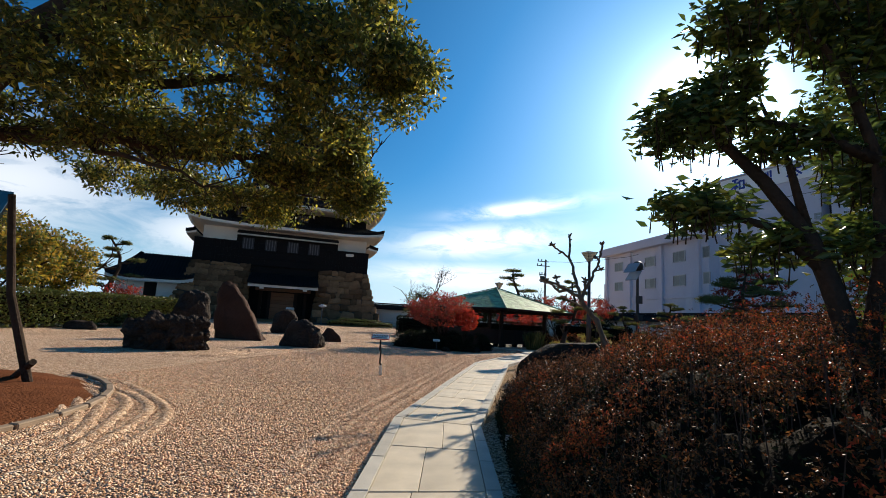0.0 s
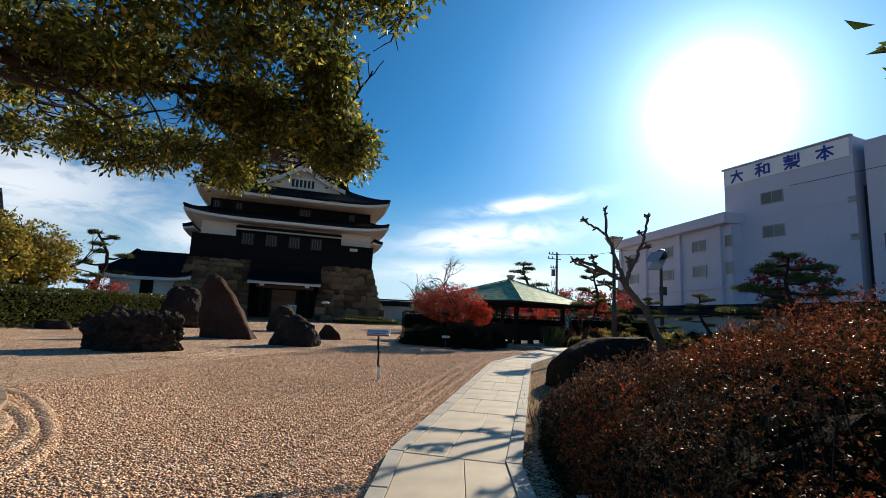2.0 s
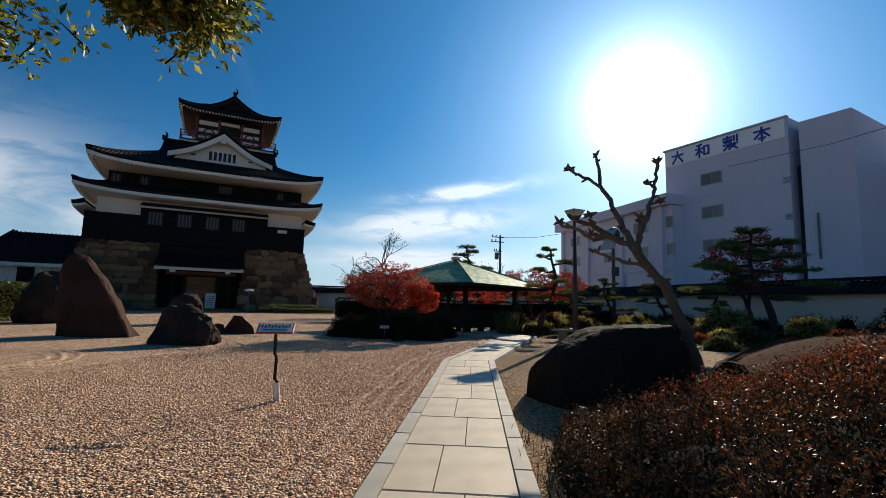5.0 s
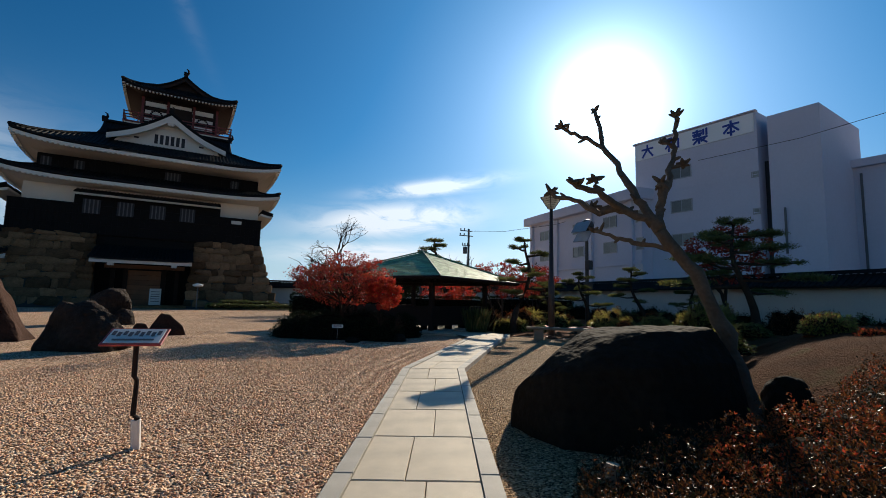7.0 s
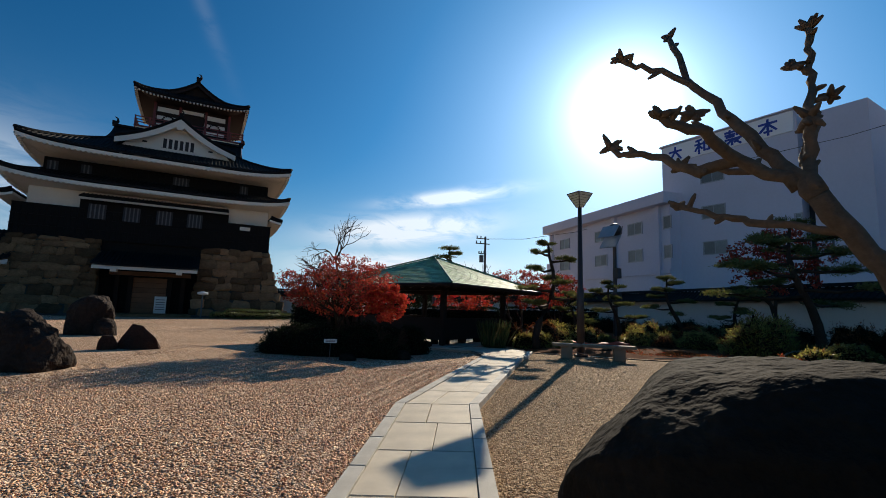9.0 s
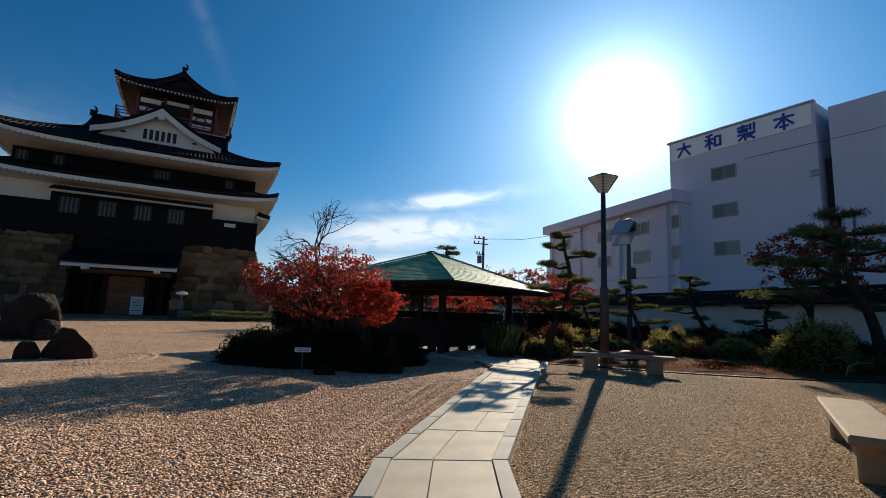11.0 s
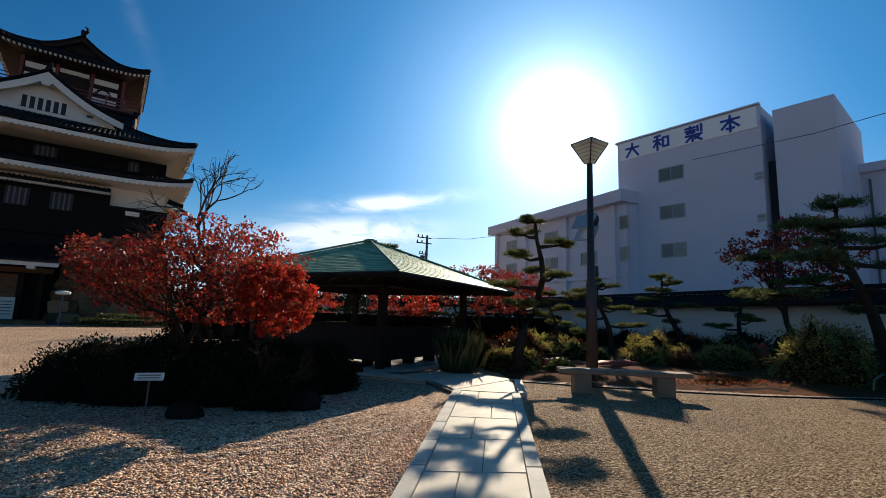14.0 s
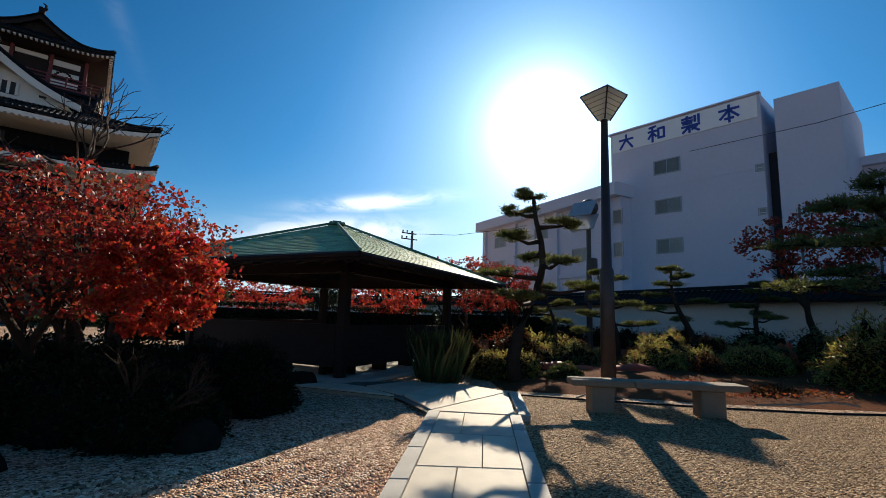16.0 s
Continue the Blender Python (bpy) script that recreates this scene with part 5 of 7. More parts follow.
rock(2.45, 28.7, 0.28, 0.22, 0.28, 29, M_ROCK3, "small round stone by the pavilion", 0, 0.7, 0.04)
rock(0.1, 24.25, 0.26, 0.18, 0.2, 31, M_ROCK3, "small stone at the edge of the islet", 0, 0.7, 0.05)
rock(1.55, 24.75, 0.26, 0.2, 0.26, 33, M_ROCK3, "small stone at the edge of the islet", 0, 0.7, 0.05)


# ---- plants ----
def bush(x, y, rx, ry, h, leaf, n, size, label, name="shrub", category="shrub", seed=1, z0=0.0, group="", width=0.5, rough=0.16, core=M_CORE, square=2.0):
    """A mounded shrub: a shade-dark twiggy core and a skin of single leaves."""
    t = thing(name, x, y, z0, 0, label, category, group)
    off = Vector((seed * 2.3, seed * 5.1, seed))

    def radius(a, e):
        d = Vector((math.cos(a) * math.cos(e), math.sin(a) * math.cos(e), math.sin(e)))
        return 1 + rough * noise.fractal(d * 2.2 + off, 0.8, 2.0, 3)

    def place(a, e, k):
        r = radius(a, e) * k
        ce, se = math.cos(e) ** (2 / square), math.sin(e) ** (2 / square)
        ca, sa = math.cos(a), math.sin(a)
        return (rx * r * ce * ca, ry * r * ce * sa, h * r * se)
    bm = bmesh.new()
    rows = []
    for j in range(9):
        e = (j / 8) * math.pi / 2
        rows.append([bm.verts.new(place(2 * math.pi * i / 24, e, 0.90)) for i in range(24)])
        if j == 0:
            for v in rows[0]:
                v.co.z = -0.03
    for p, q in zip(rows, rows[1:]):
        for i in range(24):
            bm.faces.new((p[i], p[(i + 1) % 24], q[(i + 1) % 24], q[i]))
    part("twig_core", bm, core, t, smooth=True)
    rng = np.random.default_rng(seed)
    pos, dr = np.empty((n, 3)), np.empty((n, 3))
    aa = rng.uniform(0, 2 * math.pi, n)
    ee = np.arcsin(rng.uniform(0.0, 1, n))
    kk = 0.86 + 0.20 * rng.random(n) ** 1.2
    for q in range(n):
        p = place(aa[q], ee[q], kk[q])
        pos[q] = p
        dr[q] = (p[0] / rx**2, p[1] / ry**2, p[2] / h**2)
    dr /= np.linalg.norm(dr, axis=1, keepdims=True)
    dr = dr + rng.normal(size=dr.shape) * 0.75
    pos[:, 2] = np.maximum(pos[:, 2], 0.02)
    leaf_mesh("foliage", pos, dr, size, width, leaf, t, rng=rng)
    return t


def azalea_bank():
    """The long clipped azalea bank beside the walk."""
    t = thing("azalea_hedge", label="long clipped azalea bank in autumn red and brown", category="hedge")

    def height(x, y):
        x0 = 1.58 + 0.13 * max(0.0, y - 8.6) + 0.25 * max(0.0, y - 11.2)
        u = max(0.0, min(1.0, (x - x0) / 0.62)) ** 0.42
        a, b = min(1, max(0, (x - 2.05) / 1.0)), min(1, max(0, (x - 3.0) / 1.4))
        steep = 0.80 + 0.72 * a * a * (3 - 2 * a) + 0.36 * b
        gentle = 0.90 + 0.36 * min(1, max(0, (x - 2.0) / 1.6)) + 0.55 * min(1, max(0, (x - 3.2) / 2.2))
        c = min(1, max(0, (7.2 - y) / 1.6))
        hh = gentle + (steep - gentle) * c
        end = 12.6 + 0.8 * min(2.5, max(0.0, x - 4.8))
        e = max(0.0, min(1.0, (end - 0.3 - y) / 4.0))
        low = 0.28 + 0.12 * b
        hh *= low + (1 - low) * e * e * (3 - 2 * e)
        f = max(0.0, min(1.0, (end + 0.3 - y) / 0.5)) ** 0.5
        s = min(1.0, max(0.0, (8.2 - x) / 0.6)) ** 0.5
        w = noise.fractal(Vector((x * 1.1, y * 1.1, 3.3)), 0.8, 2, 3) + 0.5 * noise.noise(Vector((x * 4, y * 4, 1)))
        return u * f * s * hh * (1 + 0.17 * w + 0.26 * noise.noise(Vector((x * 2.4, y * 2.4, 8.0))) - 0.14 * abs(noise.noise(Vector((x * 1.5, y * 1.5, 5.0)))))
    bm = bmesh.new()
    nx, ny = 60, 120
    g = [[None] * (ny + 1) for _ in range(nx + 1)]
    for i in range(nx + 1):
        for j in range(ny + 1):
            x, y = 1.6 + 6.7 * (i / nx) ** 1.3, -5 + 20.0 * j / ny
            g[i][j] = bm.verts.new((x, y, max(-0.02, height(x, y) * 0.80 - 0.10)))
    for i in range(nx):
        for j in range(ny):
            bm.faces.new((g[i][j], g[i + 1][j], g[i + 1][j + 1], g[i][j + 1]))
    part("twig_core", bm, M_CORE, t, "twig core coloured dark for the shade under the leaves", smooth=True)
    rng = np.random.default_rng(12)
    # L_DARK leaves, low and inside, stand in for the shade of the bank
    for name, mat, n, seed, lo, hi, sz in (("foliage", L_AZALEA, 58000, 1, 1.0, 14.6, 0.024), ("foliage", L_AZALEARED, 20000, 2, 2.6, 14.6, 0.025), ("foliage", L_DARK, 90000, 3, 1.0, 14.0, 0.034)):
        m = n * 3
        x = 1.60 + 6.5 * rng.random(m) ** 1.9
        y = lo + (hi - lo) * rng.random(m)
        # red autumn leaves, fewer near and low so that those parts read as shaded
        if seed == 2:
            keep = np.array([noise.noise(Vector((a * 0.9, b * 0.9, 7.0))) > 0.10 - 0.34 * max(-0.6, min(1.2, a - 2.5)) + 0.06 * max(0.0, 4.5 - b) + 0.08 * max(0.0, min(2.0, b - 9.0)) for a, b in zip(x, y)])
            x, y = x[keep][:n], y[keep][:n]
        else:
            x, y = x[:n], y[:n]
        z = np.array([height(a, b) for a, b in zip(x, y)])
        e = 0.03
        gx = (np.array([height(a + e, b) for a, b in zip(x, y)]) - z) / e
        gy = (np.array([height(a, b + e) for a, b in zip(x, y)]) - z) / e
        nrm = np.stack([-gx, -gy, np.ones_like(gx)], 1)
        nrm /= np.linalg.norm(nrm, axis=1, keepdims=True)
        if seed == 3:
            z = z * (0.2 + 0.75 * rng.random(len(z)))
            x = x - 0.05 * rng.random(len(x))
        # bright leaves thinned on steep sides, whose dark colour then stands for shade
        ok = (z > 0.06) & (rng.random(len(z)) < np.clip(nrm[:, 2] * 1.7 - 0.35, 0.14, 1.0) if seed < 3 else z > 0.06)
        x, y, z, nrm = x[ok], y[ok], z[ok], nrm[ok]
        pos = np.stack([x, y, np.maximum(z + 0.06 * rng.normal(size=len(z)) + 0.10 * (rng.random(len(z)) ** 8), 0.02)], 1)
        drc = nrm + rng.normal(size=pos.shape) * (0.35 if seed < 3 else 0.55)
        if seed < 3:
            # whorled tufts of six leaves on each shoot tip
            pos, drc = np.repeat(pos, 6, axis=0), np.repeat(drc, 6, axis=0)
            out = rng.normal(size=pos.shape)
            drc = drc / np.linalg.norm(drc, axis=1, keepdims=True) * 0.55 + out / np.linalg.norm(out, axis=1, keepdims=True)
            pos = pos + rng.normal(size=pos.shape) * 0.006
            pos[:, 2] = np.maximum(pos[:, 2], 0.02)
        leaf_mesh(name, pos, drc, sz, 0.5, mat, t, "" if seed < 3 else "inner leaves coloured dark for the shade", rng=rng)
    bm = bmesh.new()
    r = random.Random(4)
    for k in range(620):
        x, y = 1.66 + 3.5 * r.random() ** 2, r.uniform(3.0, 12.2)
        z = height(x, y)
        a = r.uniform(0, 6.28)
        ln = r.uniform(0.06, 0.2)
        tube(bm, [(x, y, z * 0.8), (x + 0.3 * ln * math.cos(a), y + 0.3 * ln * math.sin(a), z + ln)], [0.005, 0.002], 3)
    tagged(part("shoots", bm, M_TWIG, t, "thin upright shoots"), kind="stuff")


azalea_bank()


def camphor():
    t = thing("camphor_tree", label="large spreading evergreen tree with glossy leaves in the soil bed", category="tree")
    bm = bmesh.new()
    tube(bm, [(-8.3, 6.3, 0.0), (-8.1, 6.4, 0.5), (-7.6, 6.5, 2.2), (-6.9, 6.6, 3.6), (-5.7, 6.75, 5.2), (-4.6, 7.2, 6.6), (-3.6, 7.6, 8.2)], [0.55, 0.42, 0.36, 0.33, 0.27, 0.2, 0.1], 12)
    limbs = [([(-7.3, 6.55, 2.8), (-6.0, 6.9, 3.65), (-4.6, 7.6, 3.9), (-3.2, 8.5, 4.0), (-2.0, 9.1, 4.15), (-1.2, 9.4, 4.1)], 0.17),
             ([(-6.6, 6.6, 4.1), (-5.2, 7.0, 4.75), (-3.9, 7.7, 4.9), (-2.4, 8.3, 5.2), (-1.0, 8.6, 5.4), (-0.3, 8.7, 5.5)], 0.15),
             ([(-5.7, 6.75, 5.2), (-4.4, 7.2, 5.7), (-2.6, 7.8, 6.2), (-0.9, 8.3, 6.6)], 0.13),
             ([(-7.2, 6.5, 3.2), (-6.9, 7.6, 4.0), (-6.2, 8.8, 4.2), (-5.4, 9.8, 4.2)], 0.10),
             ([(-6.9, 6.6, 3.6), (-8.4, 6.0, 4.8), (-9.8, 5.8, 5.8)], 0.15),
             ([(-5.0, 7.4, 3.8), (-4.2, 7.2, 3.5), (-3.4, 7.4, 3.35), (-2.9, 7.9, 3.4)], 0.06),
             ([(-3.2, 8.5, 4.0), (-2.6, 8.8, 3.6), (-1.8, 9.4, 3.5)], 0.05)]
    rng = random.Random(9)
    tips = []
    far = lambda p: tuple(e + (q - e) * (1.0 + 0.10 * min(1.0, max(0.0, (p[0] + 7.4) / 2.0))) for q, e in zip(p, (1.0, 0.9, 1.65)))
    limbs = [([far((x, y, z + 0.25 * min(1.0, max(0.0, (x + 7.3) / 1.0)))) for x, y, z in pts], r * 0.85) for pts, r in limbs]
    limbs = [([q for a, b in zip(pts, pts[1:]) for q in (Vector(a), Vector(a).lerp(Vector(b), 0.5) + Vector((rng.gauss(0, 0.05), rng.gauss(0, 0.05), rng.gauss(0, 0.11))))] + [Vector(pts[-1])], r) for pts, r in limbs]
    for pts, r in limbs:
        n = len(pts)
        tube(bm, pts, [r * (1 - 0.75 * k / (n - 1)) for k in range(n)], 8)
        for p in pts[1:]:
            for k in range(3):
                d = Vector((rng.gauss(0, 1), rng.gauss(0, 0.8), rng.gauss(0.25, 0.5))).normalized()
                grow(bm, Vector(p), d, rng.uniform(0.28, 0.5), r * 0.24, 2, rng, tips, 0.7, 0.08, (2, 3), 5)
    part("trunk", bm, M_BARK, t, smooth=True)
    g = np.random.default_rng(5)
    masses = [((-0.50, 7.9, 5.5), (0.85, 0.9, 0.75), 120), ((-1.5, 10.7, 4.3), (0.5, 0.8, 0.36), 60), ((-1.9, 11.0, 4.0), (0.7, 0.7, 0.3), 60), ((-4.8, 6.8, 4.9), (1.4, 1.2, 0.6), 100), ((-5.5, 7.8, 4.4), (1.3, 1.1, 0.5), 80), ((-2.2, 5.8, 5.2), (1.2, 0.8, 0.6), 90), ((-1.6, 9.5, 4.8), (0.7, 0.8, 0.5), 74), ((-2.2, 10.2, 4.4), (1.0, 1.1, 0.5), 115),
              ((-2.9, 9.6, 4.55), (1.0, 0.9, 0.5), 95), ((-3.6, 10.8, 3.95), (1.1, 1.0, 0.38), 95), ((-5.2, 10.4, 4.1), (1.1, 1.0, 0.42), 80), ((-2.0, 8.2, 5.0), (1.2, 1.2, 0.8), 140),
              ((-3.8, 8.6, 4.6), (1.4, 1.2, 0.7), 120), ((-1.2, 6.6, 5.3), (1.2, 1.0, 0.7), 100), ((-3.2, 6.6, 5.6), (1.6, 1.4, 0.9), 120), ((-6.0, 9.0, 5.2), (1.4, 1.5, 0.9), 70),
              # the last two masses are unseen upper crown, added to shade the leaves below
              ((-7.0, 10.8, 4.5), (1.2, 1.2, 0.45), 50), ((-4.5, 8.0, 6.5), (2.2, 1.8, 0.9), 120), ((-7.5, 6.5, 7.0), (3.0, 2.5, 1.4), 120), ((-4.8, 6.4, 7.6), (3.0, 2.4, 0.7), 190), ((-2.0, 7.4, 7.0), (1.8, 1.6, 0.6), 110)]
    cen = []
    for c, r, n in masses:
        k, n = 0, int(n * 1.5)
        while k < n:
            d = g.normal(size=3)
            d *= (g.random() ** 0.45) / np.linalg.norm(d)
            p = np.array(c) + d * np.array(r)
            if noise.noise(Vector(p) * 1.7 + Vector((4, 1, 9))) < -0.02:
                k += 0.5
                continue
            cen.append(p)
            k += 1
    cen = np.array(cen)
    rad = g.uniform(0.17, 0.32, len(cen))
    pos, dr = clumps(cen, rad, 42, g, 0.7, 0.2)
    leaf_mesh("crown", pos, dr, 0.105, 0.46, L_CAMPHOR, t, rng=g)
    bm = bmesh.new()
    for k in range(0, len(cen), 2):
        p = Vector(cen[k])
        d = Vector((g.normal(), g.normal(), g.normal() - 0.2)).normalized() * 0.16
        tube(bm, [p - d, p + d * 0.2, p + d], [0.012, 0.009, 0.004], 3)
    tagged(part("twig_mass", bm, M_BARK, t), kind="stuff")


camphor()
sup = thing("tree_prop", label="leaning wooden prop under the tree in the soil bed", category="tree prop")
bm = bmesh.new()
tube(bm, [(-6.75, 9.05, 0.02), (-7.15, 8.8, 1.6), (-7.35, 8.65, 3.4)], [0.075, 0.065, 0.055], 10)
part("pole", bm, M_BARK, sup)
bm = bmesh.new()
tube(bm, [(-7.2, 9.2, 0.12), (-6.6, 8.9, 0.45)], 0.06, 8)
part("brace", bm, M_BARK, sup)


def broad_tree():
    """Broad-leaved evergreen with several stems behind the azaleas."""
    t = thing("evergreen_tree", label="dark multi-stemmed evergreen with whorled leaves behind the azaleas", category="tree")
    bm = bmesh.new()
    stems = [([(4.5, 5.0, 0.0), (4.23, 4.89, 1.32), (4.02, 4.93, 2.15), (3.91, 4.97, 2.52), (3.61, 5.05, 3.02), (3.24, 5.09, 3.43), (2.95, 5.13, 3.64)], 0.104),
             ([(3.98, 4.93, 2.23), (3.69, 5.05, 2.6), (3.36, 5.18, 2.73), (2.99, 5.3, 2.81)], 0.054),
             ([(4.23, 4.89, 1.4), (4.36, 4.8, 2.4), (4.31, 4.72, 3.14), (4.02, 4.64, 3.89), (3.61, 4.55, 4.3)], 0.068),
             ([(4.31, 4.93, 0.98), (4.77, 4.8, 2.15), (4.85, 4.72, 3.14), (4.61, 4.64, 3.97)], 0.054),
             ([(3.91, 4.97, 2.52), (3.78, 4.97, 3.14), (3.53, 4.93, 3.72)], 0.045),
             ([(4.31, 4.72, 3.14), (3.78, 4.8, 3.43), (3.28, 4.97, 3.6)], 0.054)]
    for pts, r in stems:
        n = len(pts)
        tube(bm, pts, [r * (1 - 0.7 * k / (n - 1)) for k in range(n)], 8)
    g = np.random.default_rng(21)
    masses = [((3.03, 5.18, 3.6), (0.47, 0.52, 0.26), 46),
              # right-hand and top masses, mostly out of view, added to shade the azalea bank
              ((5.0, 5.3, 3.2), (0.6, 0.7, 0.9), 80), ((5.3, 5.6, 2.2), (0.6, 0.6, 0.55), 60), ((5.8, 6.0, 4.2), (0.9, 0.9, 0.9), 80), ((4.5, 5.0, 4.9), (0.8, 0.8, 0.5), 50),
              ((3.19, 5.05, 3.89), (0.34, 0.43, 0.14), 22),
              ((3.15, 5.3, 2.83), (0.43, 0.43, 0.17), 34),
              ((3.57, 4.64, 4.35), (0.73, 0.6, 0.24), 46),
              ((3.69, 5.13, 2.44), (0.34, 0.34, 0.17), 16),
              ((4.23, 4.55, 4.06), (0.52, 0.52, 0.43), 40),
              ((3.78, 4.93, 3.39), (0.43, 0.34, 0.21), 24),
              ((4.61, 4.8, 3.06), (0.43, 0.43, 0.52), 26),
              ((4.36, 5.05, 2.48), (0.34, 0.34, 0.21), 16),
              ((4.44, 4.72, 4.72), (0.77, 0.77, 0.43), 40)]
    pos, dr = [], []
    for c, r, n in masses:
        for _ in range(int(n * 1.5)):
            d = g.normal(size=3)
            d *= (g.random() ** 0.4) / np.linalg.norm(d)
            p = np.array(c) + d * np.array(r)
            # a whorl of long leaves at a twig end
            a = g.uniform(0, 6.28)
            for k in range(22):
                b = a + k * 2.4
                pos.append(p + g.normal(size=3) * 0.06)
                dr.append((math.cos(b), math.sin(b), g.uniform(-0.45, 0.5)))
            q = Vector(p)
            tube(bm, [q + Vector((g.normal() * 0.04, g.normal() * 0.04, -0.22)), q], [0.008, 0.005], 3)
    part("trunk", bm, M_BARK, t, smooth=True)
    leaf_mesh("crown", np.array(pos), np.array(dr), 0.12, 0.40, L_BROAD, t, rng=g)


broad_tree()


def pollard():
    t = thing("pollarded_tree", label="leafless leaning tree with knobbly pollarded limbs behind the boulder", category="tree")
    limbs = [([(5.05, 13.75, 0.0), (4.95, 13.8, 0.55), (4.84, 13.9, 1.1), (4.62, 14.05, 1.8), (4.2, 14.1, 2.32)], [0.19, 0.15, 0.125, 0.11, 0.10]),
             ([(4.2, 14.1, 2.32), (4.35, 14.3, 2.65), (4.62, 14.5, 3.1), (4.82, 14.72, 3.5), (4.92, 14.8, 3.8), (4.98, 14.85, 4.1)], [0.085, 0.07, 0.06, 0.05, 0.045, 0.045]),
             ([(4.35, 14.3, 2.6), (4.34, 14.27, 2.75), (4.33, 14.25, 2.95)], [0.07, 0.06, 0.06]),
             ([(4.2, 14.1, 2.32), (4.2, 14.35, 2.58), (4.16, 14.55, 2.84), (4.15, 14.9, 3.27), (4.1, 15.3, 3.75), (4.2, 15.75, 4.5)], [0.09, 0.08, 0.07, 0.06, 0.05, 0.04]),
             ([(4.12, 15.2, 3.65), (3.85, 15.5, 3.95), (3.63, 15.7, 4.16)], [0.05, 0.042, 0.038]),
             ([(4.2, 14.25, 2.42), (3.87, 14.41, 2.64), (3.5, 14.3, 2.79), (3.2, 14.3, 2.9)], [0.08, 0.065, 0.055, 0.045]),
             ([(3.87, 14.41, 2.64), (3.68, 14.6, 2.60), (3.52, 14.89, 2.82), (3.38, 15.1, 2.88), (3.27, 15.24, 3.0)], [0.06, 0.055, 0.048, 0.042, 0.038]),
             ([(4.5, 14.25, 2.1), (4.27, 14.79, 2.26), (4.1, 15.0, 2.36), (3.93, 15.24, 2.47)], [0.05, 0.045, 0.04, 0.036]),
             ([(4.15, 14.5, 2.6), (3.9, 14.8, 2.72), (3.75, 14.95, 2.74)], [0.04, 0.036, 0.03]),
             ([(3.62, 14.35, 2.74), (3.55, 14.4, 2.9), (3.56, 14.45, 3.0)], [0.045, 0.04, 0.036]),
             ([(4.85, 14.74, 3.6), (4.75, 14.8, 3.68)], [0.035, 0.03]), ([(4.7, 14.6, 3.25), (4.88, 14.6, 3.32)], [0.035, 0.03])]
    rng = random.Random(31)
    for pts, rr in limbs:
        bm = bmesh.new()
        rr = [0.68 * q for q in rr]
        dense, dr = [], []
        for k in range(len(pts) - 1):
            for q in range(4):
                f = q / 4
                dense.append(Vector(pts[k]).lerp(Vector(pts[k + 1]), f) + Vector((rng.gauss(0, 0.012), rng.gauss(0, 0.012), rng.gauss(0, 0.012))))
                dr.append((rr[k] + (rr[k + 1] - rr[k]) * f) * rng.uniform(0.9, 1.14))
        dense.append(Vector(pts[-1]))
        dr.append(rr[-1])
        tube(bm, dense, dr, 8)
        if pts[-1][2] > 2.4:
            e = Vector(pts[-1])
            for k in range(7):
                d = Vector((rng.gauss(0, 1), rng.gauss(0, 1), rng.gauss(0.4, 0.7))).normalized() * rng.uniform(0.06, 0.14)
                tube(bm, [e, e + d * 0.6, e + d], [0.034, 0.026, 0.012], 5)
            for k in range(3, len(dense) - 1, 4):
                d = Vector((rng.gauss(0, 1), rng.gauss(0, 1), rng.gauss(0.2, 0.7))).normalized() * rng.uniform(0.08, 0.15)
                if dr[k] < 0.1:
                    tube(bm, [dense[k], dense[k] + d * 0.7, dense[k] + d], [0.026, 0.022, 0.010], 5)
        part("trunk" if pts[0][2] < 0.1 else "limb", bm, M_BARK2, t, "" if pts[0][2] < 0.1 else "knobbly pollarded limb", smooth=True)


pollard()


def maple(x, y, h, r, n, leaf, label, seed, size=0.075, low=0.35, per=34, trunks=3, z0=0.0, flat=0.55, thick=1.0):
    t = thing("maple_tree", x, y, z0, 0, label, "tree", "maples")
    rng = random.Random(seed)
    g = np.random.default_rng(seed)
    bm = bmesh.new()
    tips = []
    for k in range(trunks):
        a = 2 * math.pi * k / trunks + rng.uniform(-0.4, 0.4)
        d = Vector((math.cos(a) * 0.42, math.sin(a) * 0.42, 1))
        grow(bm, Vector((0.06 * math.cos(a), 0.06 * math.sin(a), 0)), d, min(h * 0.30, r * 0.62), 0.020 * h * thick, 4, rng, tips, 0.62, 0.10, (2, 3), 7)
    part("trunk", bm, M_BARK, t, smooth=True)
    cen = []
    while len(cen) < n:
        d = g.normal(size=3)
        d *= (0.25 + 0.75 * g.random() ** 0.5) / np.linalg.norm(d)
        p = np.array((d[0] * r, d[1] * r, h * (low + (1 - low) * 0.5) + d[2] * h * (1 - low) * 0.5))
        if noise.noise(Vector(p) * (2.2 / r) * 0.8 + Vector((seed, 2, 1))) > -0.22:
            cen.append(p)
    pos, dr = clumps(cen, g.uniform(0.10, 0.22, len(cen)) * r * 0.6, per, g, flat, 0.15)
    leaf_mesh("crown", pos, dr, size, 0.75, leaf, t, rng=g, fold=0.15)
    return t


def bare_tree(x, y, h, label, seed, lean=(0.1, 0.1), depth=5, spread=0.75):
    t = thing("bare_tree", x, y, 0, 0, label, "tree")
    bm = bmesh.new()
    tips = []
    rng = random.Random(seed)
    grow(bm, Vector((0, 0, 0)), Vector((lean[0], lean[1], 1)), h * (0.40 if depth < 6 else 0.33), h * 0.027, depth, rng, tips, spread, 0.05, (2, 4), 7, 0.78, 0.2)
    part("trunk", bm, M_TWIG, t)
    return t


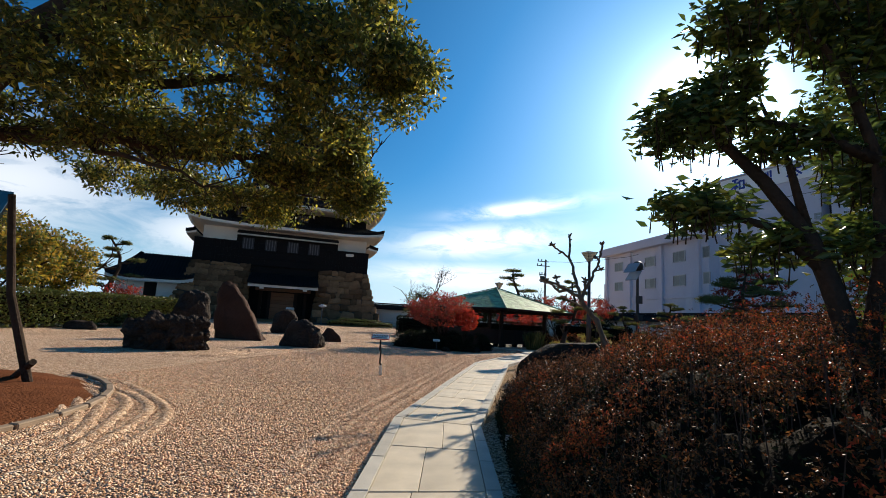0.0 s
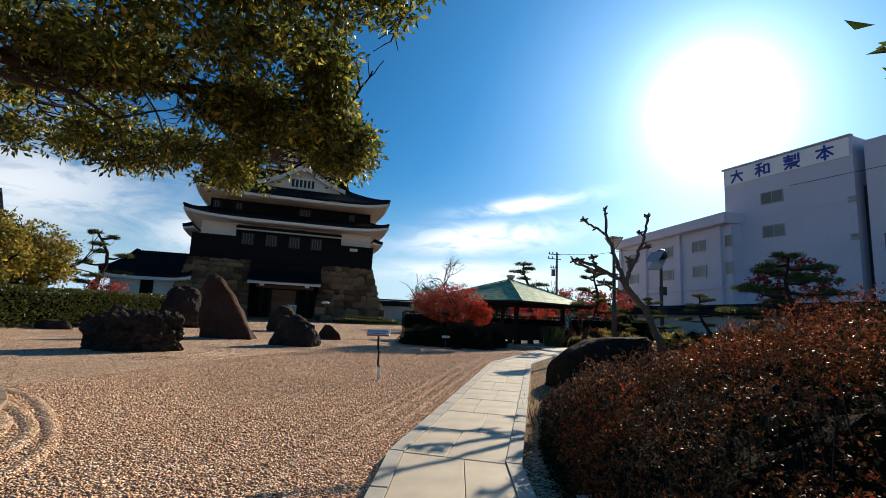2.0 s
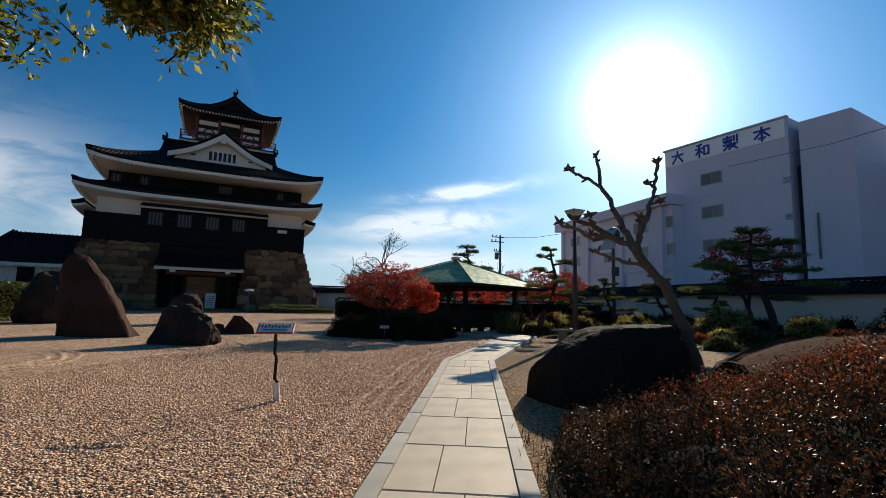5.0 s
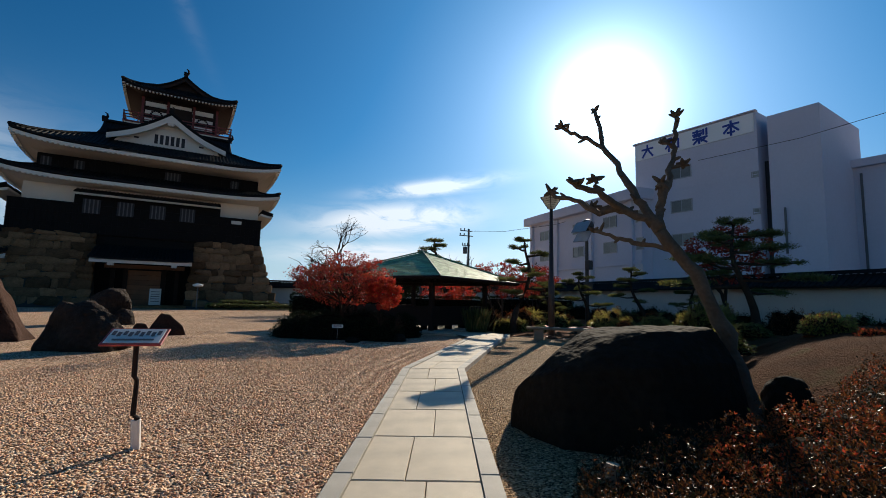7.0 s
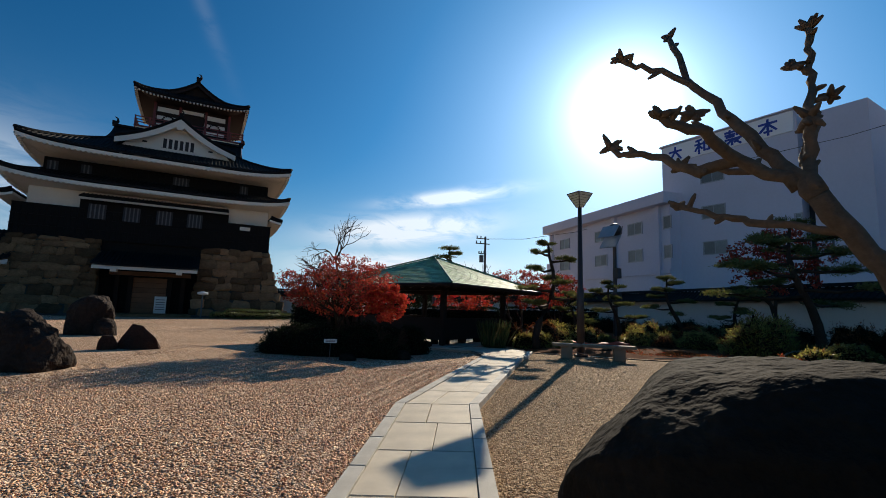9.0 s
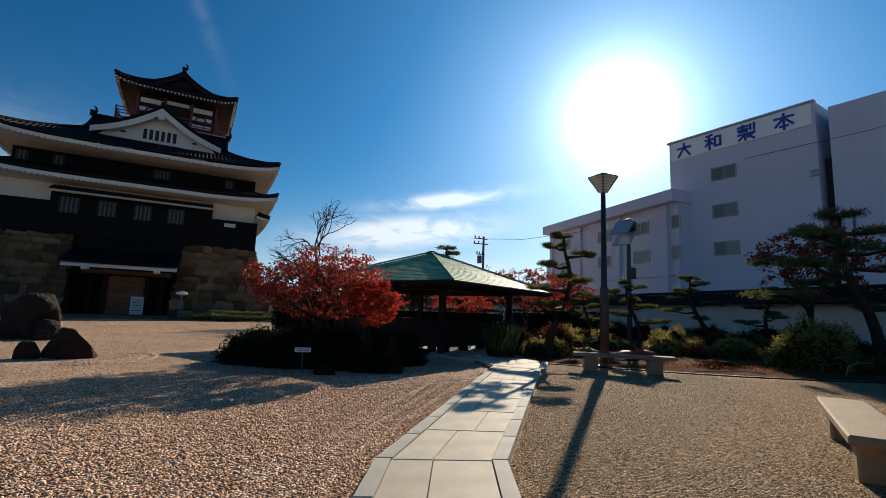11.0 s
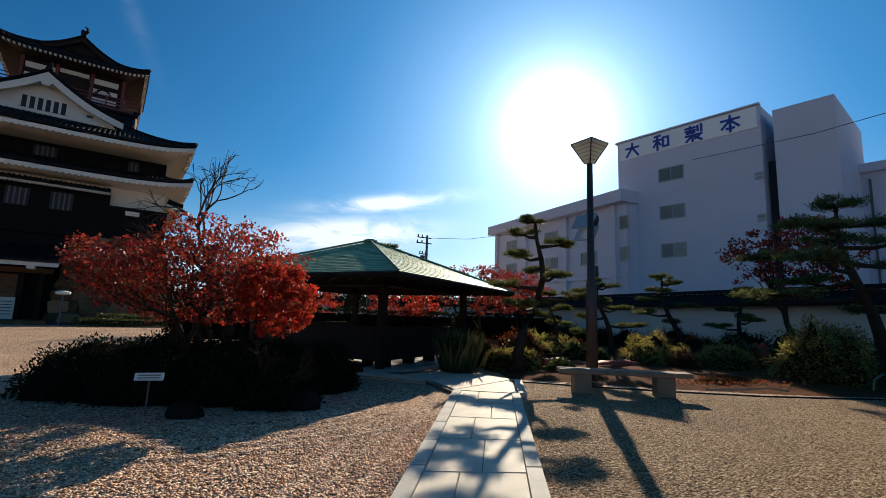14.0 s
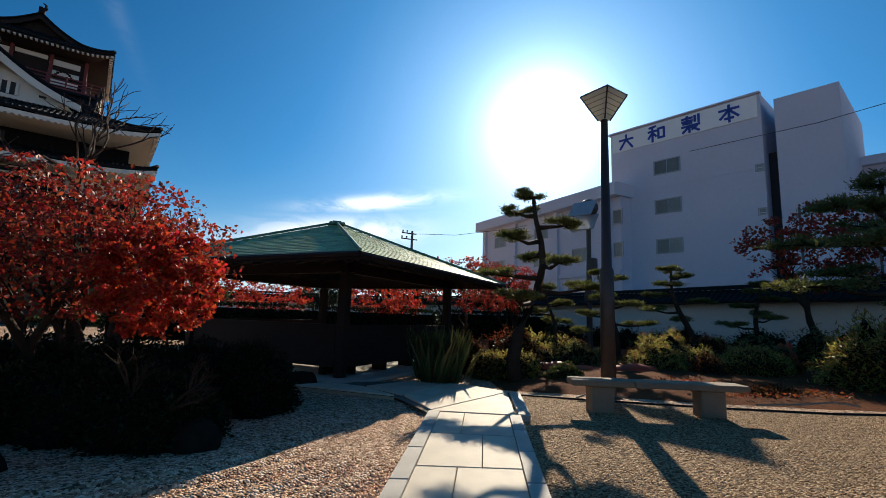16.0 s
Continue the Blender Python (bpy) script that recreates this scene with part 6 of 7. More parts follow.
# planted islet with the scarlet maples
maple(-0.45, 26.3, 3.05, 2.0, 470, L_MAPLEDULL, "dark red autumn maple with bare twigs on the planted islet", 41, 0.062, 0.38, per=31, trunks=4, thick=1.5)
maple(1.02, 24.9, 2.2, 0.60, 260, L_MAPLE, "small dense scarlet maple at the islet edge", 43, 0.052, 0.46, trunks=2)
bare_tree(-0.1, 26.9, 4.3, "leafless twiggy tree on the planted islet", 52, (0.12, 0.0), 6, 0.68)
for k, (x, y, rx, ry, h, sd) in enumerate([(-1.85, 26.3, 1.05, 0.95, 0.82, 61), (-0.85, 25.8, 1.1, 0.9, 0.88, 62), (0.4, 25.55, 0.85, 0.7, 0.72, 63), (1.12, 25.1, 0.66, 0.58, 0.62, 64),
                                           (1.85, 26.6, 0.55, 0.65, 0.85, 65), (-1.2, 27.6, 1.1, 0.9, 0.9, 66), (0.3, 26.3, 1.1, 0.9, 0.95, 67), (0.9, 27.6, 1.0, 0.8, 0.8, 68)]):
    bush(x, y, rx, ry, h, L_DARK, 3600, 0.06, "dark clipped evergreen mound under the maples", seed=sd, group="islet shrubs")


# left hedge and trees
def box_hedge(x0, y0, x1, y1, w, h, n, leaf, size, label, seed):
    ln, a = math.hypot(x1 - x0, y1 - y0), math.degrees(math.atan2(y1 - y0, x1 - x0))
    t = thing("clipped_hedge", (x0 + x1) / 2, (y0 + y1) / 2, 0, a, label, "hedge")
    bm = bmesh.new()
    box(bm, (0, 0, h * 0.46 + 0.1), (ln - 0.15, w - 0.18, h * 0.92 - 0.2), bev=0.1)
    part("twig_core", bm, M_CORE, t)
    g = np.random.default_rng(seed)
    pos, dr = [], []
    areas = [ln * w, ln * h, ln * h, w * h, w * h]
    pick = g.choice(5, n, p=np.array(areas) / sum(areas))
    u, v, j = g.random(n) - 0.5, g.random(n), g.normal(size=n) * 0.035
    P, D = np.zeros((n, 3)), np.zeros((n, 3))
    m = pick == 0
    P[m] = np.stack([u[m] * ln, (v[m] - 0.5) * w, h + j[m]], 1)
    D[m] = (0, 0, 1)
    for q, sg in ((1, -1), (2, 1)):
        m = pick == q
        P[m] = np.stack([u[m] * ln, np.full(m.sum(), sg * w / 2) + j[m], 0.05 + v[m] * (h - 0.05)], 1)
        D[m] = (0, sg, 0.2)
    for q, sg in ((3, -1), (4, 1)):
        m = pick == q
        P[m] = np.stack([np.full(m.sum(), sg * ln / 2) + j[m], u[m] * w, 0.05 + v[m] * (h - 0.05)], 1)
        D[m] = (sg, 0, 0.2)
    wave = np.array([noise.noise(Vector(p) * 0.8) for p in P]) * 0.08
    P[:, 2] = np.maximum(P[:, 2] + wave * (P[:, 2] / h), 0.03)
    leaf_mesh("foliage", P, D + g.normal(size=P.shape) * 0.7, size, 0.55, leaf, t, rng=g)


box_hedge(-19.6, 32.6, -21.2, 14.0, 1.5, 1.75, 24000, L_HEDGE, 0.15, "long clipped green hedge with some red leaves along the court", 71)
box_hedge(-14.4, 52.6, -7.8, 55.6, 1.0, 0.45, 4000, L_HEDGE, 0.12, "low clipped box hedge before the stone base", 72)
box_hedge(-13.6, 53.7, -9.5, 55.6, 0.8, 0.75, 3000, L_HEDGE, 0.12, "low clipped box hedge before the stone base", 73)


box_hedge(-4.5, 38.6, 7.6, 39.6, 1.2, 1.55, 9000, L_DARK, 0.12, "dark evergreen hedge beyond the pavilion", 74)
box_hedge(9.5, 46.0, 16.2, 45.0, 1.2, 1.7, 5000, L_DARK, 0.13, "dark evergreen hedge before the garden wall", 75)


def crown_tree(x, y, h, r, n, leaf, label, seed, size, per=26, low=0.3, name="garden_tree", flat=0.7):
    t = thing(name, x, y, 0, 0, label, "tree")
    rng, g = random.Random(seed), np.random.default_rng(seed)
    bm = bmesh.new()
    tips = []
    for k in range(3):
        a = 2.1 * k + rng.random()
        grow(bm, Vector((0.05 * k, 0, 0)), Vector((0.35 * math.cos(a), 0.35 * math.sin(a), 1)), h * 0.45, h * 0.022, 3, rng, tips, 0.65, 0.1, (2, 3), 7)
    part("trunk", bm, M_BARK, t, smooth=True)
    cen = []
    while len(cen) < n:
        d = g.normal(size=3)
        d *= (g.random() ** 0.4) / np.linalg.norm(d)
        p = np.array((d[0] * r, d[1] * r, h * (low + 1) / 2 + d[2] * h * (1 - low) / 2))
        if noise.noise(Vector(p) * (1.6 / r) + Vector((seed, 5, 1))) > -0.15:
            cen.append(p)
    pos, dr = clumps(cen, g.uniform(0.12, 0.24, len(cen)) * r, per, g, flat, 0.2)
    leaf_mesh("crown", pos, dr, size, 0.6, leaf, t, rng=g)


crown_tree(-21.9, 22.0, 5.5, 2.5, 260, L_YELLOW, "yellowing round garden tree behind the hedge", 81, 0.19, per=34)
crown_tree(-22.2, 25.4, 5.2, 2.2, 230, L_YELLOW, "yellowing garden tree behind the hedge", 82, 0.19, per=34)
crown_tree(-24.5, 18.5, 5.0, 2.4, 120, L_HEDGE, "dark green garden tree behind the hedge", 83, 0.16)
crown_tree(-21.5, 29.8, 2.6, 1.5, 70, L_MAPLEDULL, "dull reddish shrub tree behind the hedge", 84, 0.13)


def pine(x, y, h, seed, label, pads, lean=(0, 0), rp=0.6, per=170, name="pine_tree", needle=0.11, z0=0.0, reach=1.0):
    """A trained pine: bent trunk, side limbs, flat pads of needles."""
    rp *= 1.08
    t = thing(name, x, y, z0, 0, label, "tree", "trained pines")
    rng, g = random.Random(seed), np.random.default_rng(seed)
    bm = bmesh.new()
    tr = [Vector((lean[0] * h * f + 0.09 * h * math.sin(f * 7 + seed) * (0.3 + 0.7 * f) * (1 if f > 0 else 0), lean[1] * h * f + 0.06 * h * math.cos(f * 6 + seed) * f, h * f)) for f in [k / 8 for k in range(9)]]
    tube(bm, tr, [0.04 * h * (1 - 0.78 * k / 8) for k in range(9)], 8)
    cen, rad = [], []
    for k in range(pads):
        f = 0.38 + 0.62 * (k + 0.5) / pads
        i = min(7, int(f * 8))
        p = tr[i].lerp(tr[i + 1], f * 8 - i)
        a = k * 2.4 + seed + rng.uniform(-0.4, 0.4)
        ln = reach * (h * 0.36 * (1.15 - f) + 0.15) if k < pads - 1 else 0.05
        e = p + Vector((math.cos(a) * ln, math.sin(a) * ln, 0.05 * h * rng.uniform(-0.3, 0.8)))
        m = p.lerp(e, 0.5) + Vector((0, 0, -0.05 * ln + rng.gauss(0, 0.03)))
        tube(bm, [p, m, e], [0.016 * h, 0.011 * h, 0.006 * h], 5)
        for q in range(8):
            b = rng.uniform(0, 6.28)
            rr = rp * rng.uniform(0.2, 0.85) * (1.2 - 0.45 * f)
            c = e + Vector((math.cos(b) * rr, math.sin(b) * rr, rng.gauss(0.04, 0.035)))
            tube(bm, [e, c], [0.006 * h, 0.003], 4)
            cen.append(c)
            rad.append(rp * 0.42 * rng.uniform(0.8, 1.2) * (1.2 - 0.4 * f))
    part("trunk", bm, M_BARK, t, smooth=True)
    pos, _ = clumps(cen, rad, per, g, 0.34, 0.1)
    dr = g.normal(size=pos.shape) * np.array((0.8, 0.8, 0.35)) + np.array((0, 0, 0.55))
    leaf_mesh("needles", pos, dr, needle, 0.16, L_PINE, t, rng=g)
    return t


pine(-25.3, 33.6, 6.2, 91, "dark cloud-pruned pine behind the hedge", 9, rp=0.7, per=90, needle=0.2)
pine(6.75, 28.9, 4.15, 92, "tall trained pine with flat needle pads beside the path end", 9, (0.22, 0.12), 0.5)
pine(9.6, 32.5, 2.4, 93, "small trained pine in the garden bed", 6, (0.0, 0.1), 0.42)
pine(11.9, 32.6, 3.1, 94, "trained pine with flat pads in the garden bed", 7, (-0.1, 0.1), 0.5)
pine(15.6, 33.2, 3.5, 95, "leaning trained pine in the garden bed", 7, (-0.25, 0.1), 0.55)
pine(18.4, 33.3, 3.1, 96, "small trained pine near the garden wall", 7, (0.05, 0.0), 0.5)
pine(7.9, 66.0, 9.0, 99, "far dark pine behind the court wall", 8, (0, 0), 1.4, 90, needle=0.3)
pine(17.1, 27.3, 5.2, 101, "tall spreading trained pine near the garden wall", 13, (-0.12, 0.1), 1.05, needle=0.16, reach=1.75)
maple(19.5, 31.8, 5.9, 2.3, 150, L_MAPLEDULL, "dark red maple before the garden wall", 103, 0.13, 0.45, 30, 1, thick=1.7)
maple(8.6, 38.5, 4.2, 2.1, 170, L_MAPLEDULL, "red maple behind the pavilion", 105, 0.10, 0.4, 30, 2)
maple(11.6, 40.5, 4.0, 1.9, 130, L_MAPLEDULL, "red maple before the garden wall", 106, 0.10, 0.4, 28, 2)
maple(5.4, 40.5, 3.2, 1.9, 150, L_MAPLE, "scarlet maple seen beyond the pavilion", 107, 0.10, 0.25, 28, 2)
maple(0.5, 41.0, 3.2, 2.0, 140, L_MAPLE, "scarlet maple seen beyond the pavilion", 108, 0.10, 0.25, 28, 2)
crown_tree(-3.5, 46, 4.2, 1.8, 90, L_HEDGE, "dark green garden tree beyond the islet", 111, 0.16)
crown_tree(3.0, 52, 4.6, 2.4, 110, L_DARK, "dark evergreen tree beyond the pavilion", 112, 0.18)
crown_tree(8.2, 50, 4.6, 2.4, 110, L_DARK, "dark evergreen tree beyond the pavilion", 113, 0.18)
crown_tree(13.6, 47, 4.4, 2.2, 100, L_DARK, "dark evergreen tree before the garden wall", 114, 0.18)

# garden bed shrubs
bush(13.6, 29.3, 0.85, 0.8, 0.85, L_SHRUBY, 6500, 0.05, "round clipped yellow-green shrub in the bed", seed=121)
bush(14.6, 27.1, 1.15, 0.9, 1.35, L_SHRUBY, 9000, 0.12, "loose yellow-green shrub with arching stems", seed=122, width=0.26, rough=0.4)
bush(16.4, 28.4, 1.1, 0.9, 0.9, L_DARK, 4500, 0.07, "dark low shrub in the bed", seed=123)
bush(17.8, 29.8, 0.9, 0.8, 1.0, L_DARK, 4000, 0.07, "dark low shrub in the bed", seed=124)
bush(11.6, 30.4, 0.8, 0.7, 0.8, L_SHRUBY, 4500, 0.06, "yellowing shrub in the bed", seed=125, rough=0.3)
bush(8.8, 32.4, 0.75, 0.7, 0.9, L_SHRUBY, 4500, 0.07, "russet and green shrub in the bed", seed=126, rough=0.35)
bush(7.6, 30.6, 0.6, 0.55, 0.95, L_AZALEA, 4500, 0.06, "russet shrub in the bed", seed=127, rough=0.3)
bush(6.5, 29.7, 0.45, 0.4, 0.6, L_SHRUBY, 3000, 0.05, "small variegated shrub beside the reeds", seed=128, rough=0.3)
bush(6.2, 30.9, 0.6, 0.6, 0.9, L_AZALEA, 3500, 0.06, "russet shrub beside the pavilion", seed=129, rough=0.3)
bush(8.0, 29.0, 0.45, 0.4, 0.35, L_HEDGE, 2500, 0.06, "low green shrub in the bed", seed=130, rough=0.3)
bush(12.3, 31.0, 0.9, 0.8, 1.05, L_SHRUBY, 4500, 0.08, "tall loose yellowing shrub in the bed", seed=131, rough=0.35, width=0.3)
bush(13.2, 17.4, 1.0, 0.8, 0.95, L_DARK, 4500, 0.07, "dark round shrub on the mound", seed=134, z0=1.05)
bush(10.4, 17.8, 0.5, 0.45, 0.4, L_SHRUBY, 3000, 0.06, "small flowering shrub on the mound", seed=135, z0=0.9, rough=0.3)
bush(18.5, 17.5, 1.5, 1.2, 1.3, L_DARK, 4500, 0.08, "large dark shrub on the mound", seed=136, z0=0.9)
bush(5.9, 14.4, 0.3, 0.3, 0.3, L_SHRUBY, 1500, 0.05, "small weedy shrub at the foot of the tree", seed=138, rough=0.3)
bush(11.5, 27.0, 0.9, 0.35, 0.16, L_AZALEA, 2500, 0.06, "flat creeping plants on the soil", seed=139, rough=0.4)

# dark evergreens standing along the foot of the garden wall
rngs = random.Random(170)
for k in range(17):
    f = (k + 0.5) / 17
    x, y = 17.2 + 6.2 * f ** 1.1 - 0.9 + rngs.uniform(-0.5, 0.2), 46.0 - 25.5 * f + rngs.uniform(-0.5, 0.5)
    q = rngs.uniform(0.75, 1.25)
    bush(x - 0.6, y, q, q, q * rngs.uniform(0.9, 1.5), (L_DARK, L_HEDGE, L_DARK, L_AZALEA)[k % 4], 3200, 0.09, "dark loose evergreen shrub before the garden wall", seed=500 + k, rough=0.4, width=0.4, group="wall shrubs")

rngs = random.Random(160)
for k in range(30):
    x = 7.8 + 11.0 * ((k * 0.618) % 1.0)
    y = 16.6 + rngs.uniform(-3.2, 3.0)
    q = rngs.uniform(0.2, 0.5)
    bush(x, y, q, q * 0.9, q * 0.7, (L_SHRUBY, L_HEDGE, L_AZALEARED)[k % 3], 1500, 0.05, ("yellowing", "green", "reddish")[k % 3] + " low ground plant on the mound", seed=300 + k, rough=0.4, group="mound plants", z0=0.30 + 0.48 * min(1.0, max(0.0, (x - 7.0) / 3.0)))


rngs = random.Random(150)
for k in range(40):
    x = 6.6 + 12.4 * ((k * 0.618) % 1.0)
    y = 29.6 + 0.10 * (x - 7) + rngs.uniform(-1.0, 3.4) + (1.9 if 7.4 < x < 11.4 else 0)
    kind = (L_AZALEA, L_SHRUBY, L_GRASS, L_SHRUBY, L_AZALEARED)[k % 5]
    word = ("russet", "yellowing", "green", "straw-coloured", "reddish")[k % 5]
    q = rngs.uniform(0.35, 0.75)
    bush(x, y, q, q * 0.9, q * rngs.uniform(0.9, 1.5), kind, 2600, 0.065, word + " loose shrub in the planted bed", seed=200 + k, rough=0.35, width=0.4, group="bed shrubs")


def reeds(x, y, r, h, n, seed, label):
    t = thing("reed_clump", x, y, 0, 0, label, "reeds")
    g = np.random.default_rng(seed)
    a, q = g.uniform(0, 6.28, n), r * np.sqrt(g.random(n))
    pos = np.stack([q * np.cos(a), q * np.sin(a), np.zeros(n)], 1)
    dr = np.stack([0.25 * np.cos(a) * q / r, 0.25 * np.sin(a) * q / r, np.ones(n)], 1) + g.normal(size=(n, 3)) * 0.10
    leaf_mesh("foliage", pos, dr, h, 0.014, L_GRASS, t, rng=g)


reeds(5.05, 28.75, 0.42, 0.98, 520, 141, "clump of tall thin green reeds by the path end")
reeds(15.6, 26.6, 0.6, 0.6, 500, 142, "arching grass clump at the bed edge")

# orange safety netting lying in the bed
for (x, y, w, d, h, rz) in ((9.4, 30.2, 3.2, 0.6, 0.16, -12), (17.0, 31.2, 0.9, 0.5, 0.75, 20)):
    bm = bmesh.new()
    surf(bm, lambda u, v: Vector((w * (u - 0.5), d * (v - 0.5), h * math.sin(math.pi * v) ** 0.6 * (0.7 + 0.3 * math.sin(u * 9)) + 0.05 + 0.02 * math.sin(u * 31))), 24, 8, 0.012)
    ob = part("safety_net", bm, M_ORANGE, None, "crumpled orange safety netting on the soil", smooth=True)
    ob.matrix_world = pose(x, y, 0.12, 0, 0, rz)
    tagged(ob, "", "netting")
bm = bmesh.new()
tube(bm, [(9.8, 25.95, 0.06), (10.6, 25.75, 0.10), (11.2, 25.75, 0.12), (11.6, 25.6, 0.08)], 0.02, 6)
tagged(part("garden_hose", bm, M_BAMBOO, None, "pale bent hose lying on the soil edge"), "", "hose")
bm = bmesh.new()
tube(bm, [(14.0, 25.6, 0.10), (14.2, 25.7, 0.32), (14.6, 25.8, 0.42), (15.1, 25.8, 0.44)], 0.018, 6)
tagged(part("garden_hose", bm, M_BAMBOO, None, "pale bent hose rising from the soil edge"), "", "hose")
bm = bmesh.new()
tube(bm, [(7.0, 26.9, 0.05), (7.4, 27.0, 0.14), (7.9, 26.8, 0.06)], 0.016, 6)
tagged(part("garden_hose", bm, M_BAMBOO, None, "pale bent hose lying behind the bench"), "", "hose")


# fallen leaves on the soil
def litter(x0, x1, y0, y1, n, z, seed, label, mats):
    g = np.random.default_rng(seed)
    pos = np.stack([g.uniform(x0, x1, n), g.uniform(y0, y1, n), z + 0.02 * g.random(n)], 1)
    dr = np.stack([g.normal(size=n), g.normal(size=n), 0.35 * g.normal(size=n)], 1)
    ob = leaf_mesh("fallen_leaves", pos, dr, 0.07, 0.6, mats, None, label, rng=g)
    tagged(ob, "", "leaf litter", "", "stuff")


litter(9.5, 17.0, 26.2, 29.6, 2200, 0.13, 171, "brown and red fallen leaves on the soil bed", L_AZALEARED)


# teal-roofed hall far left
def hall():
    t = thing("hall", -53, 33.5, 0, 42, "far hall with a teal metal roof behind the trees", "building")
    part("wall", boxes(((0, 0, 4.0), (24, 14, 8.0))), M_CONC, t)
    bm = bmesh.new()
    for sg in (-1, 1):
        f = lambda u, v: Vector((-13 + 26 * u, sg * 8.2 * (1 - v), 7.6 + 3.6 * v))
        surf(bm, f, 2, 2, 0.2)
        for q in range(52):
            rib(bm, [f((q + 0.5) / 52, v) for v in (0, 1)], Vector((1, 0, 0)), 0.04)
    part("roof", bm, M_TEAL, t, "teal standing-seam roof")
    for k in range(8):
        w = part("window", boxes(((-10 + 2.9 * k, -7.02, 5.2), (1.6, 0.1, 1.4))), M_PANE, t, "dark window")


hall()


# ---- paving, last of the large pieces ----
def line_at(line, y):
    for (x0, y0), (x1, y1) in zip(line, line[1:]):
        if y0 <= y <= y1:
            return x0 + (x1 - x0) * (y - y0) / (y1 - y0)
    return line[-1][0]


def slab(parent, name, quad, mat, gap=0.006, h=0.085):
    c = sum((Vector((x, y, 0)) for x, y in quad), Vector()) / 4
    bm = bmesh.new()
    ring = []
    for k, z in ((1.0, -0.02), (1.0, h - 0.008), (0.0, h)):
        row = []
        for x, y in quad:
            d = Vector((x, y, 0)) - c
            sh = gap + (0.008 if k == 0 else 0)
            row.append(bm.verts.new(d * max(0.2, 1 - sh / max(0.05, d.length) * 1.4) + Vector((0, 0, z))))
        ring.append(row)
    for a, b in zip(ring, ring[1:]):
        for k in range(4):
            bm.faces.new((a[k], a[(k + 1) % 4], b[(k + 1) % 4], b[k]))
    bm.faces.new(ring[-1])
    bmesh.ops.recalc_face_normals(bm, faces=bm.faces[:])
    ob = part(name, bm, mat, parent)
    ob.location = c
    return ob


pavement = thing("pavement", label="pale granite slab path with kerb stones through the gravel", category="path", kind="structure")
bm = bmesh.new()
for (l0, l1, r0, r1) in zip(LEFT, LEFT[1:], RIGHT, RIGHT[1:]):
    vs = [bm.verts.new((*p, 0.058)) for p in (l0, r0, r1, l1)]
    bm.faces.new(vs)
vs = [bm.verts.new((x, y, 0.058)) for x, y in ((4.15, 25.85), (6.0, 27.35), (5.4, 28.4), (4.6, 28.9), (2.7, 28.7), (2.15, 28.35), (3.9, 27.1))]
bm.faces.new(vs)
part("joint_bed", bm, M_JOINT, pavement, "dark joint bed")
rng = random.Random(77)
BEND = [(a, b) for a, b in zip(LEFT, RIGHT[:-1] + [(5.29, 25.43)])]
for (l0, r0), (l1, r1) in zip(BEND, BEND[1:]):
    L0, L1, R0, R1 = Vector(l0), Vector(l1), Vector(r0), Vector(r1)
    n = max(1, round(((L1 - L0).length + (R1 - R0).length) / 2 / 1.17))
    wd = ((R0 - L0).length + (R1 - L1).length) / 2
    kf = 0.15 / wd
    for k in range(n):
        a0, b0 = L0.lerp(L1, k / n), R0.lerp(R1, k / n)
        a1, b1 = L0.lerp(L1, (k + 1) / n), R0.lerp(R1, (k + 1) / n)
        q = lambda f0, f1: [tuple(a0.lerp(b0, f0)), tuple(a0.lerp(b0, f1)), tuple(a1.lerp(b1, f1)), tuple(a1.lerp(b1, f0))]
        sp = (0.40, 0.62, 0.36, 0.58)[k % 4] + rng.uniform(-0.02, 0.02)
        slab(pavement, "slab", q(kf, kf + (1 - 2 * kf) * sp), M_PAVE)
        slab(pavement, "slab", q(kf + (1 - 2 * kf) * sp, 1 - kf), M_PAVE)
    nk = max(1, round((L1 - L0).length / 0.9))
    for k in range(nk):
        for A, B, C, D, f0, f1 in ((L0, L1, R0, R1, 0, kf), (L0, L1, R0, R1, 1 - kf, 1)):
            a0, a1, b0, b1 = A.lerp(B, k / nk), A.lerp(B, (k + 1) / nk), C.lerp(D, k / nk), C.lerp(D, (k + 1) / nk)
            slab(pavement, "kerb_stone", [tuple(a0.lerp(b0, f0)), tuple(a0.lerp(b0, f1)), tuple(a1.lerp(b1, f1)), tuple(a1.lerp(b1, f0))], M_KERB, 0.004, 0.10)
slab(pavement, "kerb_stone", [(5.27, 25.45), (5.42, 25.40), (6.08, 27.2), (5.93, 27.3)], M_KERB, 0.004, 0.10)
for quad in ([(4.17, 25.90), (5.25, 25.50), (5.58, 26.4), (5.88, 27.28)], [(4.2, 25.95), (5.95, 27.38), (5.4, 28.35), (4.05, 27.15)], [(4.02, 27.2), (5.35, 28.35), (4.6, 28.85), (3.55, 28.15)], [(3.9, 27.15), (3.5, 28.1), (2.9, 28.6), (2.3, 28.3)]):
    slab(pavement, "slab", quad, M_PAVE)



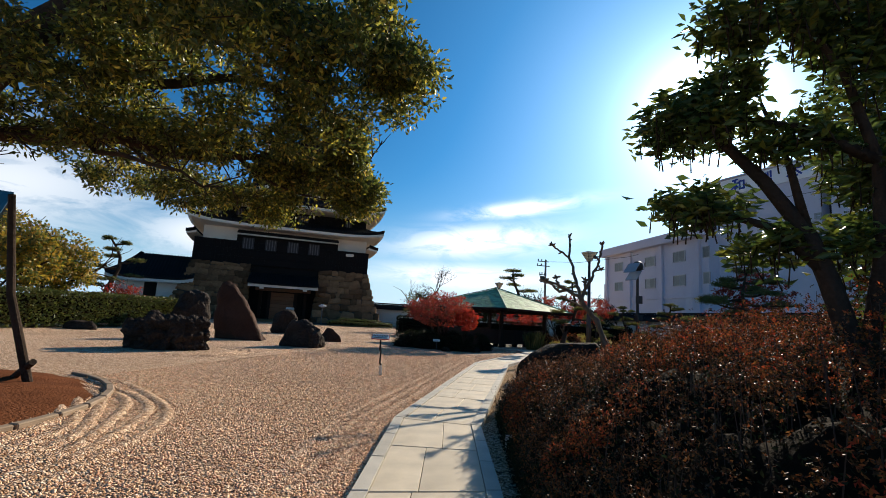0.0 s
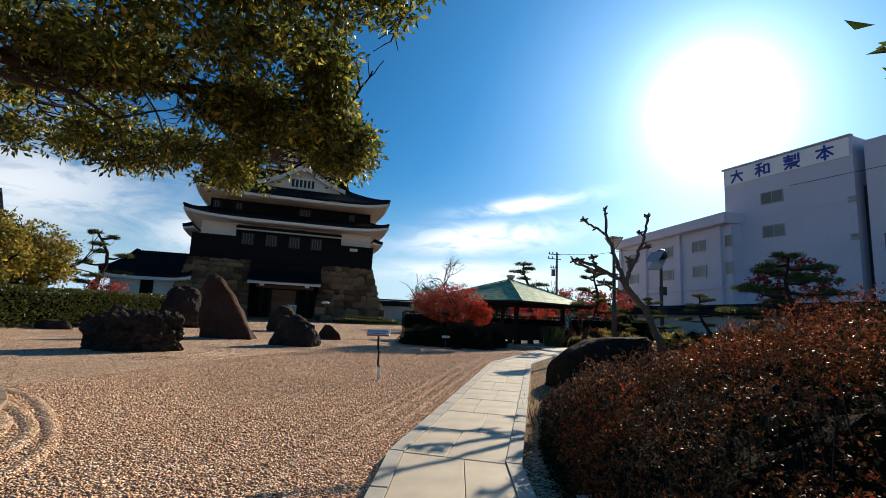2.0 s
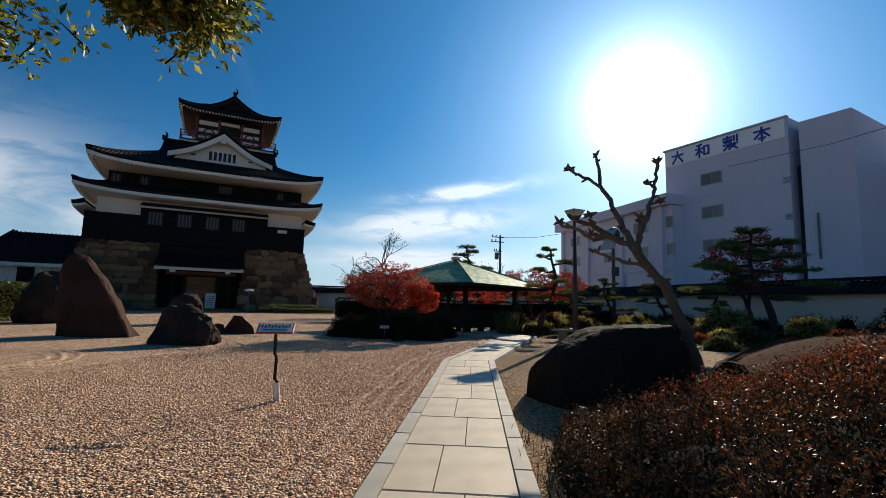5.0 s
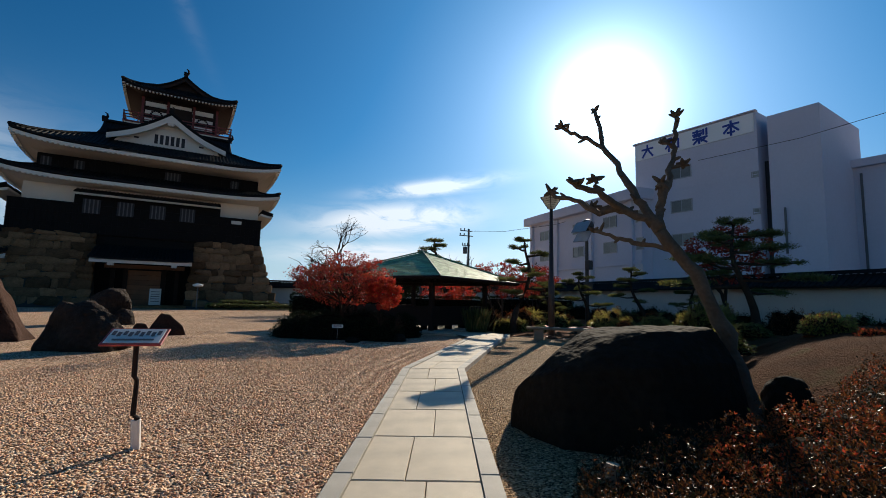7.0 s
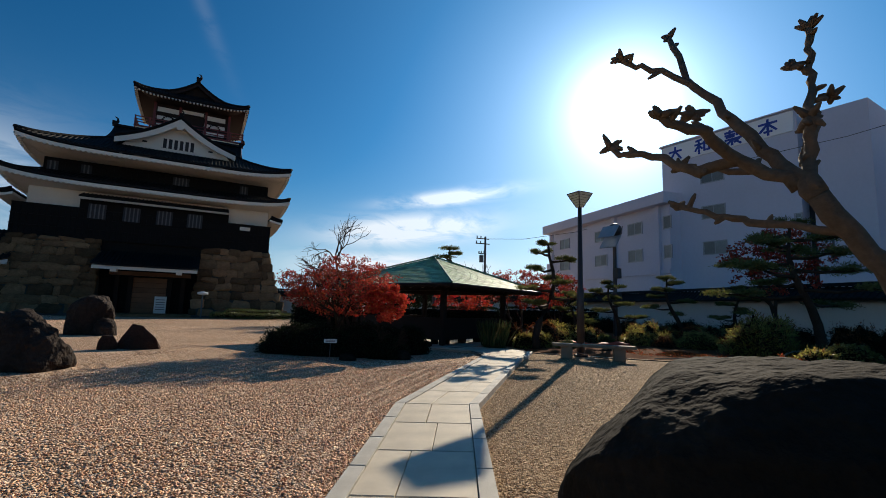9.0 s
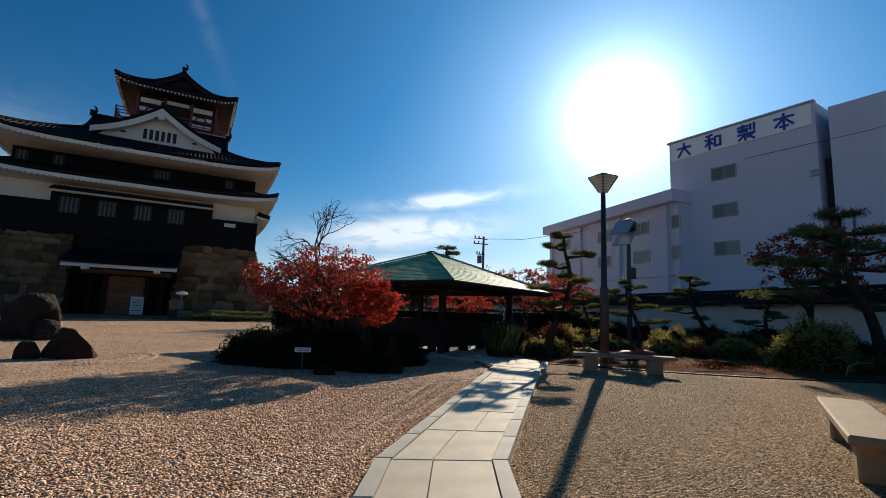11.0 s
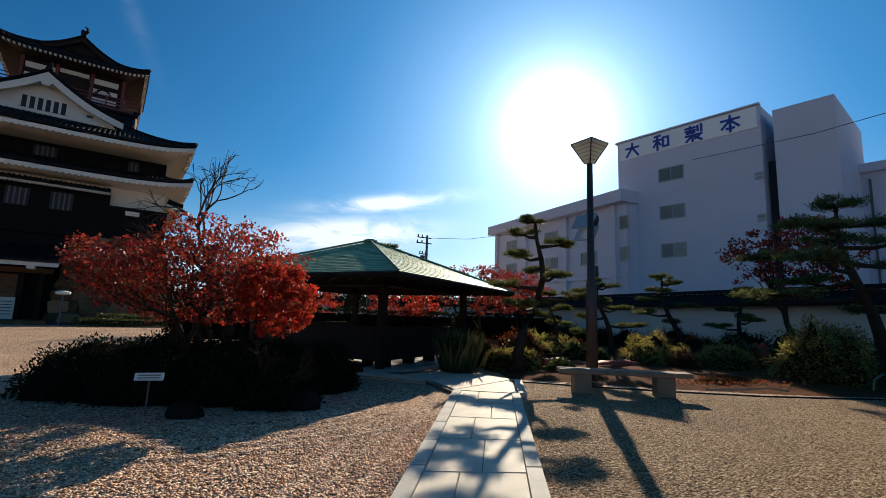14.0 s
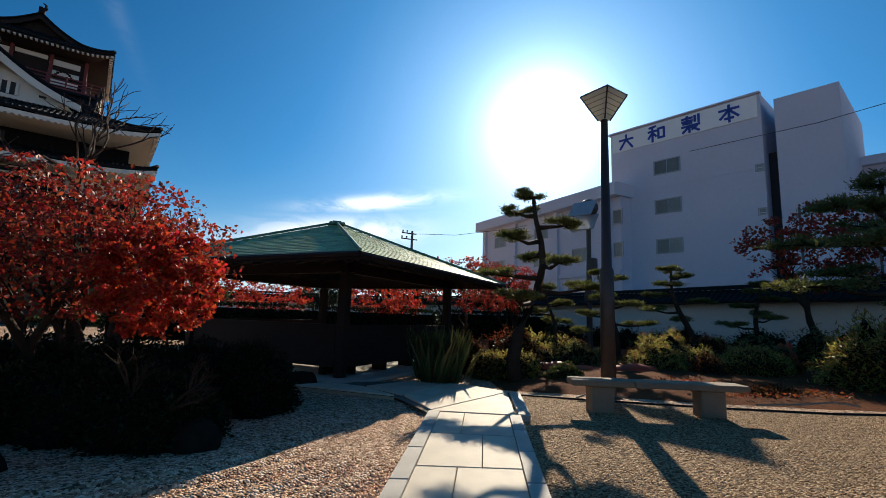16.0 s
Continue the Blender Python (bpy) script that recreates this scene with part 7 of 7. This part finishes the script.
# loose pebbles on the raked gravel beside the walk
def pebbles(name, n, y0, y1, reach, side, size, mat, label, seed):
    g = np.random.default_rng(seed)
    y = g.uniform(y0, y1, n)
    d = reach * g.random(n) ** 1.6 + 0.05
    edge = np.interp(y, [p[1] for p in (LEFT if side < 0 else RIGHT)], [p[0] for p in (LEFT if side < 0 else RIGHT)])
    x = edge + side * d
    keep = np.array([(side < 0 or b > 9.0 + 0.8 * max(0.0, a - 1.9)) and (side > 0 or math.hypot(a - 0.0, b - 26.6) > 2.9) for a, b in zip(x, y)])
    x, y = x[keep], y[keep]
    n = len(x)
    base = np.array(((1, 0, 0), (0, 1, 0), (-1, 0, 0), (0, -1, 0), (0, 0, 1), (0, 0, -1)), float)
    v = np.repeat(base[None], n, 0) * (1 + 0.25 * g.normal(size=(n, 6, 1)).clip(-1, 1))
    L = size * g.uniform(0.6, 1.3, n)
    v *= np.stack([L, L * g.uniform(0.55, 0.9, n), L * g.uniform(0.30, 0.55, n)], 1)[:, None]
    a, b = g.uniform(0, 6.28, n), g.normal(0, 0.4, n)
    vx, vz = v[:, :, 0] * np.cos(b)[:, None] - v[:, :, 2] * np.sin(b)[:, None], v[:, :, 0] * np.sin(b)[:, None] + v[:, :, 2] * np.cos(b)[:, None]
    w = np.empty_like(v)
    w[:, :, 0] = vx * np.cos(a)[:, None] - v[:, :, 1] * np.sin(a)[:, None] + x[:, None]
    w[:, :, 1] = vx * np.sin(a)[:, None] + v[:, :, 1] * np.cos(a)[:, None] + y[:, None]
    w[:, :, 2] = vz + (L * 0.12)[:, None] + 0.002
    tri = np.array(((0, 1, 4), (1, 2, 4), (2, 3, 4), (3, 0, 4), (1, 0, 5), (2, 1, 5), (3, 2, 5), (0, 3, 5)))
    idx = (np.arange(n)[:, None, None] * 6 + tri[None]).reshape(-1, 3)
    me = bpy.data.meshes.new(name)
    me.vertices.add(n * 6)
    me.vertices.foreach_set("co", w.ravel())
    me.loops.add(idx.size)
    me.loops.foreach_set("vertex_index", idx.ravel().astype(np.int32))
    me.polygons.add(len(idx))
    me.polygons.foreach_set("loop_start", np.arange(len(idx), dtype=np.int32) * 3)
    me.polygons.foreach_set("loop_total", np.full(len(idx), 3, dtype=np.int32))
    me.polygons.foreach_set("use_smooth", np.ones(len(idx), dtype=bool))
    me.update()
    me.validate()
    me.materials.append(mat)
    tagged(new(name, me), label, "gravel", "", "stuff")


pebbles("pebbles", 105000, 1.5, 24.0, 7.0, -1, 0.019, M_PEBBLE, "loose pinkish beige pebbles on the raked court", 401)
pebbles("pebbles", 36000, 9.0, 26.0, 4.5, 1, 0.016, M_PEBBLE2, "loose brown pebbles beside the path", 402)

# castle stones, course by course on the battered faces
rng = random.Random(5)
stone_meshes = []
for k in range(8):
    bm = bmesh.new()
    box(bm, (0, 0, 0), (1, 1, 1), bev=0.16)
    for v in bm.verts:
        v.co += noise.noise_vector(v.co * 1.9 + Vector((k * 5.0, 0, 0))) * 0.24
    me = bpy.data.meshes.new("stone")
    bm.to_mesh(me)
    bm.free()
    me.materials.append(M_STONE)
    stone_meshes.append(me)
for nm, (ob, tp, bt) in base_parts.items():
    z = 0.0
    while z < 6.35:
        hgt = min(rng.uniform(0.5, 0.95), 6.5 - z)
        v = (z + hgt / 2 + 0.1) / 6.6
        q = v ** 0.62
        x0, x1, y0 = (bt[j] + (tp[j] - bt[j]) * q for j in range(3))
        sl = math.degrees(math.atan((tp[2] - bt[2]) * 0.62 * v ** -0.38 / 6.6))
        x = x0
        while x < x1 - 0.15:
            w = min(rng.uniform(0.45, 1.7), x1 - x)
            if x1 - x - w < 0.35:
                w = x1 - x
            m = pose(x + w / 2, y0 + 0.18 + rng.uniform(-0.04, 0.04), z + hgt / 2, -sl, rng.uniform(-13, 13), 0) @ Matrix.Diagonal((w * 1.06, 0.5, hgt * 1.06 * rng.uniform(0.85, 1.12) / math.cos(radians(sl)), 1))
            shared("stone", rng.choice(stone_meshes), ob, m)
            x += w
        z += hgt
